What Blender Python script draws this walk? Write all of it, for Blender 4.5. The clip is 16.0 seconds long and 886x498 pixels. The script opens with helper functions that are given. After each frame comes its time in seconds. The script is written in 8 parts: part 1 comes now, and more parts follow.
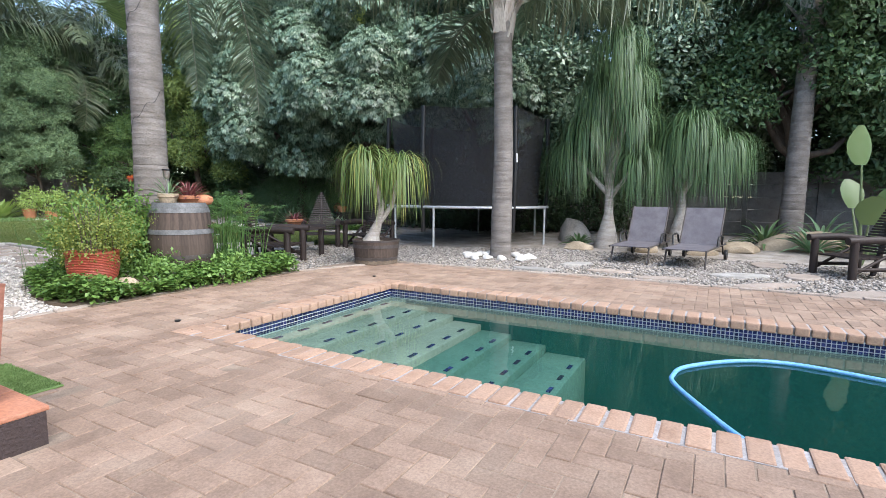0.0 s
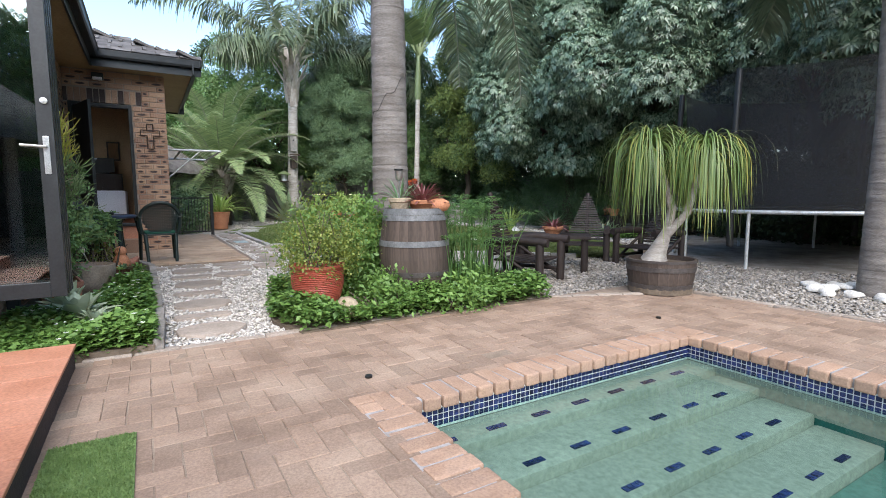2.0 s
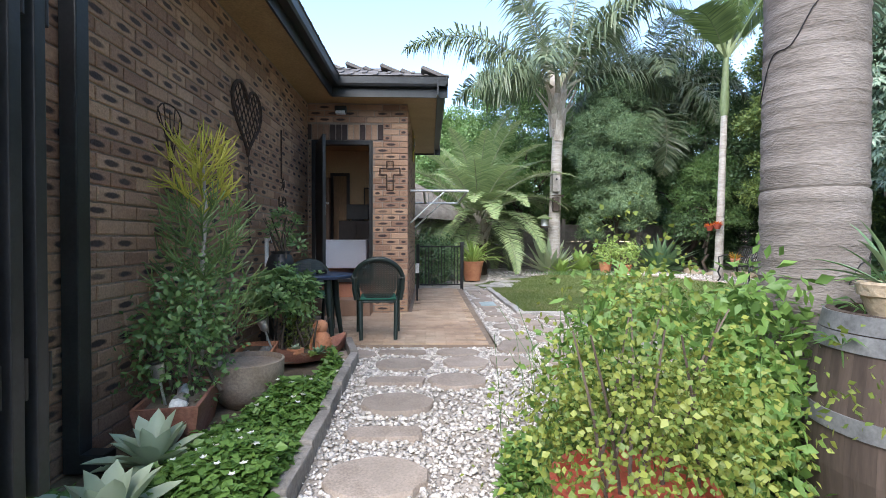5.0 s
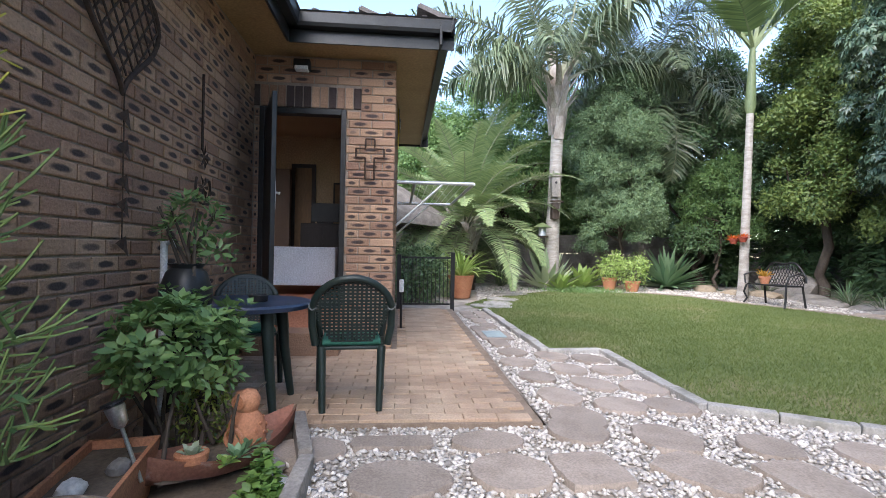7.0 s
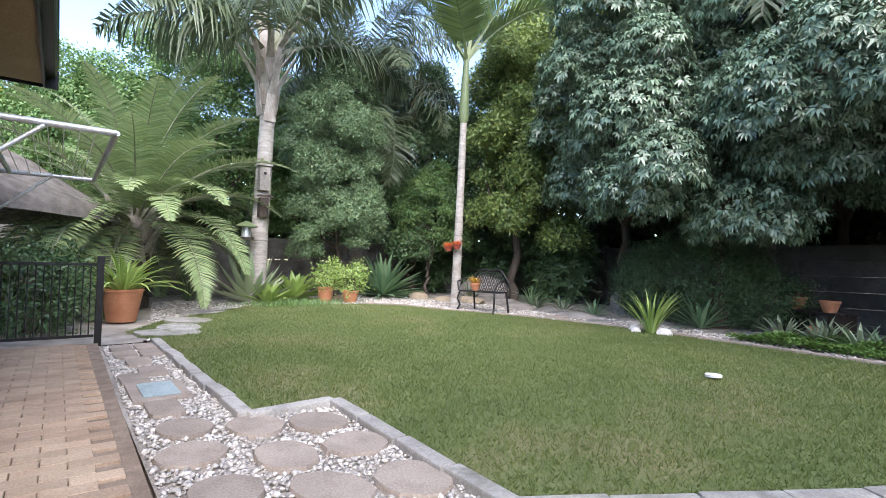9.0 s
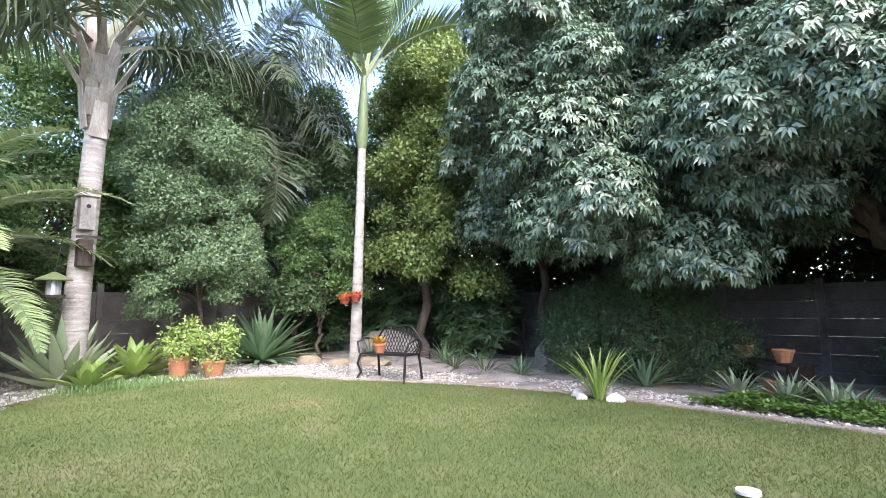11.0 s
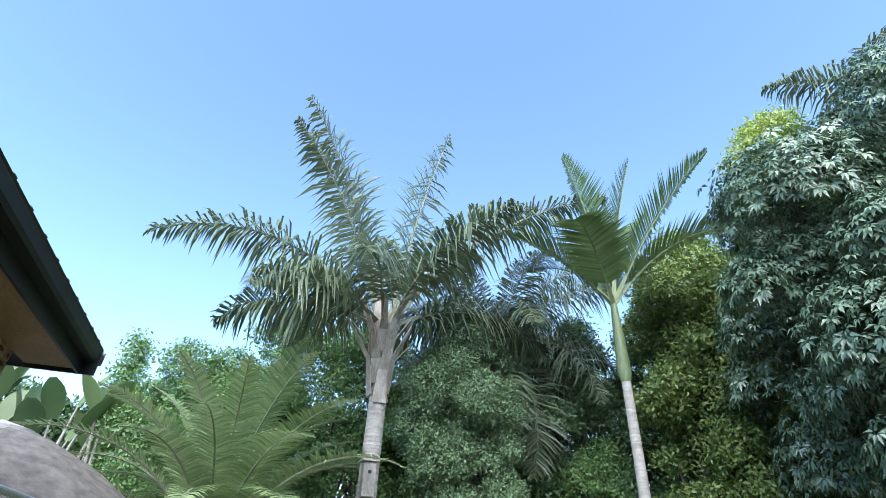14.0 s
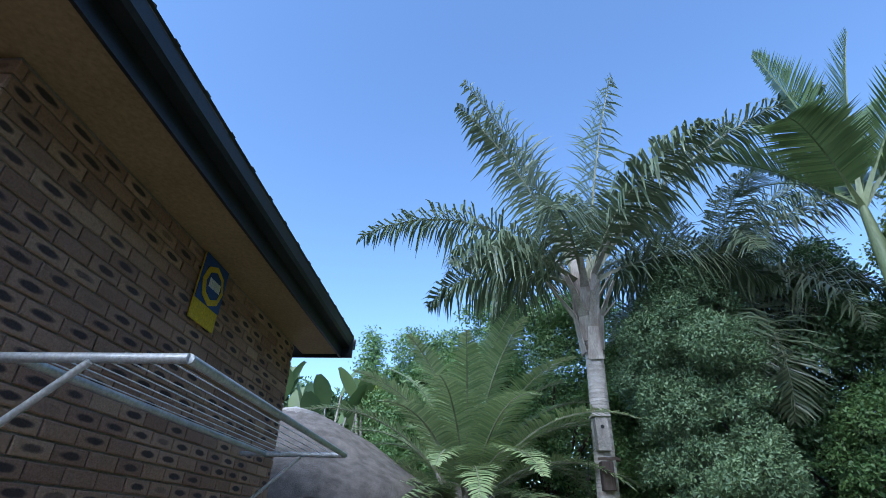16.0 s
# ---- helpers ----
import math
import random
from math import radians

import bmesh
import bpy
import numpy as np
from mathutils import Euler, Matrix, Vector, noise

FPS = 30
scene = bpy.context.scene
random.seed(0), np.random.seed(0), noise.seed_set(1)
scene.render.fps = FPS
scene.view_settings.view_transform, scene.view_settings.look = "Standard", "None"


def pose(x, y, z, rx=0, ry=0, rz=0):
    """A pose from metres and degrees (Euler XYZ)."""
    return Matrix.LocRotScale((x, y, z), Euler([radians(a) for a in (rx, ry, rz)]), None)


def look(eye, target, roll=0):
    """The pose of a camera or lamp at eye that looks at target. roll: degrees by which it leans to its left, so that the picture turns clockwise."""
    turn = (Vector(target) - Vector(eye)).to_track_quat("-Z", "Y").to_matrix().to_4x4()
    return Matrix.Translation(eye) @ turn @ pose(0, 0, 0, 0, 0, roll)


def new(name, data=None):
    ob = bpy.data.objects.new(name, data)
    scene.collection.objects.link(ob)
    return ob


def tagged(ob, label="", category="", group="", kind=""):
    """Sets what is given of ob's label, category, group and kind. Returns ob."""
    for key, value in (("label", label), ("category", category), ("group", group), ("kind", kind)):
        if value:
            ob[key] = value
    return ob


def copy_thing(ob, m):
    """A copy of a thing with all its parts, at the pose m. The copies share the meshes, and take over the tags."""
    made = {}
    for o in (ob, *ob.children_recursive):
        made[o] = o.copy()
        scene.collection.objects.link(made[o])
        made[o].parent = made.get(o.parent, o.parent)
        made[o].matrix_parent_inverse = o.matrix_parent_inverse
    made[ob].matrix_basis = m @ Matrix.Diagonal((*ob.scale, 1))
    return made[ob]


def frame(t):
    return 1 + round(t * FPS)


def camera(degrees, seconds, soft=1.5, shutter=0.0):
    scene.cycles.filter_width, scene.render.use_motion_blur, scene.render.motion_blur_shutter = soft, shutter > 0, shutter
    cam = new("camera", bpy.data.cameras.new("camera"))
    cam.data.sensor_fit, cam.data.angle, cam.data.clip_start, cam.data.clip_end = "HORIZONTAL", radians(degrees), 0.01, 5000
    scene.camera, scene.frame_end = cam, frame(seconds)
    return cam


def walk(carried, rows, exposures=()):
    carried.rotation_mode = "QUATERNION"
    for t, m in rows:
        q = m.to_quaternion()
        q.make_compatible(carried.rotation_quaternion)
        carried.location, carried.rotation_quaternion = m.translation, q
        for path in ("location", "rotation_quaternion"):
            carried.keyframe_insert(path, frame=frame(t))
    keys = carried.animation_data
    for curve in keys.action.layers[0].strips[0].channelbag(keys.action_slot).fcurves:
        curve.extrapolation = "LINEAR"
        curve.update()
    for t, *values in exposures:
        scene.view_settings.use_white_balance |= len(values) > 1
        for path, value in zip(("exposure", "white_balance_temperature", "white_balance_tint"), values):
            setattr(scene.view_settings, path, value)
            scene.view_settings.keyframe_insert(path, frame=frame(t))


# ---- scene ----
cam = camera(83.7, 16.0, 0.6)
METRES, EYE, TILT, LEAN, TURN = 11.5, 1.03, 0.0, 0.0, 28.7
ROWS = [
    (0.0, 0.0, 0.0, 0.0, 0.06, -6.0, -0.53),
    (0.5, -0.0031, 0.0291, -0.0008, 9.66, -6.44, -0.23),
    (1.0, -0.0042, 0.0686, 0.0002, 17.42, -6.61, 0.12),
    (1.5, -0.0141, 0.1104, 0.0014, 24.92, -6.55, 0.25),
    (2.0, -0.0315, 0.1526, 0.0018, 30.49, -6.05, 0.13),
    (2.5, -0.0513, 0.1928, 0.0051, 36.34, -5.41, 0.16),
    (3.0, -0.0801, 0.2277, 0.0077, 43.15, -4.09, 0.11),
    (3.5, -0.1116, 0.2587, 0.0105, 48.29, -2.59, -0.09),
    (4.0, -0.1442, 0.2839, 0.0119, 54.03, -1.41, -0.04),
    (4.5, -0.1817, 0.304, 0.0117, 59.7, -0.99, -0.17),
    (7.0, -0.3777, 0.3854, 0.0107, 56.34, 0.23, -1.1),
    (7.5, -0.4106, 0.4073, 0.0111, 49.22, 0.64, -1.25),
    (8.0, -0.4404, 0.4337, 0.0096, 40.41, 1.03, -1.46),
    (8.5, -0.4677, 0.4623, 0.0088, 31.95, 1.45, -1.53),
    (9.0, -0.4893, 0.4998, 0.0093, 23.37, 1.76, -1.48),
    (9.5, -0.511, 0.5374, 0.0114, 15.58, 1.72, -1.56),
    (12.0, -0.5683, 0.6865, 0.0412, 11.97, 12.79, -1.1),
    (12.5, -0.5727, 0.6883, 0.0476, 18.39, 20.13, -1.08),
    (13.0, -0.5753, 0.6874, 0.0492, 24.79, 26.63, -0.95),
    (13.5, -0.5793, 0.6859, 0.0496, 32.23, 30.84, -1.04),
    (14.0, -0.5827, 0.6859, 0.0486, 40.19, 33.3, -1.17),
    (14.5, -0.585, 0.6849, 0.0473, 47.27, 34.44, -1.35),
    (15.0, -0.5876, 0.6835, 0.0437, 53.48, 34.22, -1.31),
    (15.5, -0.5875, 0.682, 0.0364, 59.03, 33.76, -1.4),
    (16.0, -0.5894, 0.6809, 0.0302, 64.42, 30.02, -1.42),
]
EXPOSURES = [(0.0, 1.68, 6500, 10), (1.0, 1.6, 6500, 10), (2.0, 1.46, 6500, 10), (3.0, 1.43, 6500, 11), (4.0, 1.83, 6500, 11), (7.0, 1.93, 6500, 15), (9.5, 1.96, 6500, 16), (11.8, 2.48, 6600, 20), (12.6, 2.43, 6550, 18), (13.6, 1.98, 6250, 10), (14.4, 1.38, 5750, 8), (15.2, 1.18, 5450, 9), (16.0, 1.03, 5400, 10)]
walk(cam, [(t, pose(0, 0, EYE, TILT, LEAN, TURN) @ pose(METRES * x, METRES * y, METRES * z, 90 + pitch, roll, yaw)) for t, x, y, z, yaw, pitch, roll in ROWS], EXPOSURES)

# ---- daylight: clear sky, low sun behind the house ----
SUN_AZ, SUN_EL = radians(114), radians(46)
world = bpy.data.worlds.new("sky")
scene.world = world
world.use_nodes = True
sky = world.node_tree.nodes.new("ShaderNodeTexSky")
sky.sky_type, sky.sun_disc, sky.sun_elevation, sky.sun_rotation = "NISHITA", False, SUN_EL, SUN_AZ
sky.air_density, sky.dust_density, sky.ozone_density = 1.0, 0.0, 1.7
world.node_tree.links.new(sky.outputs[0], world.node_tree.nodes["Background"].inputs[0])
world.node_tree.nodes["Background"].inputs[1].default_value = 0.15
sun = new("sun", bpy.data.lights.new("sun", "SUN"))
sun.data.energy, sun.data.angle, sun.data.color = 2.9, radians(70), (1.0, 0.94, 0.86)
to_sun = Vector((math.sin(SUN_AZ) * math.cos(SUN_EL), math.cos(SUN_AZ) * math.cos(SUN_EL), math.sin(SUN_EL)))
sun.matrix_world = look(to_sun * 40, (0, 0, 0))


# ---- tools ----
rng = np.random.default_rng(7)


class Build:
    """Collects faces of one mesh."""

    def __init__(self):
        self.v, self.f = [], []

    def add(self, verts, faces, m=None):
        o = len(self.v)
        self.v += [tuple(m @ Vector(p)) for p in verts] if m else [tuple(p) for p in verts]
        self.f += [tuple(i + o for i in f) for f in faces]
        return self

    def box(self, x0, x1, y0, y1, z0, z1, bev=0.0, m=None):
        if bev <= 0:
            v = [(x, y, z) for z in (z0, z1) for y in (y0, y1) for x in (x0, x1)]
            return self.add(v, [(0, 2, 3, 1), (4, 5, 7, 6), (0, 1, 5, 4), (2, 6, 7, 3), (0, 4, 6, 2), (1, 3, 7, 5)], m)
        b = bmesh.new()
        bmesh.ops.create_cube(b, size=1)
        for p in b.verts:
            p.co = Vector(((x0 + x1) / 2 + p.co.x * (x1 - x0), (y0 + y1) / 2 + p.co.y * (y1 - y0), (z0 + z1) / 2 + p.co.z * (z1 - z0)))
        bmesh.ops.bevel(b, geom=b.edges[:], offset=bev, segments=2, affect="EDGES", profile=0.6)
        b.verts.index_update()
        self.add([p.co.copy() for p in b.verts], [[q.index for q in f.verts] for f in b.faces], m)
        b.free()
        return self

    def slab(self, outline, z0, z1, m=None):
        """An upright prism on a counter-clockwise outline."""
        n = len(outline)
        v = [(x, y, z0) for x, y in outline] + [(x, y, z1) for x, y in outline]
        f = [tuple(range(n - 1, -1, -1)), tuple(range(n, 2 * n))] + [(i, (i + 1) % n, n + (i + 1) % n, n + i) for i in range(n)]
        return self.add(v, f, m)

    def lathe(self, profile, n=24, m=None, close=True):
        """A turned body: (radius, height) from the bottom up."""
        v = [(r * math.cos(2 * math.pi * i / n), r * math.sin(2 * math.pi * i / n), z) for r, z in profile for i in range(n)]
        f = [(k * n + i, k * n + (i + 1) % n, (k + 1) * n + (i + 1) % n, (k + 1) * n + i) for k in range(len(profile) - 1) for i in range(n)]
        if close:
            f += [tuple(range(n - 1, -1, -1)), tuple((len(profile) - 1) * n + i for i in range(n))]
        return self.add(v, f, m)

    def tube(self, pts, radii, n=8, m=None):
        pts = [Vector(p) for p in pts]
        if not hasattr(radii, "__len__"):
            radii = [radii] * len(pts)
        v, side = [], None
        for i, p in enumerate(pts):
            d = (pts[min(i + 1, len(pts) - 1)] - pts[max(i - 1, 0)]).normalized()
            if side is None:
                side = d.orthogonal().normalized()
            side = (side - d * side.dot(d)).normalized()
            up = d.cross(side)
            v += [p + (side * math.cos(2 * math.pi * k / n) + up * math.sin(2 * math.pi * k / n)) * radii[i] for k in range(n)]
        f = [(i * n + k, i * n + (k + 1) % n, (i + 1) * n + (k + 1) % n, (i + 1) * n + k) for i in range(len(pts) - 1) for k in range(n)]
        f += [tuple(range(n - 1, -1, -1)), tuple((len(pts) - 1) * n + k for k in range(n))]
        return self.add(v, f, m)

    def mesh(self, name):
        me = bpy.data.meshes.new(name)
        me.from_pydata(self.v, [], self.f)
        return me


def mesh_of(name, verts, faces):
    """A mesh from arrays; all faces have the same number of corners."""
    me = bpy.data.meshes.new(name)
    verts, faces = np.asarray(verts, dtype=np.float32).reshape(-1, 3), np.asarray(faces, dtype=np.int32)
    me.vertices.add(len(verts))
    me.vertices.foreach_set("co", verts.ravel())
    k = faces.shape[1]
    me.loops.add(faces.size)
    me.loops.foreach_set("vertex_index", faces.ravel())
    me.polygons.add(len(faces))
    me.polygons.foreach_set("loop_start", np.arange(0, faces.size, k, dtype=np.int32))
    me.update(calc_edges=True)
    return me


def part(name, shape, material, parent=None, label="", smooth=0.0):
    """Links a shape as one mesh object, under a thing or a part if given. smooth: degrees up to which edges are soft."""
    me = shape.mesh(name) if isinstance(shape, Build) else shape
    if material and not me.materials:
        me.materials.append(material)
    if smooth:
        me.polygons.foreach_set("use_smooth", [True] * len(me.polygons))
        if smooth < 180:
            me.set_sharp_from_angle(angle=radians(smooth))
    ob = new(name, me)
    if parent:
        ob.parent = parent
    if label:
        ob["label"] = label
    return ob


def thing(name, label, category, group="", at=None, kind=""):
    """An empty at the base of a thing made of parts."""
    ob = tagged(new(name), label, category, group, kind)
    ob.empty_display_size = 0.1
    if at is not None:
        ob.matrix_basis = at
    return ob


def single(name, shape, material, label, category, group="", kind="", smooth=0.0, at=None):
    ob = tagged(part(name, shape, material, None, "", smooth), label, category, group, kind)
    if at is not None:
        ob.matrix_basis = at
    return ob


def unit(a):
    return a / np.maximum(np.linalg.norm(a, axis=-1, keepdims=True), 1e-9)


def smoothstep(a, b, x):
    t = np.clip((np.asarray(x, dtype=float) - a) / (b - a), 0, 1)
    return t * t * (3 - 2 * t)


def inside(poly, x, y):
    """Which points lie in a polygon."""
    x, y = np.asarray(x, dtype=float), np.asarray(y, dtype=float)
    r = np.zeros(x.shape, dtype=bool)
    for (x0, y0), (x1, y1) in zip(poly, poly[1:] + poly[:1]):
        if y0 != y1:
            r ^= ((y0 > y) != (y1 > y)) & (x < (x1 - x0) * (y - y0) / (y1 - y0) + x0)
    return r


# ---- materials ----
def shader(name):
    m = bpy.data.materials.new(name)
    m.use_nodes = True
    t = m.node_tree
    return m, t, t.nodes["Principled BSDF"]


def node(t, kind, ins=None, **props):
    n = t.nodes.new(kind)
    for k, v in props.items():
        setattr(n, k, v)
    for k, v in (ins or {}).items():
        if isinstance(v, bpy.types.NodeSocket):
            t.links.new(v, n.inputs[k])
        else:
            n.inputs[k].default_value = v
    return n


def rgb(c):
    return (c[0], c[1], c[2], 1.0)


def mixed(t, fac, a, b, blend="MIX"):
    n = node(t, "ShaderNodeMix", data_type="RGBA", blend_type=blend)
    for i, v in ((0, fac), (6, a), (7, b)):
        if isinstance(v, bpy.types.NodeSocket):
            t.links.new(v, n.inputs[i])
        else:
            n.inputs[i].default_value = v if i == 0 else rgb(v)
    return n.outputs[2]


def ramp(t, fac, stops):
    n = node(t, "ShaderNodeValToRGB", {0: fac})
    e = n.color_ramp.elements
    while len(e) < len(stops):
        e.new(0.5)
    for el, (p, c) in zip(e, stops):
        el.position, el.color = p, rgb(c)
    return n.outputs[0]


def noise_at(t, scale, detail=4.0, rough=0.55, stretch=None, own=False):
    """Noise at world size, or in the object's own space."""
    if own:
        co = node(t, "ShaderNodeTexCoord").outputs["Object"]
    else:
        co = node(t, "ShaderNodeNewGeometry").outputs["Position"]
    if stretch:
        co = node(t, "ShaderNodeMapping", {0: co, 3: stretch}).outputs[0]
    return node(t, "ShaderNodeTexNoise", {0: co, "Scale": scale, "Detail": detail, "Roughness": rough}).outputs[0]


def surface(name, colours, scale=6.0, fine=60.0, rough=0.8, bump=0.3, depth=0.004, metal=0.0, island=0.0, per_object=0.0, stain=None, stretch=None, spec=0.4, own=False):
    """A weathered surface: two or three tones by noise, fine grain, relief, and stains."""
    m, t, p = shader(name)
    a, b = colours[0], colours[-1]
    n1, n2 = noise_at(t, scale, 5, 0.6, stretch, own), noise_at(t, fine, 3, 0.6, stretch, own)
    if len(colours) == 3:
        c = ramp(t, n1, [(0.32, a), (0.5, colours[1]), (0.68, b)])
    else:
        c = ramp(t, n1, [(0.35, a), (0.65, b)])
    grain = node(t, "ShaderNodeMapRange", {0: n2, 1: 0.3, 2: 0.7, 3: 0.78, 4: 1.18}).outputs[0]
    c = node(t, "ShaderNodeVectorMath", {0: c, 1: grain}, operation="MULTIPLY").outputs[0]
    for amount, kind, out in ((island, "ShaderNodeNewGeometry", "Random Per Island"), (per_object, "ShaderNodeObjectInfo", "Random")):
        if amount:
            r = node(t, kind).outputs[out]
            f = node(t, "ShaderNodeMapRange", {0: r, 3: 1 - amount, 4: 1 + amount}).outputs[0]
            c = node(t, "ShaderNodeVectorMath", {0: c, 1: f}, operation="MULTIPLY").outputs[0]
    if stain:
        colour, size, low, high = stain
        s = noise_at(t, size, 6, 0.65)
        f = node(t, "ShaderNodeMapRange", {0: s, 1: low, 2: high}).outputs[0]
        c = mixed(t, f, c, colour)
    t.links.new(c, p.inputs["Base Color"])
    p.inputs["Roughness"].default_value, p.inputs["Metallic"].default_value = rough, metal
    p.inputs["Specular IOR Level"].default_value = spec
    if bump:
        both = node(t, "ShaderNodeMath", {0: n2, 1: n1}, operation="ADD").outputs[0]
        bn = node(t, "ShaderNodeBump", {"Strength": bump, "Distance": depth, "Height": both})
        t.links.new(bn.outputs[0], p.inputs["Normal"])
    return m


def leafy(name, dark, light, rough=0.45, glow=0.25, spec=0.5, vary=0.5, tip=None):
    """A leaf: colour by leaf, gloss, and light shining through."""
    m, t, p = shader(name)
    own = node(t, "ShaderNodeMath", {0: node(t, "ShaderNodeNewGeometry").outputs["Random Per Island"], 1: node(t, "ShaderNodeObjectInfo").outputs["Random"]}, operation="ADD")
    r = node(t, "ShaderNodeMath", {0: own.outputs[0]}, operation="FRACT").outputs[0]
    big = noise_at(t, 0.9, 3, 0.6)
    f = node(t, "ShaderNodeMath", {0: node(t, "ShaderNodeMath", {0: r, 1: vary}, operation="MULTIPLY").outputs[0],
                                   1: node(t, "ShaderNodeMath", {0: big, 1: 1 - vary}, operation="MULTIPLY").outputs[0]}, operation="ADD").outputs[0]
    stops = [(0.2, dark), (0.75, light)] + ([(0.93, tip)] if tip else [])
    c = ramp(t, f, stops)
    t.links.new(c, p.inputs["Base Color"])
    p.inputs["Roughness"].default_value = rough
    p.inputs["Specular IOR Level"].default_value = spec
    tl = node(t, "ShaderNodeBsdfTranslucent", {0: c})
    mx = node(t, "ShaderNodeMixShader", {0: glow, 1: p.outputs[0], 2: tl.outputs[0]})
    t.links.new(mx.outputs[0], t.nodes["Material Output"].inputs[0])
    return m


def glassy(name, tint, ior=1.45, wave=0.0, scale=3.0):
    """Clear panes and water: mirror by Fresnel, tinted view through."""
    m, t, p = shader(name)
    r0 = ((ior - 1) / (ior + 1)) ** 2
    lw = node(t, "ShaderNodeLayerWeight", {"Blend": 0.5})
    fr = node(t, "ShaderNodeMapRange", {0: node(t, "ShaderNodeMath", {0: lw.outputs["Facing"], 1: 5.0}, operation="POWER").outputs[0], 3: r0, 4: 1.0})
    gl = node(t, "ShaderNodeBsdfGlossy", {"Roughness": 0.01})
    tr = node(t, "ShaderNodeBsdfTransparent", {0: rgb(tint)})
    if wave:
        n = noise_at(t, scale, 2, 0.5)
        b = node(t, "ShaderNodeBump", {"Strength": wave, "Distance": 0.02, "Height": n})
        t.links.new(b.outputs[0], gl.inputs["Normal"])
        t.links.new(b.outputs[0], lw.inputs["Normal"])
    mx = node(t, "ShaderNodeMixShader", {0: fr.outputs[0], 1: tr.outputs[0], 2: gl.outputs[0]})
    t.links.new(mx.outputs[0], t.nodes["Material Output"].inputs[0])
    return m


PAVER = surface("clay_paver", [(0.19, 0.129, 0.094), (0.26, 0.182, 0.136), (0.305, 0.225, 0.171)], 2.2, 90, 0.85, 0.35, per_object=0.16, island=0.16, stain=((0.2, 0.15, 0.12), 1.3, 0.58, 0.8))
COPING = surface("coping_brick", [(0.29, 0.18, 0.125), (0.37, 0.245, 0.175), (0.32, 0.215, 0.16)], 5, 90, 0.75, 0.35, per_object=0.14, island=0.14)
SAND = surface("joint_sand", [(0.19, 0.142, 0.108), (0.29, 0.225, 0.172)], 8, 120, 0.95, 0.4)
EARTH = surface("garden_soil", [(0.10, 0.075, 0.055), (0.19, 0.15, 0.11)], 3, 50, 0.95, 0.6, 0.01)
TURF = surface("turf_soil", [(0.088, 0.122, 0.04), (0.12, 0.152, 0.052), (0.185, 0.175, 0.085)], 0.9, 60, 0.95, 0.6, 0.01)
GRAVELBED = surface("gravel_bed", [(0.25, 0.22, 0.19), (0.44, 0.40, 0.36)], 3, 70, 0.95, 0.8, 0.012)
CHIP = surface("gravel_chip", [(0.43, 0.40, 0.37), (0.58, 0.545, 0.51)], 14, 90, 0.85, 0.2, island=0.42)
# browner chips for round the loungers, darkened further for the shadows there
DULLCHIP = surface("dull_shaded_chip", [(0.21, 0.19, 0.17), (0.36, 0.33, 0.30)], 14, 90, 0.9, 0.2, island=0.45)
STONE = surface("stepping_stone", [(0.27, 0.225, 0.19), (0.37, 0.31, 0.265)], 5, 80, 0.9, 0.4, per_object=0.12, stain=((0.20, 0.175, 0.15), 2.5, 0.55, 0.8))
KERB = surface("concrete_edging", [(0.27, 0.26, 0.245), (0.40, 0.385, 0.36)], 4, 70, 0.9, 0.4, per_object=0.16, stain=((0.14, 0.14, 0.115), 3, 0.52, 0.75))
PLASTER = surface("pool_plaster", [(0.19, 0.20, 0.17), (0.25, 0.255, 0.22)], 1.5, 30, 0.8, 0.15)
# these two plasters carry in their colour the light lost in deep water
MIDPLASTER = surface("depth_darkened_plaster", [(0.065, 0.135, 0.115), (0.095, 0.17, 0.145)], 1.3, 30, 0.8, 0.15)
DEEP = surface("deep_water_plaster", [(0.006, 0.082, 0.072), (0.010, 0.105, 0.092)], 1.2, 30, 0.8, 0.15)
TILE = surface("blue_mosaic", [(0.010, 0.014, 0.045), (0.02, 0.03, 0.10)], 30, 60, 0.15, 0.05, per_object=0.5, island=0.5)
GROUT = surface("white_grout", [(0.52, 0.55, 0.52), (0.62, 0.65, 0.62)], 10, 60, 0.85, 0.2)
WATER = glassy("pool_water", (0.76, 0.92, 0.88), 1.33, 0.10, 3.0)
PANE = glassy("clear_pane", (0.80, 0.85, 0.85), 1.95)


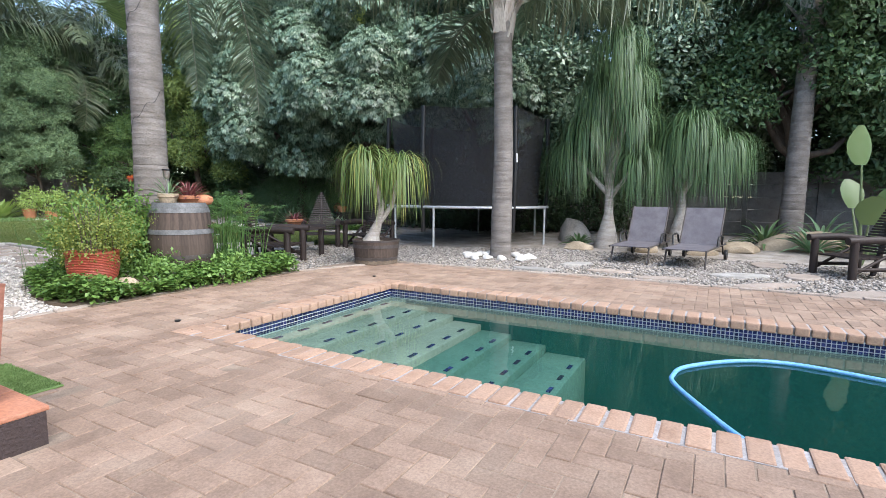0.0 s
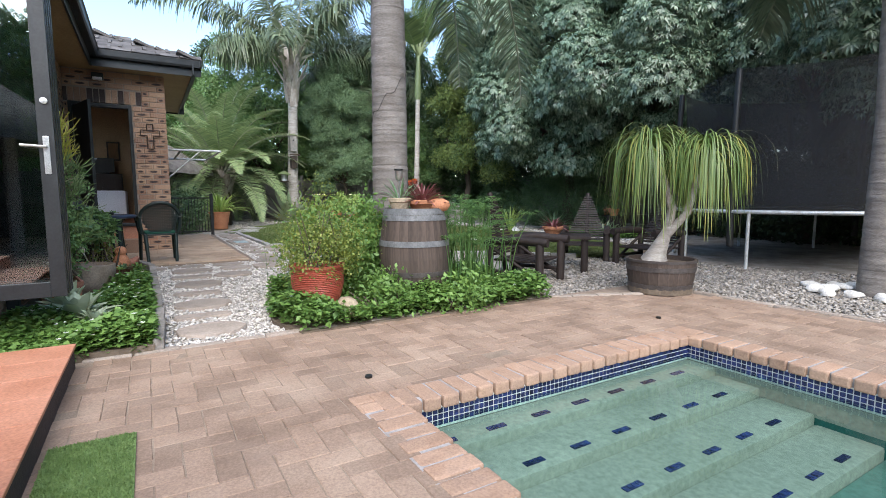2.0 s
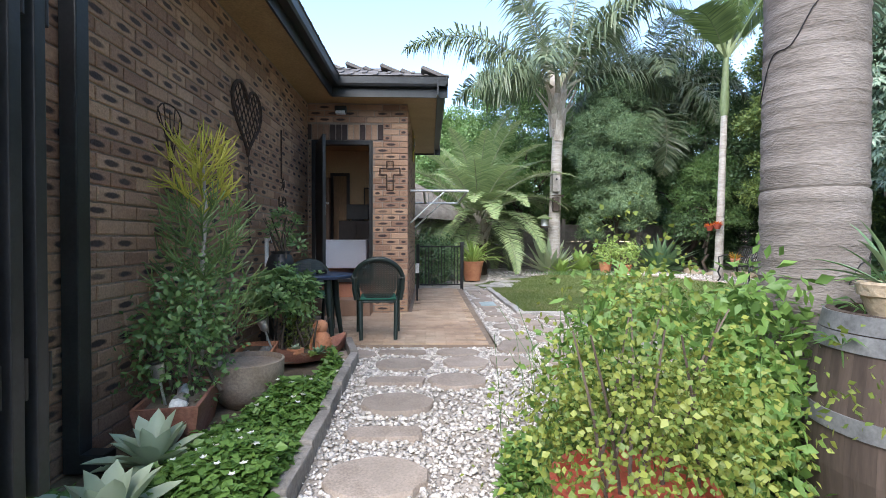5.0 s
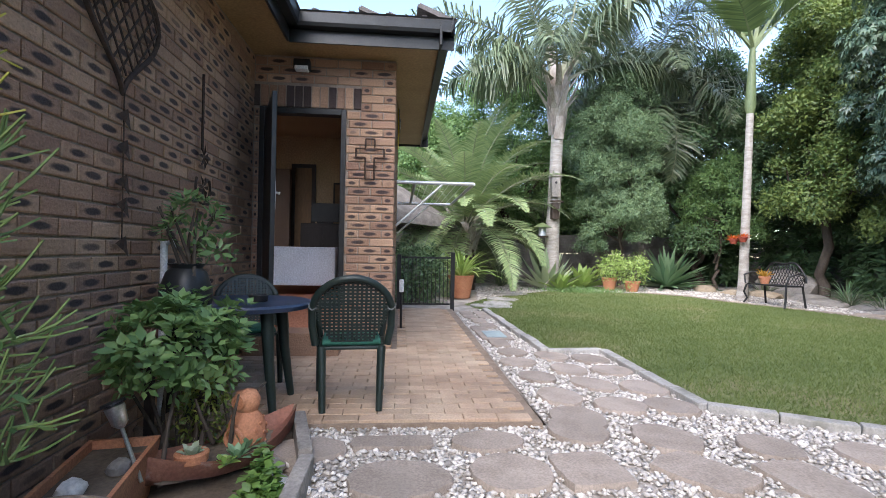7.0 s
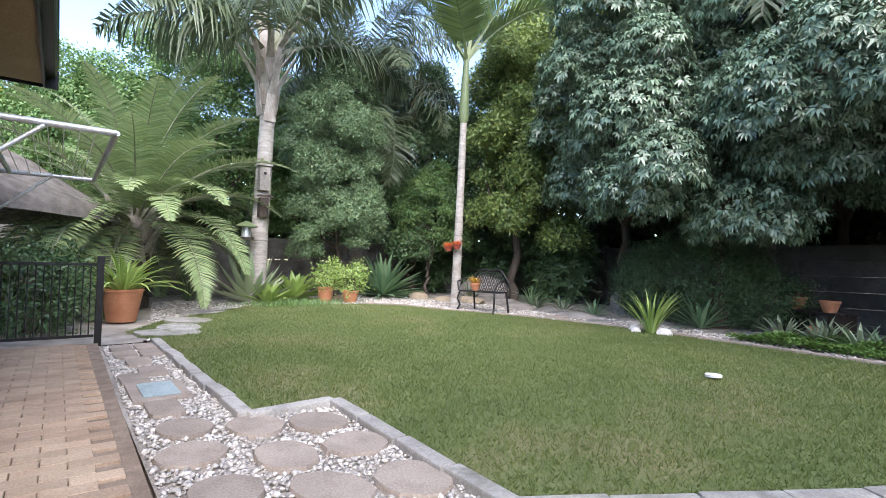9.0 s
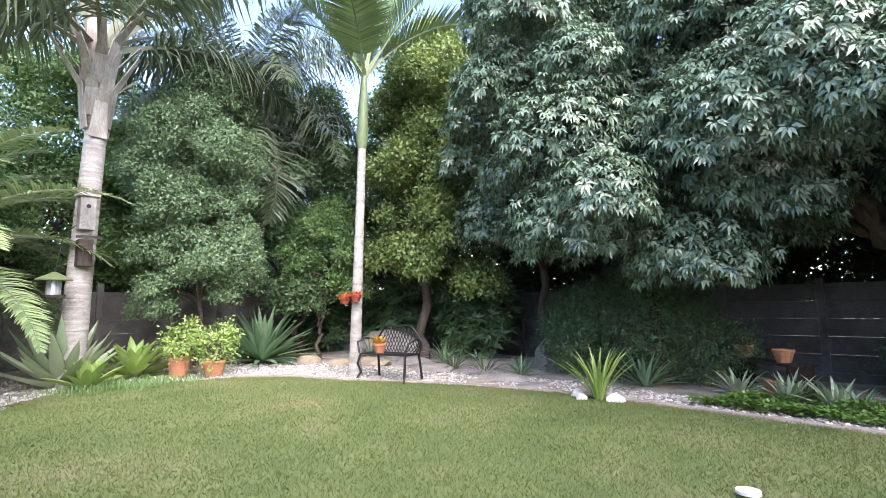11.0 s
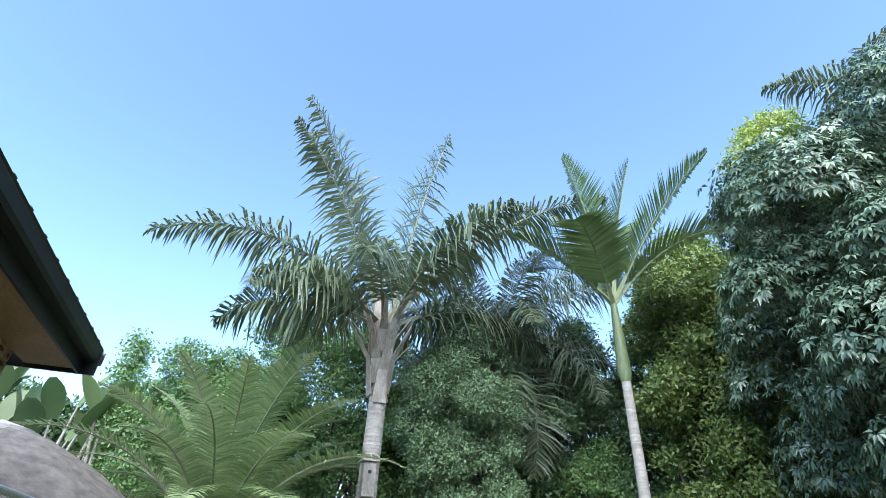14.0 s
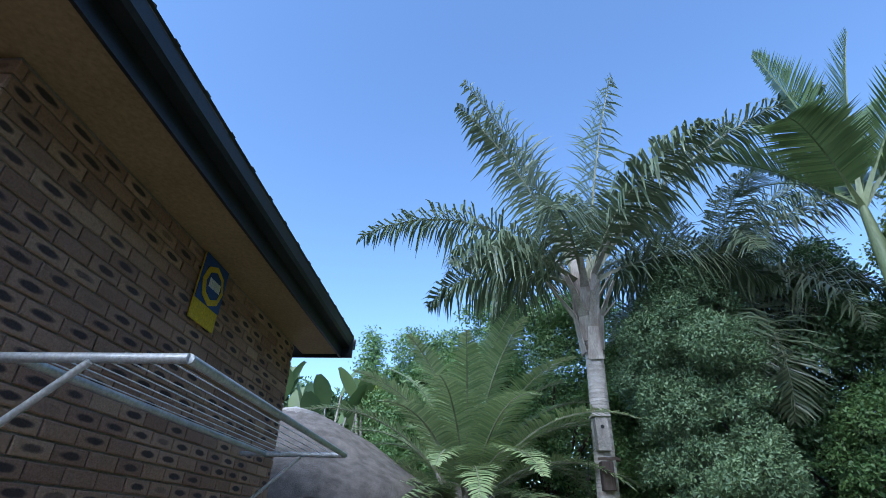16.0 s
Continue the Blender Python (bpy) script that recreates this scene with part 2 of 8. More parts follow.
def flashed_brick(name):
    """Rustic face brick: each brick's own tone, many with a dark kiln flash in the middle."""
    m, t, p = shader(name)
    at_ = node(t, "ShaderNodeAttribute", attribute_name="face_uv")
    xyz = node(t, "ShaderNodeSeparateXYZ", {0: at_.outputs["Vector"]})
    ob = node(t, "ShaderNodeObjectInfo").outputs["Random"]
    r = node(t, "ShaderNodeMath", {0: node(t, "ShaderNodeMath", {0: xyz.outputs[2], 1: ob}, operation="ADD").outputs[0]}, operation="FRACT").outputs[0]
    r2 = node(t, "ShaderNodeMath", {0: node(t, "ShaderNodeMath", {0: r, 1: 7.31}, operation="MULTIPLY").outputs[0]}, operation="FRACT").outputs[0]
    tone = ramp(t, r2, [(0.0, (0.28, 0.165, 0.115)), (0.5, (0.37, 0.23, 0.155)), (1.0, (0.46, 0.30, 0.20))])
    rough_n, fine_n = noise_at(t, 9, 5, 0.7), noise_at(t, 80, 3, 0.6)
    u = node(t, "ShaderNodeMath", {0: xyz.outputs[0], 1: 2.0}, operation="POWER").outputs[0]
    v = node(t, "ShaderNodeMath", {0: xyz.outputs[1], 1: 2.0}, operation="POWER").outputs[0]
    d = node(t, "ShaderNodeMath", {0: node(t, "ShaderNodeMath", {0: u, 1: 1.25}, operation="MULTIPLY").outputs[0], 1: node(t, "ShaderNodeMath", {0: v, 1: 1.5}, operation="MULTIPLY").outputs[0]}, operation="ADD").outputs[0]
    d = node(t, "ShaderNodeMath", {0: d, 1: node(t, "ShaderNodeMath", {0: rough_n, 1: 1.1}, operation="MULTIPLY").outputs[0]}, operation="ADD").outputs[0]
    spot = node(t, "ShaderNodeMapRange", {0: d, 1: 0.80, 2: 1.22, 3: 0.95, 4: 0.0}).outputs[0]
    some = node(t, "ShaderNodeMapRange", {0: r, 1: 0.30, 2: 0.42}).outputs[0]
    f = node(t, "ShaderNodeMath", {0: spot, 1: some}, operation="MULTIPLY").outputs[0]
    grain = node(t, "ShaderNodeMapRange", {0: fine_n, 1: 0.3, 2: 0.7, 3: 0.8, 4: 1.18}).outputs[0]
    c = mixed(t, f, tone, (0.04, 0.03, 0.032))
    c = node(t, "ShaderNodeVectorMath", {0: c, 1: grain}, operation="MULTIPLY").outputs[0]
    t.links.new(c, p.inputs["Base Color"])
    p.inputs["Roughness"].default_value = 0.88
    h = node(t, "ShaderNodeMath", {0: noise_at(t, 28, 4, 0.7, (0.4, 0.4, 2.2)), 1: fine_n}, operation="ADD").outputs[0]
    t.links.new(node(t, "ShaderNodeBump", {"Strength": 0.7, "Distance": 0.008, "Height": h}).outputs[0], p.inputs["Normal"])
    return m


FACE = flashed_brick("face_brick")
MORTAR = surface("mortar", [(0.25, 0.205, 0.17), (0.34, 0.285, 0.24)], 8, 90, 0.95, 0.4)
CHARCOAL = surface("charcoal_paint", [(0.016, 0.018, 0.02), (0.026, 0.028, 0.03)], 5, 60, 0.4, 0.06)
SOFFIT = surface("varnished_soffit", [(0.30, 0.20, 0.10), (0.36, 0.25, 0.13)], 2, 40, 0.6, 0.1)
ROOFTILE = surface("roof_tile", [(0.085, 0.08, 0.078), (0.15, 0.14, 0.135)], 5, 60, 0.9, 0.4, island=0.25, per_object=0.2)
CONCRETE = surface("concrete_panel", [(0.135, 0.125, 0.115), (0.21, 0.195, 0.18)], 2, 50, 0.92, 0.4, per_object=0.12, stain=((0.06, 0.062, 0.048), 1.2, 0.48, 0.72))
ROOMWALL = surface("ochre_room_wall", [(0.42, 0.29, 0.18), (0.48, 0.34, 0.21)], 2, 40, 0.85, 0.1)
CLOTH = surface("white_cloth", [(0.54, 0.56, 0.63), (0.62, 0.64, 0.70)], 4, 60, 0.9, 0.2)
DARKWOOD = surface("dark_stained_wood", [(0.016, 0.011, 0.010), (0.036, 0.025, 0.022)], 4, 60, 0.6, 0.4, stretch=(1, 1, 0.15), own=True)
STAVE = surface("barrel_stave", [(0.046, 0.034, 0.028), (0.088, 0.065, 0.053)], 8, 60, 0.85, 0.4, island=0.2, per_object=0.2, stretch=(1, 1, 0.12), own=True)
HOOP = surface("galvanised_hoop", [(0.12, 0.125, 0.13), (0.19, 0.195, 0.20)], 12, 60, 0.7, 0.15, metal=0.2)
DARKHOOP = surface("dark_hoop", [(0.05, 0.042, 0.04), (0.08, 0.07, 0.065)], 12, 60, 0.6, 0.15)
BROWNDOOR = surface("brown_inner_door", [(0.15, 0.08, 0.035), (0.20, 0.11, 0.05)], 3, 50, 0.6, 0.2, stretch=(1, 1, 0.2))
GALV = surface("galvanised_pipe", [(0.45, 0.47, 0.48), (0.60, 0.62, 0.63)], 12, 80, 0.45, 0.1, metal=0.5)
TERRACOTTA = surface("terracotta", [(0.42, 0.17, 0.09), (0.52, 0.24, 0.13)], 5, 80, 0.8, 0.2, per_object=0.12)
REDGLAZE = surface("red_glazed_pot", [(0.28, 0.055, 0.035), (0.36, 0.085, 0.055)], 4, 60, 0.45, 0.12)
REDSTEP = surface("red_step_tile", [(0.40, 0.17, 0.10), (0.47, 0.22, 0.14)], 5, 70, 0.6, 0.15)
PEEL = surface("peeling_planter", [(0.24, 0.10, 0.07), (0.34, 0.16, 0.11)], 4, 60, 0.85, 0.5, 0.006, stain=((0.46, 0.40, 0.36), 4, 0.60, 0.72))
PALMBARK = surface("palm_bark", [(0.145, 0.128, 0.116), (0.235, 0.214, 0.198)], 3, 40, 0.92, 0.7, 0.01, stretch=(1, 1, 4), stain=((0.31, 0.29, 0.265), 3, 0.6, 0.8))
PALEBARK = surface("pale_palm_bark", [(0.30, 0.27, 0.24), (0.46, 0.425, 0.39)], 4, 40, 0.9, 0.6, 0.008, stretch=(1, 1, 4), stain=((0.19, 0.165, 0.145), 3.5, 0.56, 0.75))
BARK = surface("tree_bark", [(0.06, 0.045, 0.035), (0.12, 0.095, 0.075)], 5, 50, 0.95, 0.7, 0.01, stretch=(1, 1, 0.3))
SHAFT = surface("green_crownshaft", [(0.12, 0.165, 0.075), (0.185, 0.225, 0.11)], 3, 40, 0.45, 0.1, stretch=(1, 1, 0.2))
BOOT = surface("palm_boot", [(0.27, 0.225, 0.19), (0.50, 0.455, 0.41)], 6, 50, 0.9, 0.4, island=0.25, stretch=(1, 1, 0.2))
THATCH = surface("thatch", [(0.13, 0.115, 0.10), (0.24, 0.215, 0.19)], 6, 80, 0.95, 0.9, 0.02)
PLASTIC = surface("dark_green_plastic", [(0.012, 0.022, 0.020), (0.018, 0.03, 0.027)], 6, 80, 0.4, 0.06)
CUSHION = surface("green_cushion", [(0.02, 0.10, 0.07), (0.03, 0.13, 0.09)], 10, 120, 0.9, 0.2)
BLUETOP = surface("blue_table_top", [(0.02, 0.035, 0.07), (0.03, 0.05, 0.095)], 6, 80, 0.35, 0.05)
ASTRO = surface("green_mat", [(0.12, 0.20, 0.06), (0.17, 0.26, 0.09)], 20, 200, 0.95, 0.8, 0.006)
SLING = surface("grey_sling_fabric", [(0.10, 0.093, 0.108), (0.14, 0.132, 0.148)], 6, 200, 0.8, 0.3, 0.002)
BLACK = surface("black_paint", [(0.010, 0.010, 0.011), (0.02, 0.02, 0.021)], 8, 80, 0.4, 0.06)
STEEL = surface("brushed_steel", [(0.55, 0.55, 0.55), (0.66, 0.66, 0.66)], 20, 120, 0.3, 0.05, metal=0.9)
WHITEPAINT = surface("white_plastic", [(0.70, 0.71, 0.72), (0.8, 0.8, 0.8)], 8, 80, 0.5, 0.05)
ROCK = surface("sandstone_rock", [(0.30, 0.24, 0.17), (0.44, 0.36, 0.26)], 5, 50, 0.9, 0.6, 0.012, per_object=0.15)
GREYROCK = surface("grey_rock", [(0.20, 0.185, 0.17), (0.34, 0.31, 0.28)], 3, 40, 0.9, 0.6, 0.02, per_object=0.15)
WHITESTONE = surface("white_cobble", [(0.55, 0.53, 0.50), (0.72, 0.70, 0.67)], 8, 60, 0.8, 0.2, per_object=0.12)
HOSE = surface("blue_hose", [(0.12, 0.34, 0.66), (0.18, 0.42, 0.75)], 20, 100, 0.5, 0.1)
RUST = surface("rusty_iron", [(0.035, 0.025, 0.02), (0.085, 0.05, 0.035)], 25, 120, 0.85, 0.3)

ROSETTE = leafy("rosette_leaf", (0.07, 0.125, 0.078), (0.225, 0.31, 0.205), 0.25, 0.12, 0.65, 0.7)
DARKLEAF = leafy("dark_leaf", (0.055, 0.112, 0.048), (0.13, 0.215, 0.09), 0.4, 0.2)
# leaf green darkened to carry the deep shade below the crowns
SHADELEAF = leafy("shaded_leaf", (0.03, 0.058, 0.024), (0.065, 0.105, 0.045), 0.45, 0.12)
PETIOLE = surface("palm_leaf_stalk", [(0.19, 0.20, 0.13), (0.29, 0.295, 0.21)], 5, 50, 0.6, 0.15)
# buff, lighter copy of the clay paver: sunlight on the patio put into its colour
LITPAVER = surface("sunlit_buff_paver", [(0.30, 0.21, 0.15), (0.385, 0.28, 0.202), (0.43, 0.33, 0.242)], 2.2, 90, 0.85, 0.35, per_object=0.16, island=0.16, stain=((0.24, 0.175, 0.135), 1.3, 0.58, 0.8))
MIDLEAF = leafy("mid_leaf", (0.085, 0.175, 0.06), (0.21, 0.335, 0.115), 0.45, 0.28)
YELLOWLEAF = leafy("yellow_leaf", (0.12, 0.20, 0.05), (0.46, 0.53, 0.12), 0.45, 0.35, 0.5, 0.5)
OLIVELEAF = leafy("olive_green_leaf", (0.07, 0.14, 0.05), (0.30, 0.38, 0.11), 0.45, 0.25, 0.5, 0.45)
GREYLEAF = leafy("grey_green_leaf", (0.078, 0.14, 0.066), (0.195, 0.285, 0.14), 0.5, 0.14, 0.5, 0.6)
PALMLEAF = leafy("palm_leaflet", (0.065, 0.098, 0.055), (0.19, 0.235, 0.135), 0.35, 0.18, 0.6)
DATELEAF = leafy("date_leaflet", (0.15, 0.235, 0.10), (0.36, 0.44, 0.21), 0.4, 0.2)
KINGLEAF = leafy("king_leaflet", (0.065, 0.115, 0.045), (0.17, 0.24, 0.09), 0.35, 0.2)
DEADLEAF = leafy("dry_leaflet", (0.15, 0.095, 0.055), (0.26, 0.18, 0.11), 0.8, 0.2)
PONYLEAF = leafy("ponytail_leaf", (0.09, 0.16, 0.04), (0.22, 0.29, 0.09), 0.4, 0.25, 0.5, 0.8, (0.33, 0.27, 0.06))
PONYDARK = leafy("weeping_leaf", (0.06, 0.12, 0.05), (0.14, 0.23, 0.10), 0.4, 0.25, 0.5, 0.8)
COVERLEAF = leafy("ground_cover_leaf", (0.075, 0.16, 0.034), (0.19, 0.325, 0.08), 0.5, 0.3)
SHRUBLEAF = leafy("golden_shrub_leaf", (0.10, 0.16, 0.03), (0.27, 0.30, 0.06), 0.5, 0.3)
REEDLEAF = leafy("reed_leaf", (0.05, 0.12, 0.03), (0.13, 0.24, 0.07), 0.45, 0.3)
SUCCULENT = leafy("succulent_leaf", (0.32, 0.39, 0.27), (0.48, 0.54, 0.39), 0.5, 0.1)
AGAVELEAF = leafy("agave_leaf", (0.10, 0.20, 0.10), (0.23, 0.35, 0.19), 0.45, 0.1)
ALOELEAF = leafy("aloe_leaf", (0.25, 0.33, 0.20), (0.44, 0.50, 0.33), 0.5, 0.12)
LIMELEAF = leafy("lime_leaf", (0.19, 0.31, 0.07), (0.37, 0.49, 0.15), 0.5, 0.2)
REDLEAF = leafy("red_bromeliad_leaf", (0.13, 0.035, 0.04), (0.26, 0.10, 0.10), 0.45, 0.2)
PETAL = leafy("white_petal", (0.75, 0.75, 0.70), (0.85, 0.85, 0.82), 0.6, 0.3)
ORANGEPETAL = leafy("orange_petal", (0.55, 0.10, 0.02), (0.75, 0.22, 0.05), 0.6, 0.3)
GRASSBLADE = leafy("grass_blade", (0.082, 0.125, 0.032), (0.168, 0.208, 0.07), 0.6, 0.3, 0.3, 0.45, (0.30, 0.26, 0.13))
PENCIL = leafy("pencil_stem", (0.10, 0.17, 0.06), (0.22, 0.30, 0.10), 0.5, 0.1)
PENCILTIP = leafy("pencil_tip", (0.35, 0.36, 0.05), (0.52, 0.48, 0.09), 0.5, 0.1)


# ---- ground ----
POOL = (-3.33, 4.6, 2.42, 4.80)        # water's edge: west, east, south, north
PAVED = [(-5.0, -6.0), (7.5, -6.0), (7.5, 6.62), (-1.4, 6.58), (-4.35, 6.42), (-5.0, 4.9)]
PATIO = [(-14.62, 0.2), (-8.86, 0.2), (-8.86, 2.68), (-14.62, 2.74)]
LAWN = [(-14.5, 3.32), (-11.02, 3.36), (-11.02, 3.96), (-9.14, 3.9), (-8.28, 5.3), (-7.75, 6.4), (-7.0, 7.4), (-6.6, 8.6), (-7.6, 9.4), (-9.06, 9.85),
        (-11.5, 10.1), (-12.6, 10.1), (-13.8, 9.75), (-14.9, 9.2), (-15.8, 8.6), (-16.6, 8.3), (-17.2, 7.6), (-17.5, 6.6), (-17.7, 5.4), (-16.6, 3.7), (-15.6, 3.1)]


def ground_z(x, y):
    """The lie of the land: level at the pool, rising gently to the back fence."""
    x, y = np.asarray(x, dtype=float), np.asarray(y, dtype=float)
    west = 0.125 * (1 - smoothstep(-8.6, -5.0, x))
    return -0.02 + west + 0.15 * (1 - smoothstep(-19, -11, x)) * smoothstep(2.5, 6, y) + 0.22 * smoothstep(9.3, 13.5, y) * smoothstep(-9, -3, x)


def gz(x, y):
    return float(ground_z(x, y))


def sheet(name, poly, step, lift, material, label, category, bump=0.0, keep=None):
    """A stretch of ground that follows the land, cut to a polygon by its cells."""
    xs = np.arange(min(p[0] for p in poly), max(p[0] for p in poly) + step, step)
    ys = np.arange(min(p[1] for p in poly), max(p[1] for p in poly) + step, step)
    gx, gy = np.meshgrid(xs, ys)
    z = ground_z(gx, gy) + lift + bump * np.sin(gx * 5.1 + 1.3 * np.sin(gy * 3.3)) * np.cos(gy * 4.3)
    v = np.stack([gx, gy, z], -1).reshape(-1, 3)
    i, j = np.meshgrid(np.arange(len(xs) - 1), np.arange(len(ys) - 1))
    a = (j * len(xs) + i).ravel()
    f = np.stack([a, a + 1, a + 1 + len(xs), a + len(xs)], -1)
    c = v[f].mean(1)
    ok = inside(poly, c[:, 0], c[:, 1])
    if keep is not None:
        ok &= keep(c[:, 0], c[:, 1])
    me = mesh_of(name, v, f[ok])
    return single(name, me, material, label, category, "", "structure", 180)


# the land itself, to the horizon, open under the pool and its paving
W, E_, S, N_ = POOL
near = [(-26, -8), (12, -8), (12, 18), (-26, 18)]
soil = sheet("ground", near, 0.25, -0.06, EARTH, "brown garden soil of the whole plot", "ground",
             keep=lambda x, y: ~((x > W - 0.6) & (x < E_ + 0.6) & (y > S - 0.6) & (y < N_ + 0.6)))
far = Build()
R_ = 900.0
far.add([(-R_, -R_, -0.3), (R_, -R_, -0.3), (R_, R_, -0.3), (-R_, R_, -0.3), (-25.5, -7.5, -0.3), (11.5, -7.5, -0.3), (11.5, 17.5, -0.3), (-25.5, 17.5, -0.3)],
        [(0, 1, 5, 4), (1, 2, 6, 5), (2, 3, 7, 6), (3, 0, 4, 7)])
single("ground", far, EARTH, "far ground beyond the garden walls", "ground", "", "structure")

lawn = sheet("lawn", LAWN, 0.08, 0.0, TURF, "mown green lawn with worn brownish patches", "lawn")
gravel_poly = [(-5.0, 1.40), (-5.0, 2.3), (-5.6, 2.3), (-7.3, 3.0), (-7.6, 4.6), (-6.3, 5.0), (-5.05, 4.95), (-4.4, 6.5), (-1.4, 6.7), (7, 6.75), (7, 13.2), (-6.9, 13.2), (-7.2, 9.6),
               (-6.5, 8.6), (-7.0, 7.3), (-8.1, 5.6), (-9.1, 3.95), (-11.0, 4.0), (-11.0, 3.4), (-14.6, 3.35), (-14.6, 2.76), (-8.88, 2.7), (-8.88, 1.2), (-8.6, 1.38)]
sheet("gravel", gravel_poly, 0.08, -0.012, GRAVELBED, "pale stone gravel over the garden paths", "gravel")
BACKBED = [(-14.6, 3.2), (-16.5, 3.7), (-17.7, 5.4), (-17.4, 6.8), (-17.0, 7.8), (-16.4, 8.4), (-15.6, 8.8), (-14.7, 9.35), (-13.6, 9.9), (-12.5, 10.25), (-11.4, 10.25), (-9.0, 10.0), (-7.0, 9.6), (-6.9, 13.8), (-21.5, 13.8), (-21.5, -1), (-14.6, -1)]
sheet("gravel", BACKBED, 0.12, -0.01, GRAVELBED, "sandy gravel bed along the garden wall", "gravel")

# bedding under the clay pavers, with the pool left open
bed = Build()
for x0, x1, y0, y1 in ((-5.0, W - 0.12, -6, 6.4), (W - 0.12, E_, -6, S - 0.12), (W - 0.12, E_, N_ + 0.12, 6.58), (E_ + 0.1, 7.5, -6, 6.6)):
    bed.box(x0, x1, y0, y1, -0.5, 0.0)
single("paving_bed", bed, SAND, "sandy bedding between the clay pavers", "paving", "", "structure")
patio = Build().slab(PATIO, -0.3, 0.128)
single("patio_bed", patio, SAND, "sandy bedding under the patio pavers", "paving", "", "structure")

# ---- pool ----
pool = thing("pool", "garden swimming pool with green water and broad tiled entry steps", "pool", kind="structure")
ZW = -0.13
shell = Build()
for x0, x1, y0, y1 in ((W - 0.25, W, S - 0.25, N_ + 0.25), (E_, E_ + 0.25, S - 0.25, N_ + 0.25), (W, E_, S - 0.25, S), (W, E_, N_, N_ + 0.25)):
    shell.box(x0, x1, y0, y1, -0.30, -0.055)
part("basin_wall", shell, PLASTER, pool)
# lining and floor take the plaster darkened for water depth
lining = Build()
for x0, x1, y0, y1 in ((W - 0.25, W, S - 0.25, N_ + 0.25), (E_, E_ + 0.25, S - 0.25, N_ + 0.25), (W, E_, S - 0.25, S), (W, E_, N_, N_ + 0.25)):
    lining.box(x0, x1, y0, y1, -2.2, -0.30)
part("basin_lining", lining, DEEP, pool, "deep basin lining darkened green for light lost in water")
part("basin_floor", Build().box(W, E_, S, N_, -2.3, -1.05), DEEP, pool, "pool floor darkened green for light lost in water")
STEPS = [(-3.33, -3.10, -0.165), (-3.10, -2.80, -0.215), (-2.80, -2.48, -0.27), (-2.48, -2.14, -0.33), (-2.14, -1.79, -0.39), (-1.79, -1.42, -0.45), (-1.42, -1.02, -0.52)]
marks = []
for x0, x1, z in STEPS:
    part("pool_step", Build().box(x0 if x0 > W else W + 0.002, x1, S + 0.002, N_ - 0.002, -1.6, z, 0.025), PLASTER if z > -0.36 else MIDPLASTER, pool, "" if z > -0.36 else "lower step darkened for light lost in water", 40)
    y = S + 0.16
    while y < N_ - 0.1:
        marks.append((x1 - 0.07, y, z))
        y += 0.31
strip_mesh = Build()
for k in range(4):
    strip_mesh.box(-0.018, 0.018, -0.058 + 0.03 * k, -0.058 + 0.03 * k + 0.026, 0, 0.005)
strip_mesh = strip_mesh.mesh("mosaic_mark")
for mx, my, z in marks:
    ob = part("mosaic_mark", strip_mesh, TILE, pool)
    ob.location = (mx, my, z + 0.001)
water = part("water", Build().add([(W, S, ZW), (E_, S, ZW), (E_, N_, ZW), (W, N_, ZW)], [(0, 1, 2, 3)]), WATER, pool, "clear green water with a faint ripple")

# waterline band of blue mosaic
back = Build()
for x0, x1, y0, y1 in ((W, W + 0.006, S, N_), (E_ - 0.006, E_, S, N_), (W, E_, N_ - 0.006, N_), (W, E_, S, S + 0.006)):
    back.box(x0, x1, y0, y1, -0.165, -0.05)
part("grout_band", back, GROUT, pool)
tile_w = Build().box(-0.002, 0.003, -0.013, 0.013, -0.013, 0.013).mesh("tile")
tile_n = Build().box(-0.0145, 0.0145, -0.003, 0.002, -0.0145, 0.0145).mesh("tile")
for k in range(int((N_ - S) / 0.033)):
    for r in range(3):
        ob = part("tile", tile_w, TILE, pool)
        ob.location = (W + 0.008, S + 0.018 + 0.033 * k, -0.071 - 0.033 * r)
rest = Build()
for k in range(int((E_ - W) / 0.033)):
    for r in range(3):
        x, z = W + 0.018 + 0.033 * k, -0.071 - 0.033 * r
        rest.box(x - 0.013, x + 0.013, N_ - 0.011, N_ - 0.006, z - 0.013, z + 0.013)
tagged(part("far_tiles", rest, TILE, pool), "rows of small blue mosaic tiles", kind="stuff")

# pool cleaner hose, floating in a wide loop
pts = [(1.6, 3.9), (1.03, 4.06), (0.53, 4.15), (0.19, 4.02), (-0.11, 3.71), (-0.18, 3.48), (-0.16, 3.32), (-0.01, 3.02), (0.2, 2.67), (0.45, 2.45)]
loop = []
for k in range(len(pts) - 1):
    a, b_, c, d = (np.array(pts[max(0, min(len(pts) - 1, k + j))]) for j in (-1, 0, 1, 2))
    for u in np.linspace(0, 1, 6)[:-1]:
        q = 0.5 * (2 * b_ + (c - a) * u + (2 * a - 5 * b_ + 4 * c - d) * u * u + (3 * b_ - a - 3 * c + d) * u ** 3)
        loop.append((q[0], q[1], ZW + 0.012))
single("pool_hose", Build().tube(loop, 0.015, 10), HOSE, "blue ribbed pool cleaner hose floating on the water", "hose", smooth=60)


# ---- house ----
YA, XD, YS, XE = 0.33, -11.0, 1.73, -14.65       # long wall, door wall, side wall, far end
SOFF, GUT = 3.08, 3.30
house = thing("house", "single-storey brown face-brick house with dark gutters and tiled roof", "house", kind="structure")


def wall_core(name, x0, x1, y0, y1, z0, z1):
    return part(name, Build().box(x0, x1, y0, y1, z0, z1), MORTAR, house)


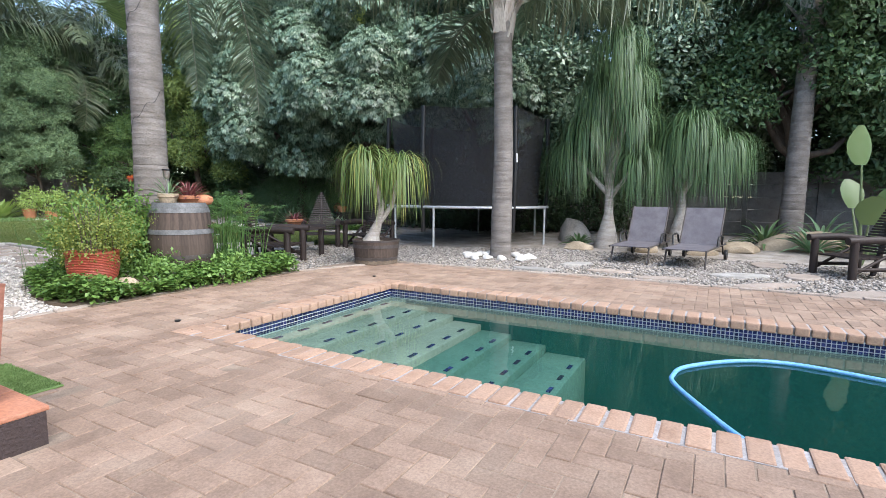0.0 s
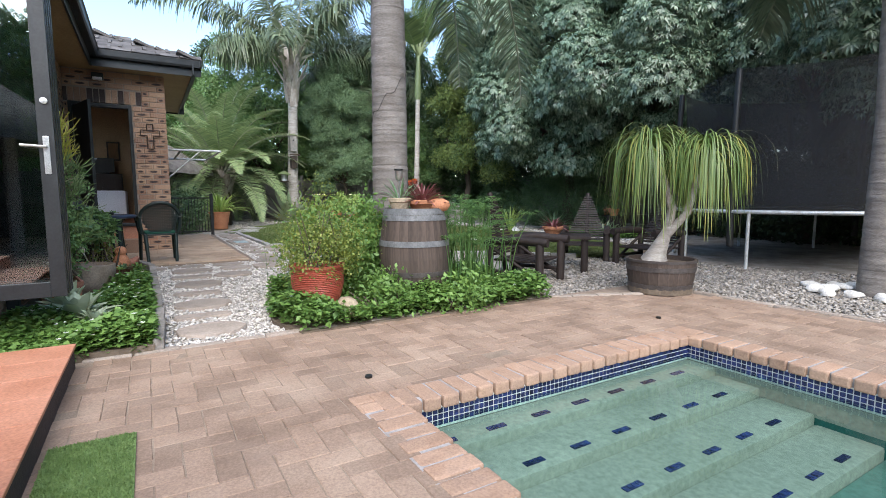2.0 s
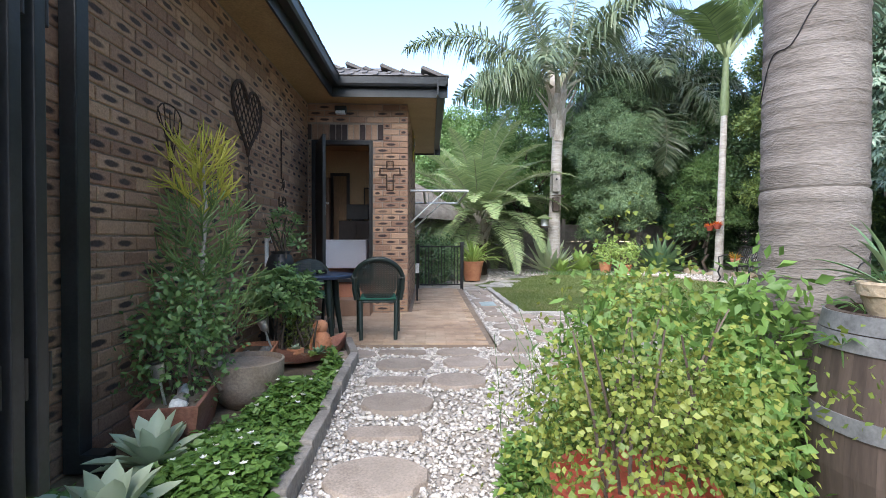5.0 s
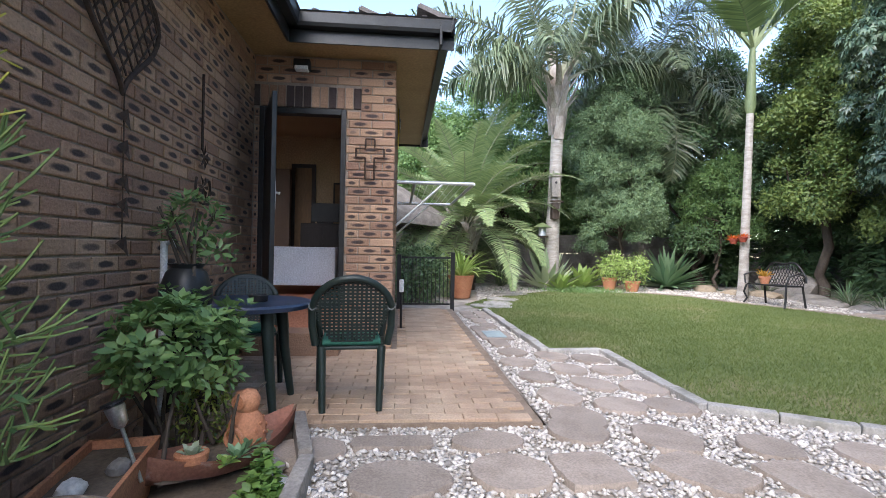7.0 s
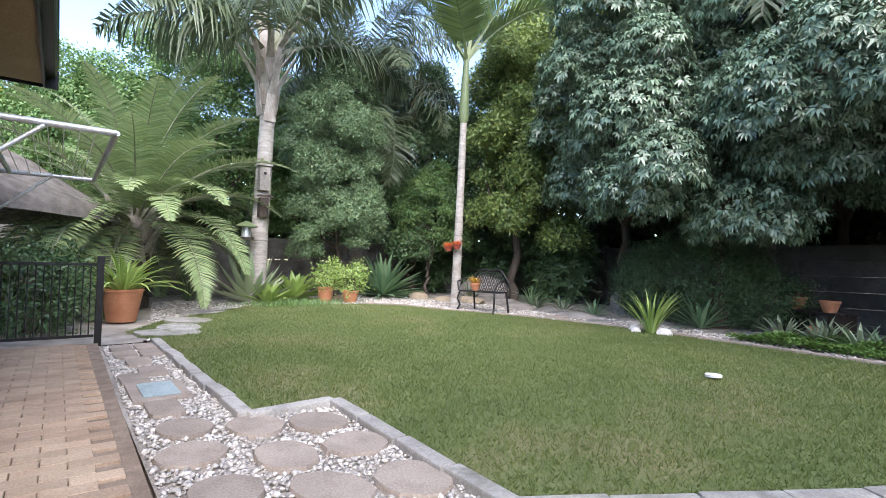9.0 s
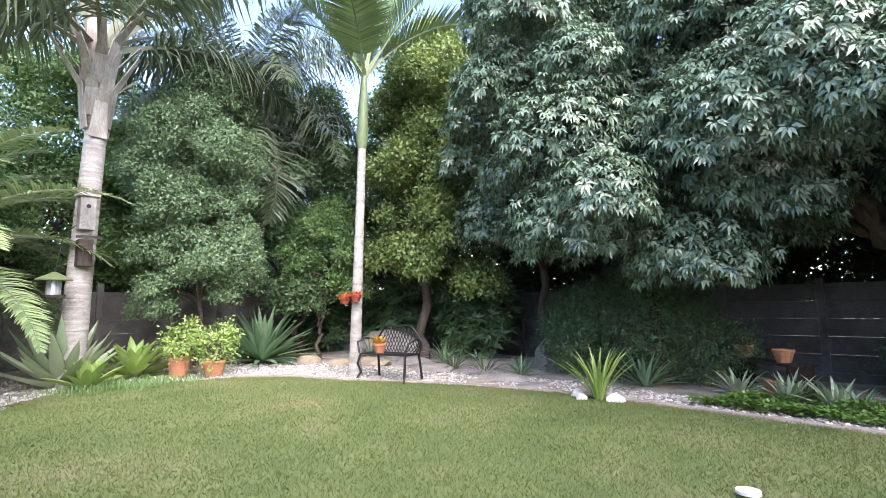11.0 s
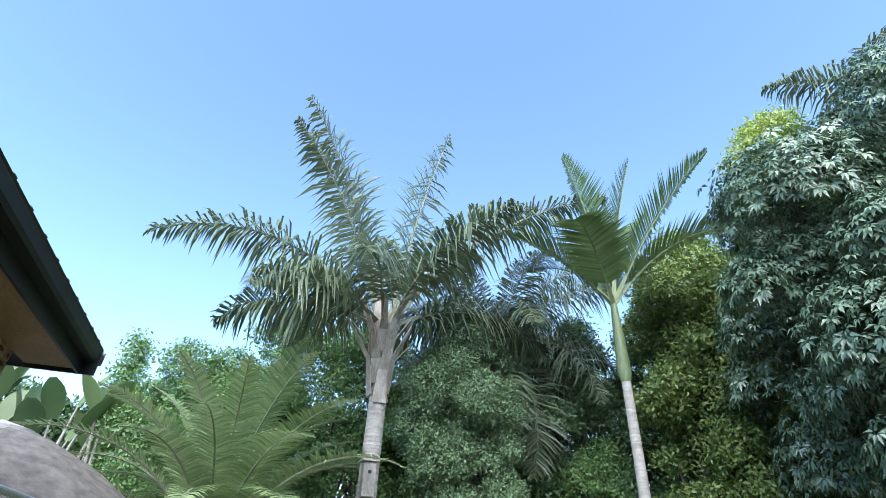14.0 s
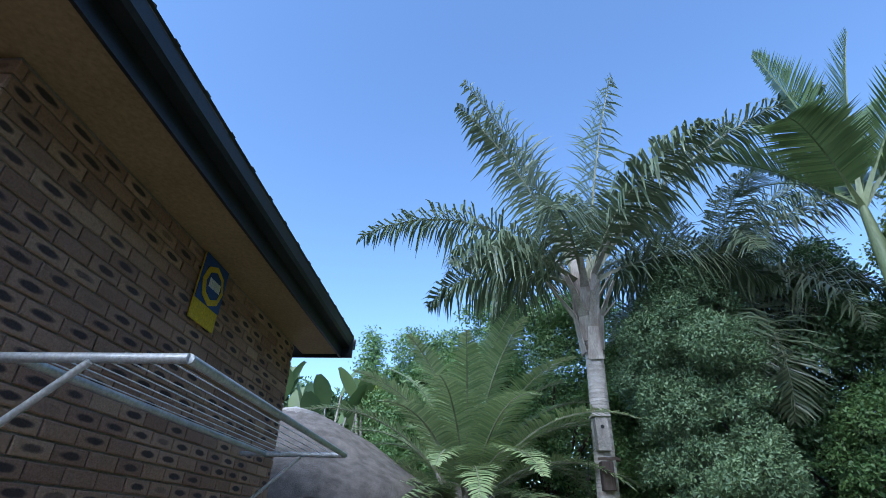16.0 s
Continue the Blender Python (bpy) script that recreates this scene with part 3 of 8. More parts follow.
wall_core("wall_long", XD - 0.2, -5.72, YA - 0.22, YA - 0.012, -0.3, 3.25)
wall_core("wall_door", XD - 0.2, XD - 0.012, YA - 0.012, 0.40, -0.3, 3.25)
wall_core("wall_door", XD - 0.2, XD - 0.012, 0.40, 1.22, 2.57, 3.25)
wall_core("wall_door", XD - 0.2, XD - 0.012, 0.40, 1.22, -0.3, 0.60)
wall_core("wall_door", XD - 0.2, XD - 0.012, 1.22, YS - 0.012, -0.3, 3.25)
wall_core("wall_side", XE + 0.012, XD - 0.2, YS - 0.22, YS - 0.012, -0.3, 3.25)
wall_core("wall_end", XE + 0.012, XE + 0.22, -6, YS - 0.22, -0.3, 3.25)

# the parts of the house that close the plot behind the walk
plain = Build()
plain.box(-5.72, -5.5, -6.0, YA - 0.012, -0.3, 3.25)
plain.box(-5.5, -2.3, -3.2, -3.0, -0.3, 3.25)
plain.box(-2.3, -2.1, -6, -3.0, -0.3, 3.25)
plain.box(XE, -2.1, -12, -11.8, -0.3, 3.25)
part("wall_back", plain, FACE, house)
part("room_floor", Build().box(-5.5, -2.3, -3.0, 0.05, -0.3, 0.42), REDSTEP, house)

# roof: soffits, fascia gutters, tile courses
part("soffit", Build().box(XD - 0.2 + 0.0, -5.4, YA - 0.01, YA + 0.41, SOFF, SOFF + 0.03), SOFFIT, house)
part("soffit", Build().box(XD - 0.01, XD + 0.41, YA + 0.41, YS + 0.41, SOFF, SOFF + 0.03), SOFFIT, house)
part("soffit", Build().box(XE - 0.3, XD - 0.01, YS - 0.01, YS + 0.41, SOFF, SOFF + 0.03), SOFFIT, house)


def gutter(p, q, out):
    """A fascia board with a box gutter before it, from p to q; out: the way it faces."""
    d = (Vector((*q, 0)) - Vector((*p, 0)))
    m = Matrix.Translation((*p, 0)) @ Matrix(((d.normalized().x, out[0], 0, 0), (d.normalized().y, out[1], 0, 0), (0, 0, 1, 0), (0, 0, 0, 1)))
    L = d.length
    b = Build()
    b.box(0, L, -0.02, 0.0, SOFF - 0.03, GUT - 0.04, 0, m)
    prof = [(0.002, GUT - 0.13), (0.085, GUT - 0.13), (0.10, GUT - 0.10), (0.105, GUT - 0.015), (0.118, GUT), (0.10, GUT + 0.002), (0.09, GUT - 0.02), (0.085, GUT - 0.11), (0.002, GUT - 0.11)]
    n = len(prof)
    b.add([(x, y, z) for x in (0, L) for y, z in prof], [tuple(range(n)), tuple(range(2 * n - 1, n - 1, -1))] + [(i, n + i, n + (i + 1) % n, (i + 1) % n) for i in range(n)], m)
    return part("gutter", b, CHARCOAL, house, "dark grey metal gutter")


gutter((-5.3, YA + 0.42), (XD + 0.42, YA + 0.42), (0, 1))
gutter((XD + 0.42, YA + 0.42), (XD + 0.42, YS + 0.54), (1, 0))
gutter((XD + 0.54, YS + 0.42), (XE - 0.35, YS + 0.42), (0, 1))
gutter((XE - 0.35, YS + 0.54), (XE - 0.35, -6.0), (-1, 0))


def roof_slope(name, p, q, inward, courses, pitch=22.0, hip=(0, 0)):
    """Courses of flat roof tiles from the eave p-q upwards."""
    b = Build()
    d = Vector((*q, 0)) - Vector((*p, 0))
    L, u, w = d.length, d.normalized(), Vector((*inward, 0))
    c, s = math.cos(radians(pitch)), math.sin(radians(pitch))
    for k in range(courses):
        n = max(1, int(L / 0.30))
        for i in range(n):
            run = L * i / n + (0.15 if k % 2 else 0)
            if run < hip[0] * k * 0.3 or run > L - hip[1] * k * 0.3 - 0.1:
                continue
            o = Vector((*p, GUT - 0.03)) + u * run + w * (k * 0.32 * c) + Vector((0, 0, k * 0.32 * s))
            m = Matrix((
                (u.x, w.x * c, -w.x * s, o.x), (u.y, w.y * c, -w.y * s, o.y), (0, s, c, o.z), (0, 0, 0, 1)))
            b.box(0.004, L / n - 0.004, 0, 0.36, 0.0, 0.028, 0, m)
            b.box(0.004, 0.05, 0, 0.35, 0.028, 0.045, 0, m)
    part(name, b, ROOFTILE, house, "dark grey concrete roof tiles")


roof_slope("roof", (-5.2, YA + 0.52), (XD + 0.5, YA + 0.52), (0, -1), 18)
roof_slope("roof", (XD + 0.52, YA + 0.3), (XD + 0.52, YS + 0.56), (-1, 0), 5, 22.0, (0, 1))
roof_slope("roof", (XD + 0.5, YS + 0.52), (XE - 0.4, YS + 0.52), (0, -1), 14, 22.0, (1, 0))
part("roof_deck", Build().add([(-5.0, YA + 0.5, GUT - 0.05), (XE - 0.3, YA + 0.5, GUT - 0.05), (XE - 0.3, -6, GUT + 2.45), (-5.0, -6, GUT + 2.45), (-5.0, -12, GUT - 0.05), (XE - 0.3, -12, GUT - 0.05)], [(0, 1, 2, 3), (3, 2, 5, 4)]), CHARCOAL, house)
part("roof_deck", Build().add([(XD + 0.4, YS + 0.45, GUT - 0.05), (XE - 0.3, YS + 0.45, GUT - 0.05), (XE - 0.3, -3, GUT + 1.9), (XD - 4, -3, GUT + 1.9)], [(0, 1, 2, 3)]), CHARCOAL, house)

# room seen through the open door
room = Build()
room.box(-14.4, -14.3, -3, 1.5, 0.4, 3.2)
room.box(-14.3, XD - 0.2, -3.1, -3, 0.4, 3.2)
part("room_wall", room, ROOMWALL, house)
part("inner_door", Build().box(-14.3, -14.27, 0.06, 0.33, 0.6, 2.48, 0.004), BROWNDOOR, house, "brown inner door across the room")
part("inner_door_frame", Build().box(-14.3, -14.25, 0.00, 0.06, 0.6, 2.54).box(-14.3, -14.25, 0.33, 0.39, 0.6, 2.54).box(-14.3, -14.25, 0.06, 0.33, 2.48, 2.54), DARKWOOD, house)
part("inner_pier", Build().box(-14.3, -14.1, -0.39, 0.01, 0.6, 2.43), FACE, house, "face-brick pier inside the room")
part("room_floor", Build().box(-14.4, XD - 0.01, -3, 1.5, 0.3, 0.60), REDSTEP, house)
part("room_ceiling", Build().box(-14.4, XD - 0.2, -3, 1.5, 3.0, 3.1), ROOMWALL, house)

# ---- garden walls of stacked concrete panels ----
def panel_wall(name, p, q, z0, height, label):
    w = thing(name, label, "garden wall", kind="structure")
    d = Vector((*q, 0)) - Vector((*p, 0))
    n = round(d.length / 1.5)
    ang = math.atan2(d.y, d.x)
    step = d.length / n
    panel = Build().box(0.06, step - 0.06, -0.025, 0.025, 0.0, 0.296, 0.008).mesh("panel")
    post = Build().box(-0.06, 0.06, -0.06, 0.06, -0.3, height + 0.08, 0.01).mesh("post")
    for i in range(n + 1):
        m = Matrix.Translation((p[0] + d.x * i / n, p[1] + d.y * i / n, z0)) @ Matrix.Rotation(ang, 4, "Z")
        ob = part("post", post, CONCRETE, w)
        ob.matrix_basis = m
        if i < n:
            for k in range(-1, round(height / 0.3)):
                ob = part("panel", panel, CONCRETE, w)
                ob.matrix_basis = m @ Matrix.Translation((0, 0, 0.3 * k))


panel_wall("wall_north", (-21.6, 14.2), (11.0, 14.2), 0.2, 1.5, "grey concrete panel garden wall in shade")
panel_wall("wall_west", (-21.6, -2.0), (-21.6, 14.2), 0.25, 1.6, "grey concrete panel garden wall behind the palms")
panel_wall("wall_east", (9.0, -6.0), (9.0, 14.2), 0.0, 1.8, "grey concrete panel wall closing the plot")
panel_wall("wall_south", (-2.1, -6.0), (9.0, -6.0), 0.0, 1.8, "grey concrete panel wall closing the plot")


# ---- plants ----
def leaf_arrays(P, D, U, L, Wd, fold=0.12, droop=0.15):
    """Folded pointed leaves: base points, directions, up vectors, lengths, widths. Four triangles each."""
    n = len(P)
    S_ = unit(np.cross(D, U))
    U = np.cross(S_, D)
    L, Wd = np.broadcast_to(L, n)[:, None], np.broadcast_to(Wd, n)[:, None]
    B = P
    M_ = P + D * L * 0.5 - U * Wd * fold
    T = P + D * L - np.array([0, 0, 1.0]) * L * droop
    A = P + D * L * 0.42 + S_ * Wd * 0.5 + U * Wd * fold
    C = P + D * L * 0.42 - S_ * Wd * 0.5 + U * Wd * fold
    v = np.stack([B, A, T, C, M_], 1).reshape(-1, 3)
    o = (np.arange(n) * 5)[:, None]
    f = np.stack([o + [0, 1, 4], o + [1, 2, 4], o + [0, 4, 3], o + [4, 2, 3]], 1).reshape(-1, 3)
    return v, f


def joined(pieces):
    vs, fs, o = [], [], 0
    for v, f in pieces:
        vs.append(v), fs.append(f + o)
        o += len(v)
    return np.concatenate(vs), np.concatenate(fs)


def blob_points(blobs, density, rough=0.18, low=-0.9, seed=1):
    """Scattered points on a crown made of round masses, with their outward ways."""
    g = np.random.default_rng(seed)
    P, Nn = [], []
    for c, r in blobs:
        c, r = np.array(c, float), np.array(r, float)
        area = 4 * math.pi * ((r[0] * r[1]) ** 1.6 / 3 + (r[0] * r[2]) ** 1.6 / 3 + (r[1] * r[2]) ** 1.6 / 3) ** (1 / 1.6)
        n = int(area * density)
        d = unit(g.normal(size=(n, 3)))
        d = d[d[:, 2] > low]
        p = c + d * r * (1 + g.normal(size=(len(d), 1)) * rough * 0.5 - rough * 0.3 * g.random((len(d), 1)))
        nn = unit(d / r)
        ok = np.ones(len(p), bool)
        for c2, r2 in blobs:
            q = (p - np.array(c2)) / np.array(r2)
            ok &= (q ** 2).sum(1) > 0.55
        P.append(p[ok]), Nn.append(nn[ok])
    return np.concatenate(P), np.concatenate(Nn)


def lumps(c, r, n, size, seed):
    """A large crown as many smaller masses on an ellipsoid."""
    g = np.random.default_rng(seed)
    out = [(c, np.array(r) * 0.62)]
    for k in range(n):
        d = g.normal(size=3)
        d /= np.linalg.norm(d)
        if d[2] < -0.75:
            d[2] *= -1
        s = size * (0.5 + 0.9 * g.random() ** 1.3)
        out.append((np.array(c) + d * np.array(r) * (0.68 + 0.44 * g.random()), np.array((s, s, s * 0.85))))
    return out


def rosettes(P, Nn, k, L, Wd, seed, lift=0.5, droop=0.35, dip=0.45):
    """Whorls of k hanging leaves at every point."""
    g = np.random.default_rng(seed)
    n = len(P)
    axis = unit(Nn * 0.8 + np.array([0, 0, lift]) + g.normal(size=(n, 3)) * 0.25)
    ref = unit(np.cross(axis, g.normal(size=(n, 3))))
    oth = np.cross(axis, ref)
    a = (np.arange(k) / k * 2 * math.pi)[None, :] + g.random((n, 1)) * 6.3
    out = ref[:, None] * np.cos(a)[..., None] + oth[:, None] * np.sin(a)[..., None]
    D = unit(out + axis[:, None] * 0.25 - np.array([0, 0, dip]) + g.normal(size=(n, k, 3)) * 0.12)
    s = (0.7 + 0.5 * g.random((n, 1))) * (0.8 + 0.4 * g.random((n, k)))
    PP = np.repeat(P[:, None], k, 1) + D * 0.02
    U = np.repeat(axis[:, None], k, 1)
    return leaf_arrays(PP.reshape(-1, 3), D.reshape(-1, 3), U.reshape(-1, 3), (L * s).ravel(), (Wd * s).ravel(), 0.10, droop)


def sprays(P, Nn, k, L, Wd, seed, spread=0.8, reach=0.12, droop=0.1):
    """Loose small leaves round every point."""
    g = np.random.default_rng(seed)
    n = len(P)
    PP = (P[:, None] + g.normal(size=(n, k, 3)) * reach).reshape(-1, 3)
    N2 = np.repeat(Nn, k, 0)
    D = unit(N2 * 0.35 + g.normal(size=(n * k, 3)) * spread + np.array([0, 0, 0.1]))
    U = unit(N2 * 1.0 + np.array([0, 0, 0.35]) + g.normal(size=(n * k, 3)) * 0.33)
    s = 0.65 + 0.7 * g.random(n * k)
    return leaf_arrays(PP, D, U, L * s, Wd * s, 0.08, droop)


def limbs(b, base, tops, r0, r1, seed, bend=0.25):
    g = np.random.default_rng(seed)
    for tp in tops:
        p, q = np.array(base, float), np.array(tp, float)
        pts = [p + (q - p) * s + (g.normal(size=3) * bend * math.sin(s * math.pi) if 0 < s < 1 else 0) for s in np.linspace(0, 1, 6)]
        b.tube(pts, list(np.linspace(r0, r1, 6)), 7)
    return b


def broad_tree(label, base, blobs, trunk_top, limb_tops, r, leafmat, style, density, L, Wd, seed, k=7, bark=BARK, reach=0.12):
    x, y = base
    z = gz(x, y)
    t = thing("tree", label, "tree", at=Matrix.Translation((x, y, z)))
    o = Vector((x, y, z))
    b = Build()
    limbs(b, (0, 0, -0.15), [Vector(trunk_top) - o], r, r * 0.75, seed, 0.08)
    part("trunk", b, bark, t, "", 60)
    for i, p in enumerate(limb_tops):
        part("limb", limbs(Build(), Vector(trunk_top) - o, [Vector(p) - o], r * 0.6, r * 0.18, seed + 1 + i), bark, t, "", 60)
    P, Nn = blob_points(blobs, density, 0.2, -0.6 if style == "rosette" else -0.5, seed)
    P = P - np.array(o)
    v, f = rosettes(P, Nn, k, L, Wd, seed) if style == "rosette" else sprays(P, Nn, k, L, Wd, seed, reach=reach)
    part("crown", mesh_of("crown", v, f), leafmat, t)
    return t


# large dark trees with whorled hanging leaves, along the north wall
def around(c, r, n, seed):
    g = np.random.default_rng(seed)
    return [tuple(np.array(c) + np.array(r) * 0.75 * unit(g.normal(size=3) * np.array([1, 1, 0.6]) + np.array([0, 0, 0.2]))) for _ in range(n)]


for base, c, r, seed in (((-11.8, 12.0), (-12.1, 11.5, 4.6), (3.0, 1.9, 2.9), 11), ((-8.6, 12.4), (-9.3, 11.8, 4.0), (2.5, 1.9, 2.5), 12), ((-5.9, 12.9), (-5.9, 12.6, 4.7), (2.3, 1.5, 2.9), 13)):
    broad_tree("tall dark green tree with glossy drooping whorled leaves", base, lumps(c, r, 60, 0.72, seed), (base[0], base[1], 2.0), around(c, r, 9, seed), 0.17, ROSETTE, "rosette", 115, 0.098, 0.042, seed)
for base, c, r, seed in (((-14.6, 13.4), (-14.7, 13.4, 5.9), (1.9, 1.2, 3.9), 21), ((-10.6, 14.9), (-10.6, 14.9, 5.6), (2.3, 1.1, 3.2), 22), ((-6.4, 15.4), (-6.4, 15.4, 5.4), (2.0, 1.0, 3.0), 24)):
    broad_tree("tall tree with small yellow-green leaves", base, lumps(c, r, 95, 0.40, seed), (base[0], base[1], 2.2), around(c, r, 9, seed), 0.12, YELLOWLEAF, "spray", 110, 0.09, 0.05, seed, 7, reach=0.08)
broad_tree("bushy tree with yellow-green leaves", (-16.6, 11.6), lumps((-16.6, 11.9, 4.4), (1.7, 1.2, 3.3), 90, 0.38, 23), (-16.6, 11.6, 2.2), around((-16.7, 11.8, 3.6), (1.3, 1.2, 2.6), 9, 23), 0.12, OLIVELEAF, "spray", 130, 0.09, 0.045, 23, 7, reach=0.08)
broad_tree("dense tree with soft grey-green foliage", (-18.6, 7.6), lumps((-18.5, 7.5, 3.95), (1.02, 1.0, 1.7), 85, 0.33, 31) + lumps((-18.5, 7.5, 2.05), (1.05, 1.0, 0.85), 34, 0.31, 32), (-18.6, 7.6, 1.5), around((-18.5, 7.5, 3.5), (0.9, 0.9, 1.8), 9, 31), 0.055, GREYLEAF, "spray", 190, 0.06, 0.024, 31, 9, reach=0.05)
broad_tree("small bushy dark green tree before the garden wall", (-18.7, 10.4), lumps((-18.7, 10.5, 2.2), (0.9, 0.8, 1.4), 44, 0.3, 33), (-18.7, 10.4, 1.0), around((-18.7, 10.3, 2.0), (0.8, 0.8, 1.2), 6, 33), 0.05, MIDLEAF, "spray", 150, 0.07, 0.034, 33, 8, reach=0.06)
for base, c, r, seed in (((-22.8, 2.6), (-22.8, 2.8, 3.4), (1.4, 1.7, 2.3), 41), ((-22.4, 5.6), (-22.4, 5.6, 4.2), (1.4, 2.6, 3.0), 42), ((-19.8, 10.6), (-20.0, 10.6, 3.8), (1.6, 2.2, 3.0), 43), ((-18.4, 12.8), (-18.4, 12.8, 3.8), (1.8, 1.2, 3.2), 44), ((-23.2, 9.0), (-23.0, 9.0, 4.0), (1.2, 2.6, 3.0), 45)):
    broad_tree("leafy mid-green tree screening the garden wall", base, lumps(c, r, 85, 0.42, seed), (base[0], base[1], 1.8), around(c, r, 8, seed), 0.12, MIDLEAF if seed not in (43, 44) else DARKLEAF, "spray", 105, 0.09, 0.045, seed, 7, reach=0.08)
broad_tree("narrow columnar tree beyond the garden wall", (-24.0, 0.7), [((-24.0, 0.6 + 0.08 * math.sin(k * 2.1), 3.6 + 0.26 * k), (0.42 - 0.022 * k, 0.42 - 0.022 * k, 0.24)) for k in range(12)], (-24.0, 0.7, 3.0), [(-24.0, 0.6, 6.2)], 0.09, MIDLEAF, "spray", 130, 0.10, 0.05, 46, 7)
broad_tree("yellow-green shrubby tree over the garden wall", (-23.6, 1.4), lumps((-23.6, 1.4, 3.5), (0.7, 1.0, 1.2), 22, 0.42, 47), (-23.6, 1.4, 2.0), around((-23.6, 1.4, 3.2), (0.6, 0.8, 1.0), 5, 47), 0.09, YELLOWLEAF, "spray", 80, 0.11, 0.055, 47, 7)
for base, c, r, seed in (((-2.6, 13.2), (-2.6, 13.1, 4.2), (2.4, 1.2, 3.4), 51), ((1.4, 13.4), (1.6, 13.3, 4.4), (2.4, 1.2, 3.4), 52), ((5.4, 13.0), (5.2, 12.9, 4.2), (2.6, 1.5, 3.4), 53)):
    broad_tree("dense dark evergreen tree over the garden wall", base, lumps(c, r, 54, 0.65, seed), (base[0], base[1], 2.0), around(c, r, 9, seed), 0.15, DARKLEAF if seed != 51 else ROSETTE, "spray", 75, 0.13, 0.06, seed, 7)
for k, y in enumerate(range(-3, 15, 4)):
    c = (-25.2, y, 2.4)
    broad_tree("dense dark tree beyond the garden wall", (-25.2, y), lumps(c, (0.9, 2.6, 2.4), 22, 0.9, 180 + k), (-25.2, y, 1.6), around(c, (0.8, 2.2, 2.0), 5, 180 + k), 0.15, DARKLEAF, "spray", 42, 0.18, 0.09, 180 + k, 7)
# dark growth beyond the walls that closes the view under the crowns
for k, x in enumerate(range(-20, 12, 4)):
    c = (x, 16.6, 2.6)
    broad_tree("dense dark tree beyond the garden wall", (x, 16.6), lumps(c, (2.6, 0.9, 2.6), 22, 0.9, 140 + k), (x, 16.6, 1.6), around(c, (2.2, 0.8, 2.2), 5, 140 + k), 0.15, SHADELEAF, "spray", 42, 0.18, 0.09, 140 + k, 7)
for k, (x, y) in enumerate(((11.5, -3.0), (11.5, 3.0), (11.5, 9.0), (1.0, -9.0), (7.0, -9.0))):
    c = (x, y, 3.2)
    broad_tree("leafy garden tree beyond the closing wall", (x, y), lumps(c, (1.9, 1.9, 2.8), 22, 0.9, 160 + k), (x, y, 1.6), around(c, (1.6, 1.6, 2.0), 5, 160 + k), 0.15, MIDLEAF, "spray", 30, 0.2, 0.1, 160 + k, 7)


def frond_arrays(origin, az, el, length, sag, m=46, leaf=0.45, w=0.022, hang=0.5, plume=0.35, seed=0, start=0.18, vee=0.35, stem=0.02):
    """A feather leaf: rachis points, and leaflets in two rows. Triangles."""
    g = np.random.default_rng(seed)
    n = 22
    s = np.linspace(0, 1, n)
    e = radians(el) - radians(sag) * s ** 1.4
    ax = np.array([math.cos(az), math.sin(az), 0])
    d = ax[None] * np.cos(e)[:, None] + np.array([0, 0, 1.0])[None] * np.sin(e)[:, None]
    p = np.array(origin) + np.concatenate([[np.zeros(3)], np.cumsum((d[:-1] + d[1:]) / 2 * length / (n - 1), 0)])
    side = np.array([-math.sin(az), math.cos(az), 0])
    t = np.repeat(np.linspace(start, 0.995, m), 2)
    sg = np.tile([1.0, -1.0], m)
    P = np.stack([np.interp(t, s, p[:, i]) for i in range(3)], -1)
    D = unit(np.stack([np.interp(t, s, d[:, i]) for i in range(3)], -1))
    upv = unit(np.cross(D, side))
    upv *= np.sign(upv[:, 2:3] + 1e-6)
    fwd = 0.16 + 0.55 * t[:, None]
    jit = g.normal(size=(len(t), 1)) * plume
    q = unit(side[None] * sg[:, None] + D * fwd + upv * (vee + jit))
    ln = leaf * (np.sin(np.clip((t - start) / (1 - start), 0, 1) ** 0.75 * math.pi * 0.86 + 0.35) ** 0.8)[:, None] * (0.85 + 0.3 * g.random((len(t), 1)))
    down = np.array([0, 0, -1.0])
    h = hang * (0.7 + 0.6 * g.random((len(t), 1))) * (0.3 + 0.7 * np.hypot(D[:, 0], D[:, 1])[:, None])
    mid = P + q * ln * 0.5 + down * ln * 0.10 * h
    tip = P + q * ln * (1 - 0.25 * h) + down * ln * 0.55 * h
    wv = unit(np.cross(q, upv)) * w * 0.5
    v = np.stack([P - wv * 0.6, P + wv * 0.6, mid + wv, mid - wv, tip], 1).reshape(-1, 3)
    o = (np.arange(len(t)) * 5)[:, None]
    f = np.stack([o + [0, 1, 2], o + [0, 2, 3], o + [3, 2, 4]], 1).reshape(-1, 3)
    rr = 0.016 * (length / 2.2) * (1 - 0.85 * s) + 0.003 + stem * np.clip(1 - s * 3.2, 0, 1) ** 1.3
    rv, rf = [], []
    for i in range(n):
        u2 = np.cross(d[i], side)
        for a in (0, 2.09, 4.19):
            rv.append(p[i] + (side * math.cos(a) + u2 * math.sin(a)) * rr[i])
    for i in range(n - 1):
        for a in range(3):
            x0, x1, y0, y1 = i * 3 + a, i * 3 + (a + 1) % 3, (i + 1) * 3 + a, (i + 1) * 3 + (a + 1) % 3
            rf += [(x0, x1, y1), (x0, y1, y0)]
    return (v, f), (np.array(rv), np.array(rf))


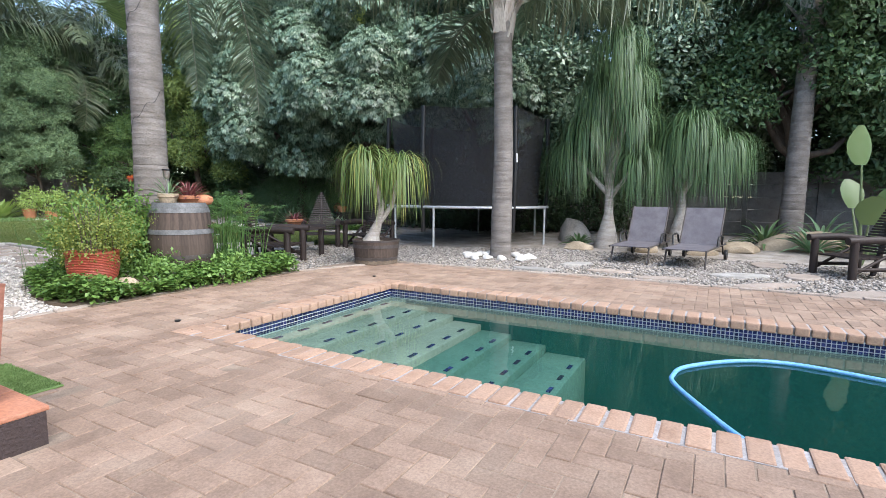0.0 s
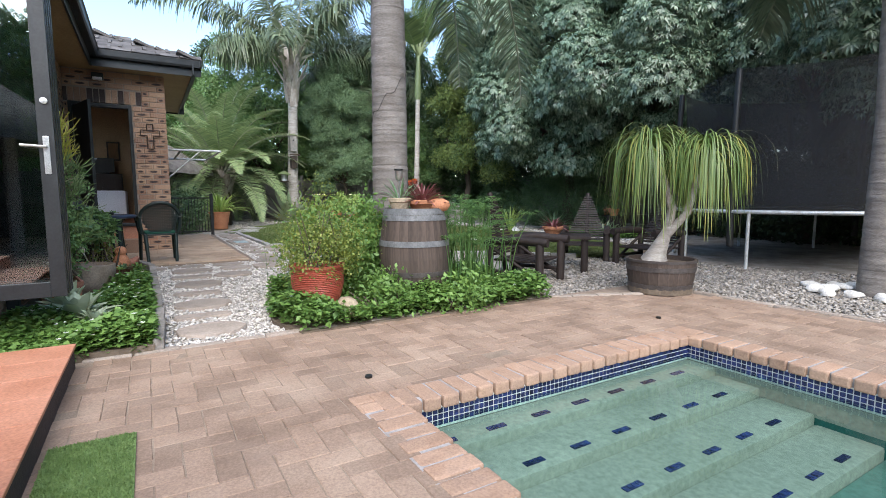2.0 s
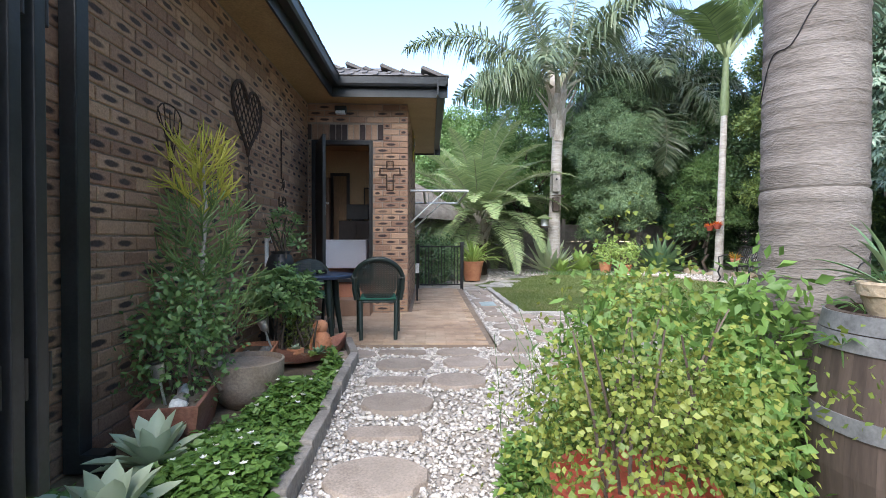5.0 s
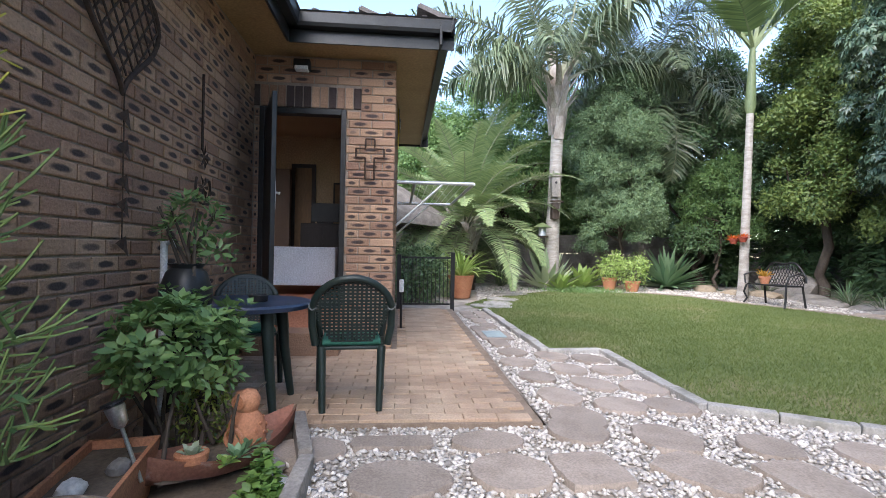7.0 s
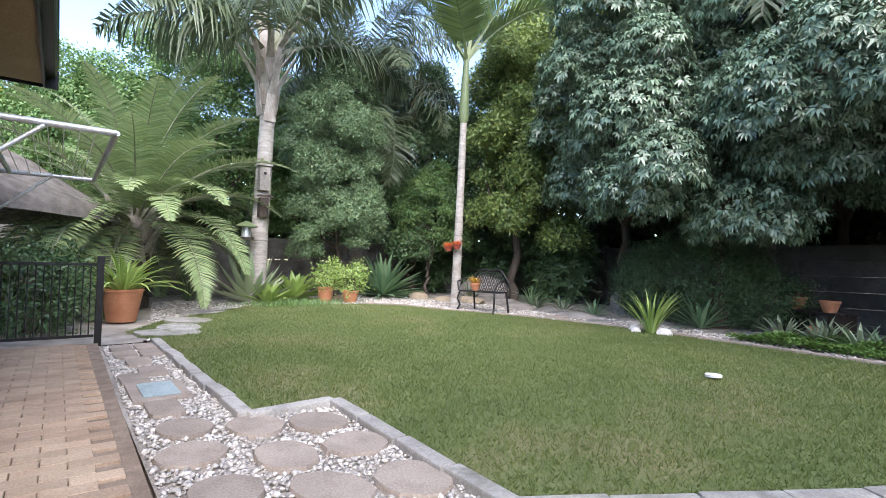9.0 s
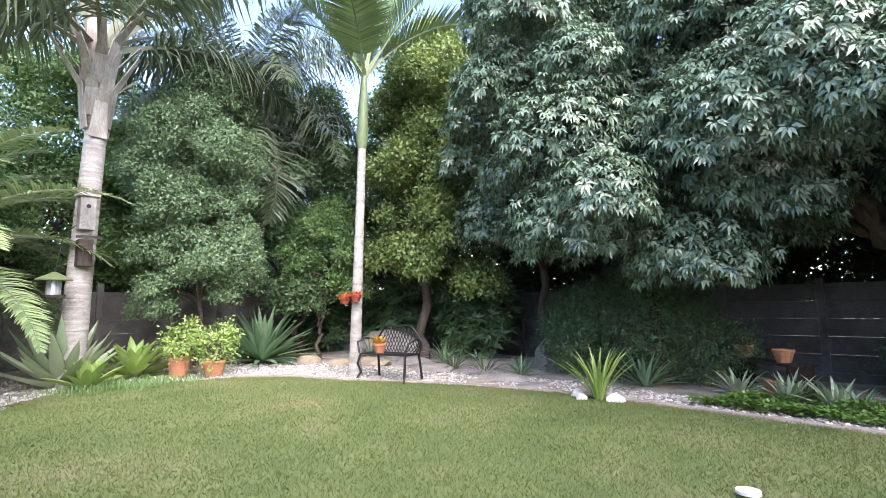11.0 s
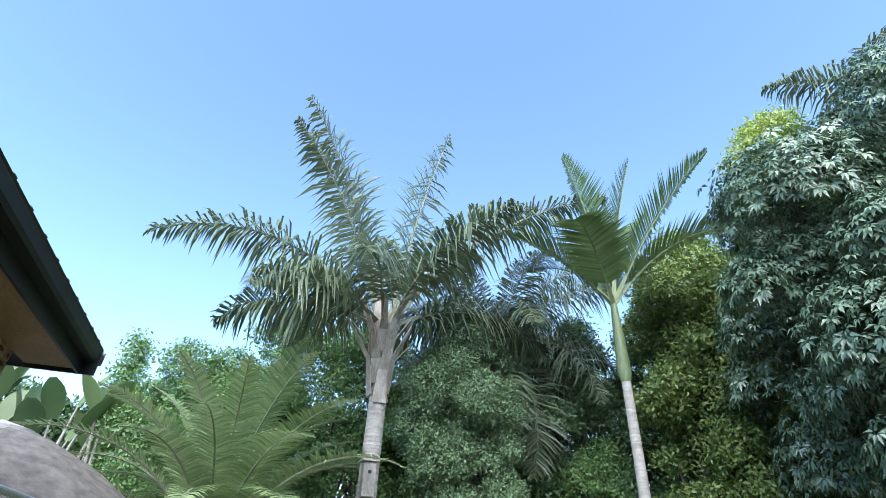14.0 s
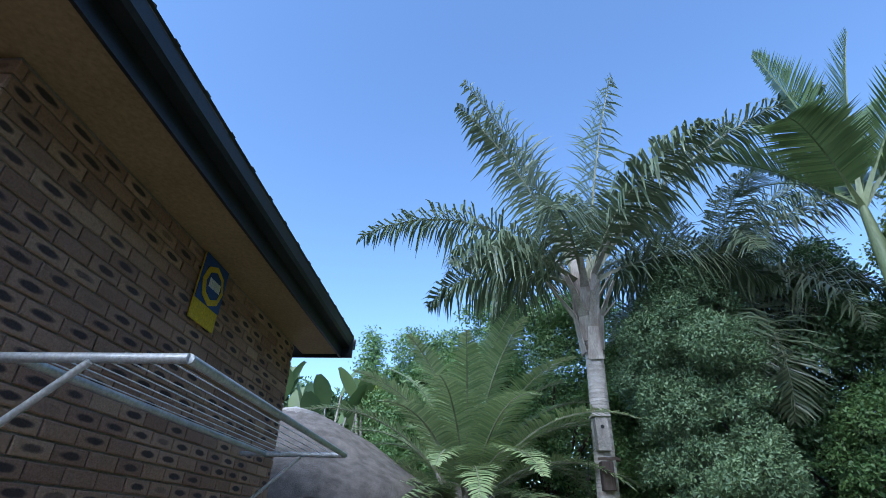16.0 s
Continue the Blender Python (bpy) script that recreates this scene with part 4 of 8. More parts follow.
def ringed_trunk(path, radii, ring=0.07, depth=0.012, n=18, seed=0):
    """A palm stem with leaf-scar rings, along a few points."""
    g = np.random.default_rng(seed)
    path = np.array(path, float)
    ln = np.concatenate([[0], np.cumsum(np.linalg.norm(np.diff(path, axis=0), axis=1))])
    b = Build()
    s, pts, rs = 0.0, [], []
    while s < ln[-1]:
        st = ring * (0.7 + 0.6 * g.random())
        for off, k in ((0.0, 1.0), (0.55, 1 - depth * 0.3), (0.8, 1 - depth), (0.92, 1 - depth * 0.2)):
            u = min(s + off * st, ln[-1])
            pts.append([np.interp(u, ln, path[:, i]) for i in range(3)])
            rs.append(float(np.interp(u, ln, radii)) * k * (1 + 0.01 * g.normal()))
        s += st
    return b.tube(pts, rs, n)


def boots(t, top, r, n, h, seed, flare=0.35):
    """Old leaf bases that clasp a palm stem under its crown."""
    g = np.random.default_rng(seed)
    for k in range(n):
        a, z = k * 2.4, -h + h * 0.9 * k / n
        out = np.array([math.cos(a), math.sin(a), 0])
        L = (0.5 + 0.35 * g.random()) * (1.0 if h < 1.2 else 1.6)
        p0 = np.array(top) + out * r * 0.85 + np.array([0, 0, z])
        p1 = p0 + out * r * 0.5 + np.array([0, 0, L * 0.5])
        p2 = p0 + out * (r * 0.6 + flare * L * (0.5 + 0.7 * g.random())) + np.array([0, 0, L])
        sd = np.array([-math.sin(a), math.cos(a), 0])
        b = Build()
        for u, v, w0, w1 in ((p0, p1, r * 0.75, r * 0.5), (p1, p2, r * 0.5, 0.03)):
            th = out * 0.02
            b.add([u - sd * w0, u + sd * w0, v + sd * w1, v - sd * w1, u - sd * w0 + th, u + sd * w0 + th, v + sd * w1 + th, v - sd * w1 + th],
                  [(3, 2, 1, 0), (4, 5, 6, 7), (0, 1, 5, 4), (1, 2, 6, 5), (2, 3, 7, 6), (3, 0, 4, 7)])
        part("leaf_base", b, BOOT, t, "", 40)


def palm(label, base, z0, path, radii, fronds, bark, leafmat, seed, boot=None, dead=0, ring=0.07, **kw):
    t = thing("palm_tree", label, "palm tree", at=Matrix.Translation((base[0], base[1], z0)))
    part("trunk", ringed_trunk(path, radii, ring, seed=seed), bark, t, "", 50)
    top = np.array(path[-1], float)
    if boot:
        boots(t, top, radii[-1], boot[0], boot[1], seed)
    for i, (az, el, ln, sag) in enumerate(fronds):
        o = top + np.array([math.cos(radians(az)), math.sin(radians(az)), 0]) * radii[-1] * 0.5 + np.array([0, 0, -0.03 * (i % 4)])
        blade, rib = frond_arrays(o, radians(az), el, ln, sag, seed=seed * 50 + i, **kw)
        fr = part("frond", mesh_of("frond", *blade), DEADLEAF if i < dead else leafmat, t)
        part("midrib", mesh_of("midrib", *rib), DEADLEAF if i < dead else PETIOLE, fr, "", 60)
    return t


def fan(n, seed, els, length, sags, turn=137.5):
    g = np.random.default_rng(seed)
    return [(i * turn + g.normal() * 10, els[0] + (els[1] - els[0]) * i / max(1, n - 1) + g.normal() * 5, length * (0.85 + 0.3 * g.random()), sags[0] + (sags[1] - sags[0]) * i / max(1, n - 1)) for i in range(n)]


QUEEN = dict(m=110, leaf=0.95, w=0.036, hang=0.95, plume=0.6, vee=0.15, stem=0.04)
palm("tall queen palm with a ringed grey trunk beside the wine barrel", (-6.0, 3.6), 0.0, [(0, 0, -0.2), (0, 0, 2), (-0.02, 0.0, 4), (-0.05, 0.0, 5.6)], [0.20, 0.18, 0.165, 0.155], fan(18, 3, (0, 74), 3.2, (65, 50)) + [(137, 6, 5.4, 88), (122, 4, 5.8, 90)], PALMBARK, PALMLEAF, 3, (14, 0.9), **dict(QUEEN, w=0.024, m=130))
palm("queen palm with ringed grey trunk by the trampoline", (-3.3, 8.15), 0.0, [(0, 0, -0.2), (0.02, 0, 1.8), (-0.05, 0.0, 4.3)], [0.19, 0.165, 0.15], fan(16, 4, (18, 78), 3.0, (75, 50)), PALMBARK, PALMLEAF, 4, (12, 0.6), **QUEEN)
palm("stout palm with grey trunk before the dark hedge", (1.36, 12.3), 0.35, [(0, 0, -0.3), (0.05, 0, 2.0), (0.1, 0.03, 4.7)], [0.23, 0.185, 0.165], fan(14, 5, (8, 76), 2.8, (75, 60)), PALMBARK, PALMLEAF, 5, (14, 0.9), **QUEEN)
palm("queen palm with pale leaf bases and a nesting box", (-18.2, 5.6), 0.2, [(0, 0, -0.2), (0.03, 0.04, 1.6), (0.06, 0.10, 3.8), (0.08, 0.08, 5.3)], [0.21, 0.17, 0.15, 0.17],
     [(-92, 48, 4.9, 82), (-82, 76, 5.6, 22), (-70, 70, 4.6, 30), (70, 82, 5.3, 10), (76, 62, 4.6, 40), (62, 52, 5.4, 48), (85, 32, 3.6, 85), (-100, 30, 3.2, 80), (170, 62, 4.2, 50), (205, 40, 3.8, 75), (-140, 55, 4.2, 65), (130, 48, 4.2, 75), (-20, 30, 3.0, 80), (-60, 25, 3.0, 75), (30, 55, 3.6, 70)], PALEBARK, PALMLEAF, 6, (20, 1.5), m=125, leaf=0.95, w=0.046, hang=0.95, plume=0.75, vee=0.12, stem=0.045)
palm("queen palm behind the grey-green tree", (-20.0, 8.8), 0.25, [(0, 0, -0.2), (0.02, 0.02, 3), (0.0, 0.2, 6.0)], [0.2, 0.17, 0.15], fan(26, 7, (-30, 70), 3.5, (95, 75)), PALMBARK, PALMLEAF, 7, (12, 0.9), **QUEEN)
palm("date palm with arching feather fronds in a low crown", (-19.0, 3.5), 0.2, [(0, 0, -0.2), (0, 0, 0.9), (0, 0, 1.6)], [0.3, 0.28, 0.26], fan(64, 8, (-5, 84), 3.2, (95, 62)), BARK, DATELEAF, 8, (16, 0.8), m=84, leaf=0.52, w=0.03, hang=0.35, plume=0.10, vee=0.3, stem=0.03)
king = palm("slender king palm with white ringed trunk and green crownshaft", (-15.95, 9.12), 0.28, [(0, 0, -0.2), (0.0, 0.02, 0.3), (0.03, 0.05, 2.2), (0.05, 0.08, 3.95)], [0.135, 0.10, 0.082, 0.072], [], PALEBARK, KINGLEAF, 9, ring=0.06)
part("crownshaft", Build().tube([(0.05, 0.08, 3.93), (0.05, 0.08, 4.1), (0.06, 0.09, 4.7), (0.07, 0.1, 5.35)], [0.076, 0.112, 0.088, 0.055], 16), SHAFT, king, "smooth green crownshaft", 60)
for i, (az, el, ln, sag) in enumerate([(-128, 58, 2.4, 25), (-100, 86, 3.5, 12), (49, 80, 3.3, 10), (40, 60, 3.5, 20), (55, 52, 3.0, 55), (-50, 45, 2.4, 80), (140, 55, 2.6, 60), (-170, 60, 2.8, 50), (100, 72, 3.0, 30)]):
    blade, rib = frond_arrays((0.07, 0.1, 5.3), radians(az), el, ln, sag, m=76, leaf=0.72, w=0.047, hang=0.16, plume=0.05, vee=0.3, seed=900 + i, stem=0.03)
    fr = part("frond", mesh_of("frond", *blade), KINGLEAF, king)
    part("midrib", mesh_of("midrib", *rib), SHAFT, fr, "", 60)
palm("tall queen palm rising behind the dark trees", (-11.6, 13.6), 0.3, [(0, 0, -0.2), (0.05, 0, 4.0), (0.0, 0.0, 7.7)], [0.2, 0.17, 0.15], [(-160, 35, 3.4, 55), (-130, 55, 3.2, 60), (150, 40, 3.2, 60), (-90, 30, 3.0, 70), (100, 50, 3.0, 60), (20, 45, 3.2, 60), (-20, 60, 3.0, 50), (60, 30, 3.0, 70)], PALMBARK, PALMLEAF, 15, (10, 0.6), **QUEEN)
# wire of fairy lights wound round the trunk beside the barrel
coil = [(-6.0 + (0.187 - 0.012 * k / 90) * math.cos(k * 0.13), 3.6 + (0.187 - 0.012 * k / 90) * math.sin(k * 0.13), 1.0 + k * 0.024 + 0.03 * math.sin(k * 0.9)) for k in range(110)]
single("light_string", Build().tube(coil, 0.0025, 5), BLACK, "thin black light string wound round the palm trunk", "light string")


# ---- things at the pool ----
def at(x, y, z=0.0, turn=0.0, s=1.0):
    return Matrix.Translation((x, y, z)) @ Matrix.Rotation(radians(turn), 4, "Z") @ Matrix.Scale(s, 4)


def blade_fan(n, L, w, seed, spread=70, rise=25, curve=0.35, thick=0.0, base=0.03, fold=0.35, segs=5, widest=0.35):
    """Strap or sword leaves springing from one root, arching outwards. Quads."""
    g = np.random.default_rng(seed)
    out = []
    for i in range(n):
        vs, fs = [], []
        az = i * 2.4 + g.normal() * 0.15
        q = (i + 0.5) / n
        el = radians(90 - rise - (spread - rise) * q + g.normal() * 4)
        ln = L * (0.75 + 0.4 * g.random()) * (1 - 0.2 * (1 - q))
        p = np.array([math.cos(az), math.sin(az), 0]) * base
        sd = np.array([-math.sin(az), math.cos(az), 0])
        o = len(vs)
        for k in range(segs + 1):
            s = k / segs
            ww = w * (math.sin(min(1.0, (s + 0.12) / (widest + 0.12)) * math.pi / 2) if s < widest else math.cos((s - widest) / (1 - widest) * math.pi / 2) ** 0.8)
            d = np.array([math.cos(az) * math.cos(el), math.sin(az) * math.cos(el), math.sin(el)])
            nrm = np.cross(sd, d)
            vs += [p - sd * ww / 2 + nrm * ww * fold * -0.5, p + nrm * (-0.0) - nrm * -0.0, p + sd * ww / 2 + nrm * ww * fold * -0.5]
            if fold:
                vs[-2] = p + nrm * ww * fold * 0.35
            p = p + d * ln / segs
            el -= curve / segs * (1 + s)
        for k in range(segs):
            a = o + k * 3
            fs += [(a, a + 1, a + 4, a + 3), (a + 1, a + 2, a + 5, a + 4)]
        out.append((np.array(vs), np.array(fs)))
    return out


def plant(name, label, category, m, leaves, material, group=""):
    """A plant whose leaves are each a part."""
    t = thing(name, label, category, group, m)
    for v, f in leaves:
        part("leaf", mesh_of("leaf", v, f), material, t, "", 180)
    return t


def shrub_mesh(blobs, density, L, w, seed, k=6, reach=0.06):
    P, Nn = blob_points(blobs, density, 0.3, -0.95, seed)
    return sprays(P, Nn, k, L, w, seed, reach=reach)


def stems(b, n, h, r, seed, spread=0.1):
    g = np.random.default_rng(seed)
    for _ in range(n):
        p, q = g.normal(size=2) * spread * 0.4, g.normal(size=2) * spread
        b.tube([(p[0], p[1], 0), ((p[0] + q[0]) / 2 + 0.02, (p[1] + q[1]) / 2, h * 0.55), (q[0], q[1], h)], [r, r * 0.7, r * 0.4], 6)
    return b


def pot_profile(r0, r1, h, rim=0.02, wall=0.015):
    return [(r0 * 0.96, 0), (r0, 0.01), (r1 * 0.99, h - 2.2 * rim), (r1 + 0.008, h - 2 * rim), (r1 + 0.012, h - 0.3 * rim), (r1 + 0.006, h), (r1 - wall, h), (r1 - wall - 0.004, h - 0.03), (0.001, h - 0.035)]


def flower_pot(label, m, r0, r1, h, material=TERRACOTTA):
    t = thing("flower_pot", label, "flower pot", at=m)
    part("pot", Build().lathe(pot_profile(r0, r1, h), 28), material, t, "", 40)
    part("soil", Build().lathe([(r1 - 0.02, h - 0.034), (0.001, h - 0.028)], 20, close=False), EARTH, t)
    return t


# coping round the pool, brick by brick
cop = [Build().box(-0.05, 0.05, -0.11, 0.115, -0.06, 0.012, 0.012).mesh("coping_brick"), Build().box(-0.049, 0.051, -0.108, 0.117, -0.06, 0.008, 0.014).mesh("coping_brick")]
grout = Build()
for x0, x1, y0, y1 in ((W - 0.205, W - 0.002, S - 0.002, N_ + 0.002), (W - 0.002, E_, S - 0.205, S - 0.002), (W - 0.002, E_, N_ + 0.002, N_ + 0.205)):
    grout.box(x0, x1, y0, y1, -0.055, 0.004)
single("coping_joint", grout, surface("coping_grout", [(0.26, 0.24, 0.23), (0.38, 0.36, 0.36)], 6, 80, 0.9, 0.3), "pale grey cement joints between the coping bricks", "joint", "", "structure")
coping = thing("coping", "orange clay brick coping round the pool edge", "coping", kind="structure")
pitch = 0.1125
for edge in range(3):
    L_ = (N_ - S) if edge == 0 else 7.9
    for k in range(int(L_ / pitch) + (2 if edge == 0 else 0)):
        if edge == 0:
            m = at(W - 0.09, S - 0.06 + k * pitch, random.uniform(-0.002, 0.003), 90 + random.uniform(-1, 1))
            m = m @ Matrix.Rotation(math.pi, 4, "Z")
        elif edge == 1:
            m = at(W - 0.05 + k * pitch, S - 0.09, random.uniform(-0.002, 0.003), random.uniform(-1, 1))
        else:
            m = at(W - 0.05 + k * pitch, N_ + 0.09, random.uniform(-0.002, 0.003), 180 + random.uniform(-1, 1))
        ob = part("coping_brick", cop[k % 2], COPING, coping)
        ob.matrix_basis = m

for y0, y1 in ((S - 0.215, S - 0.004), (N_ + 0.004, N_ + 0.215)):
    for x0 in (W - 0.215, W - 0.108):
        part("coping_brick", Build().box(x0, x0 + 0.104, y0, y1, -0.06, 0.009, 0.012), COPING, coping)

# sun loungers
def sun_lounger(m):
    t = thing("sun_lounger", "grey sling sun lounger with raised back on gravel", "sun lounger", "loungers", m)
    part("seat", Build().box(-0.29, 0.29, -1.0, 0.1, 0.27, 0.285, 0.005), SLING, t)
    bk = Matrix.Translation((0, 0.1, 0.28)) @ Matrix.Rotation(radians(58), 4, "X")
    part("backrest", Build().box(-0.29, 0.29, 0.0, 0.72, -0.008, 0.008, 0.005, bk), SLING, t)
    for s in (-1, 1):
        part("side_rail", Build().tube([(s * 0.30, -1.0, 0.27), (s * 0.30, -0.4, 0.275), (s * 0.30, 0.75, 0.27)], 0.016, 8), DARKHOOP, t, "", 60)
        part("back_rail", Build().tube([bk @ Vector((s * 0.30, 0, 0)), bk @ Vector((s * 0.30, 0.73, 0))], 0.014, 8), DARKHOOP, t, "", 60)
        part("front_leg", Build().tube([(s * 0.28, -0.85, 0.27), (s * 0.29, -0.95, 0.0)], 0.014, 8), DARKHOOP, t, "", 60)
        part("rear_leg", Build().tube([(s * 0.28, 0.55, 0.27), (s * 0.29, 0.65, 0.09)], 0.014, 8), DARKHOOP, t, "", 60)
        w = Matrix.Translation((s * 0.33, 0.65, 0.09)) @ Matrix.Rotation(radians(90), 4, "Y")
        wh = part("wheel", Build().lathe([(0.02, -0.02), (0.085, -0.022), (0.09, -0.012), (0.09, 0.012), (0.085, 0.022), (0.02, 0.02)], 20, w), BLACK, t, "", 40)
        part("armrest", Build().tube([(s * 0.33, 0.16, 0.3), (s * 0.34, 0.12, 0.43), (s * 0.34, 0.0, 0.46), (s * 0.34, -0.22, 0.44), (s * 0.33, -0.26, 0.29)], 0.017, 8), BLACK, t, "", 60)
    return t


one = sun_lounger(at(-1.08, 9.35, gz(-1, 9.3) + 0.01, -6))
copy_thing(one, at(-0.22, 9.25, gz(-0.2, 9.2) + 0.01, -9))

# trampoline with safety net
NET, nt_, np_ = shader("black_safety_net")
np_.inputs["Base Color"].default_value, np_.inputs["Roughness"].default_value = (0.014, 0.015, 0.018, 1), 0.8
nt_.links.new(node(nt_, "ShaderNodeMixShader", {0: 0.62, 1: node(nt_, "ShaderNodeBsdfTransparent").outputs[0], 2: np_.outputs[0]}).outputs[0], nt_.nodes["Material Output"].inputs[0])
tramp = thing("trampoline", "round trampoline with galvanised frame and black safety net", "trampoline", at=at(-5.05, 10.35, 0.03))
TR = 1.83
ringpts = [(TR * math.cos(a), TR * math.sin(a), 0.80) for a in np.linspace(0, 2 * math.pi, 49)]
part("frame_ring", Build().tube(ringpts, 0.028, 10), GALV, tramp, "", 60)
part("jumping_mat", Build().lathe([(1.6, 0.785), (1.6, 0.795), (0.001, 0.79)], 40), BLACK, tramp, "black woven jumping mat")
part("spring_cover", Build().lathe([(1.58, 0.80), (1.60, 0.82), (1.78, 0.82), (1.78, 0.80)], 48, close=False), BLACK, tramp)
for a in (-85, -38, 2, 50, 106, 145, 205, 240):
    c, s_ = math.cos(radians(a)), math.sin(radians(a))
    part("leg", Build().tube([(TR * c, TR * s_, 0.79), (TR * c, TR * s_, 0.0)], 0.024, 8), GALV, tramp, "", 60)
for k in range(6):
    a = radians(-33 + 60 * k)
    c, s_ = math.cos(a), math.sin(a)
    part("net_pole", Build().tube([(1.8 * c, 1.8 * s_, 0.3), (1.84 * c, 1.84 * s_, 1.6), (1.80 * c, 1.80 * s_, 2.78)], 0.045, 10), BLACK, tramp, "black padded pole", 60)
v, f = [], []
nn, hh = 72, 8
for j in range(hh + 1):
    for i in range(nn):
        a = 2 * math.pi * i / nn
        pole = abs(((math.degrees(a) + 33) % 60) / 60 - 0.5) * 2
        r_ = 1.62 + 0.13 * pole * (j / hh) ** 1.5
        v.append((r_ * math.cos(a), r_ * math.sin(a), 0.80 + (1.92 + 0.06 * pole) * j / hh))
for j in range(hh):
    for i in range(nn):
        f.append((j * nn + i, j * nn + (i + 1) % nn, (j + 1) * nn + (i + 1) % nn, (j + 1) * nn + i))
part("safety_net", Build().add(v, f), NET, tramp, "fine black see-through net", 180)
part("clip", Build().box(-0.03, 0.03, -0.02, 0.02, -0.09, 0.09, 0.006, Matrix.Translation((1.86 * math.cos(radians(-33)), 1.86 * math.sin(radians(-33)), 1.78))), WHITEPAINT, tramp, "small white box on the pole")

# half-barrel tub with a ponytail palm
def barrel(t, profile, staves):
    """Staves round a barrel, each a piece."""
    h = math.pi / staves
    arc = [(-h * 0.997, 0), (0, 0), (h * 0.997, 0), (h * 0.997, 0.025), (-h * 0.997, 0.025)]
    v = [((r - d) * math.cos(a), (r - d) * math.sin(a), z) for r, z in profile for a, d in arc]
    n = len(profile)
    f = [(5 * i + j, 5 * i + (j + 1) % 5, 5 * i + 5 + (j + 1) % 5, 5 * i + 5 + j) for i in range(n - 1) for j in range(5)] + [(4, 3, 2, 1, 0), tuple(5 * n - 5 + j for j in range(5))]
    me = Build().add(v, f).mesh("stave")
    for k in range(staves):
        ob = part("stave", me, STAVE, t)
        ob.matrix_basis = Matrix.Rotation(2 * h * k, 4, "Z")


def hoop(z0, z1, r0, r1):
    return Build().lathe([(r0, z0), (r0 + 0.006, z0), (r1 + 0.006, z1), (r1, z1)], 40, close=False)


tub = thing("barrel_tub", "half wine barrel tub of brown staves used as planter", "planter", at=at(-4.58, 6.2, 0.012))
TP = [(0.31, 0.0), (0.335, 0.12), (0.35, 0.24), (0.36, 0.36)]
barrel(tub, TP, 22)
part("hoop", hoop(0.05, 0.10, 0.322, 0.332), DARKHOOP, tub, "", 40)
part("hoop", hoop(0.24, 0.29, 0.352, 0.356), DARKHOOP, tub, "", 40)
part("soil", Build().lathe([(0.33, 0.0), (0.33, 0.31), (0.001, 0.33)], 24), EARTH, tub)
part("hoop", hoop(0.335, 0.36, 0.36, 0.362), DARKHOOP, tub, "", 40)


def pony_head(c, n, L, seed, w=0.014, up=60):
    g = np.random.default_rng(seed)
    segs = 9
    vs, fs = [], []
    for i in range(n):
        az, el = g.random() * 6.283, radians(-10 + (up + 22) * g.random() ** 0.8)
        ln = L * (0.75 + 0.4 * g.random())
        p = np.array(c) + g.normal(size=3) * 0.03
        o = len(vs)
        sd = np.array([-math.sin(az), math.cos(az), 0.0])
        for k in range(segs + 1):
            s = k / segs
            ww = w * (1 - s) ** 0.5 + 0.001
            vs += [p - sd * ww / 2, p + sd * ww / 2]
            d = np.array([math.cos(az) * math.cos(el), math.sin(az) * math.cos(el), math.sin(el)])
            p = p + d * ln / segs
            el = max(el - (0.32 + 0.10 * g.random()) * (1.25 if k < 5 else 0.8), -1.5 + 0.1 * g.random())
        fs += [(o + 2 * k, o + 2 * k + 1, o + 2 * k + 3, o + 2 * k + 2) for k in range(segs)]
    return np.array(vs), np.array(fs)


pony = thing("ponytail_palm", "ponytail palm with two mops of arching green leaves", "palm", at=at(-4.58, 6.2, 0.33))
part("trunk", Build().tube([(-0.08, 0, 0), (-0.05, 0.0, 0.1), (0.05, 0.02, 0.35), (0.10, 0.02, 0.6)], [0.15, 0.10, 0.05, 0.045], 14), PALEBARK, pony, "swollen pale grey trunk", 60)
part("trunk", Build().tube([(0.05, 0.02, 0.3), (0.22, 0.1, 0.55), (0.3, 0.14, 0.95)], [0.045, 0.04, 0.035], 10), PALEBARK, pony, "", 60)
part("trunk", Build().tube([(0.10, 0.02, 0.58), (0.02, -0.04, 0.9), (-0.08, -0.06, 1.12)], [0.045, 0.04, 0.035], 10), PALEBARK, pony, "", 60)
part("leaf_mop", mesh_of("leaf_mop", *pony_head((-0.14, -0.08, 1.20), 340, 1.0, 5, 0.014, 70)), PONYLEAF, pony)
part("leaf_mop", mesh_of("leaf_mop", *pony_head((0.36, 0.17, 1.12), 300, 0.95, 6, 0.014, 70)), PONYLEAF, pony)

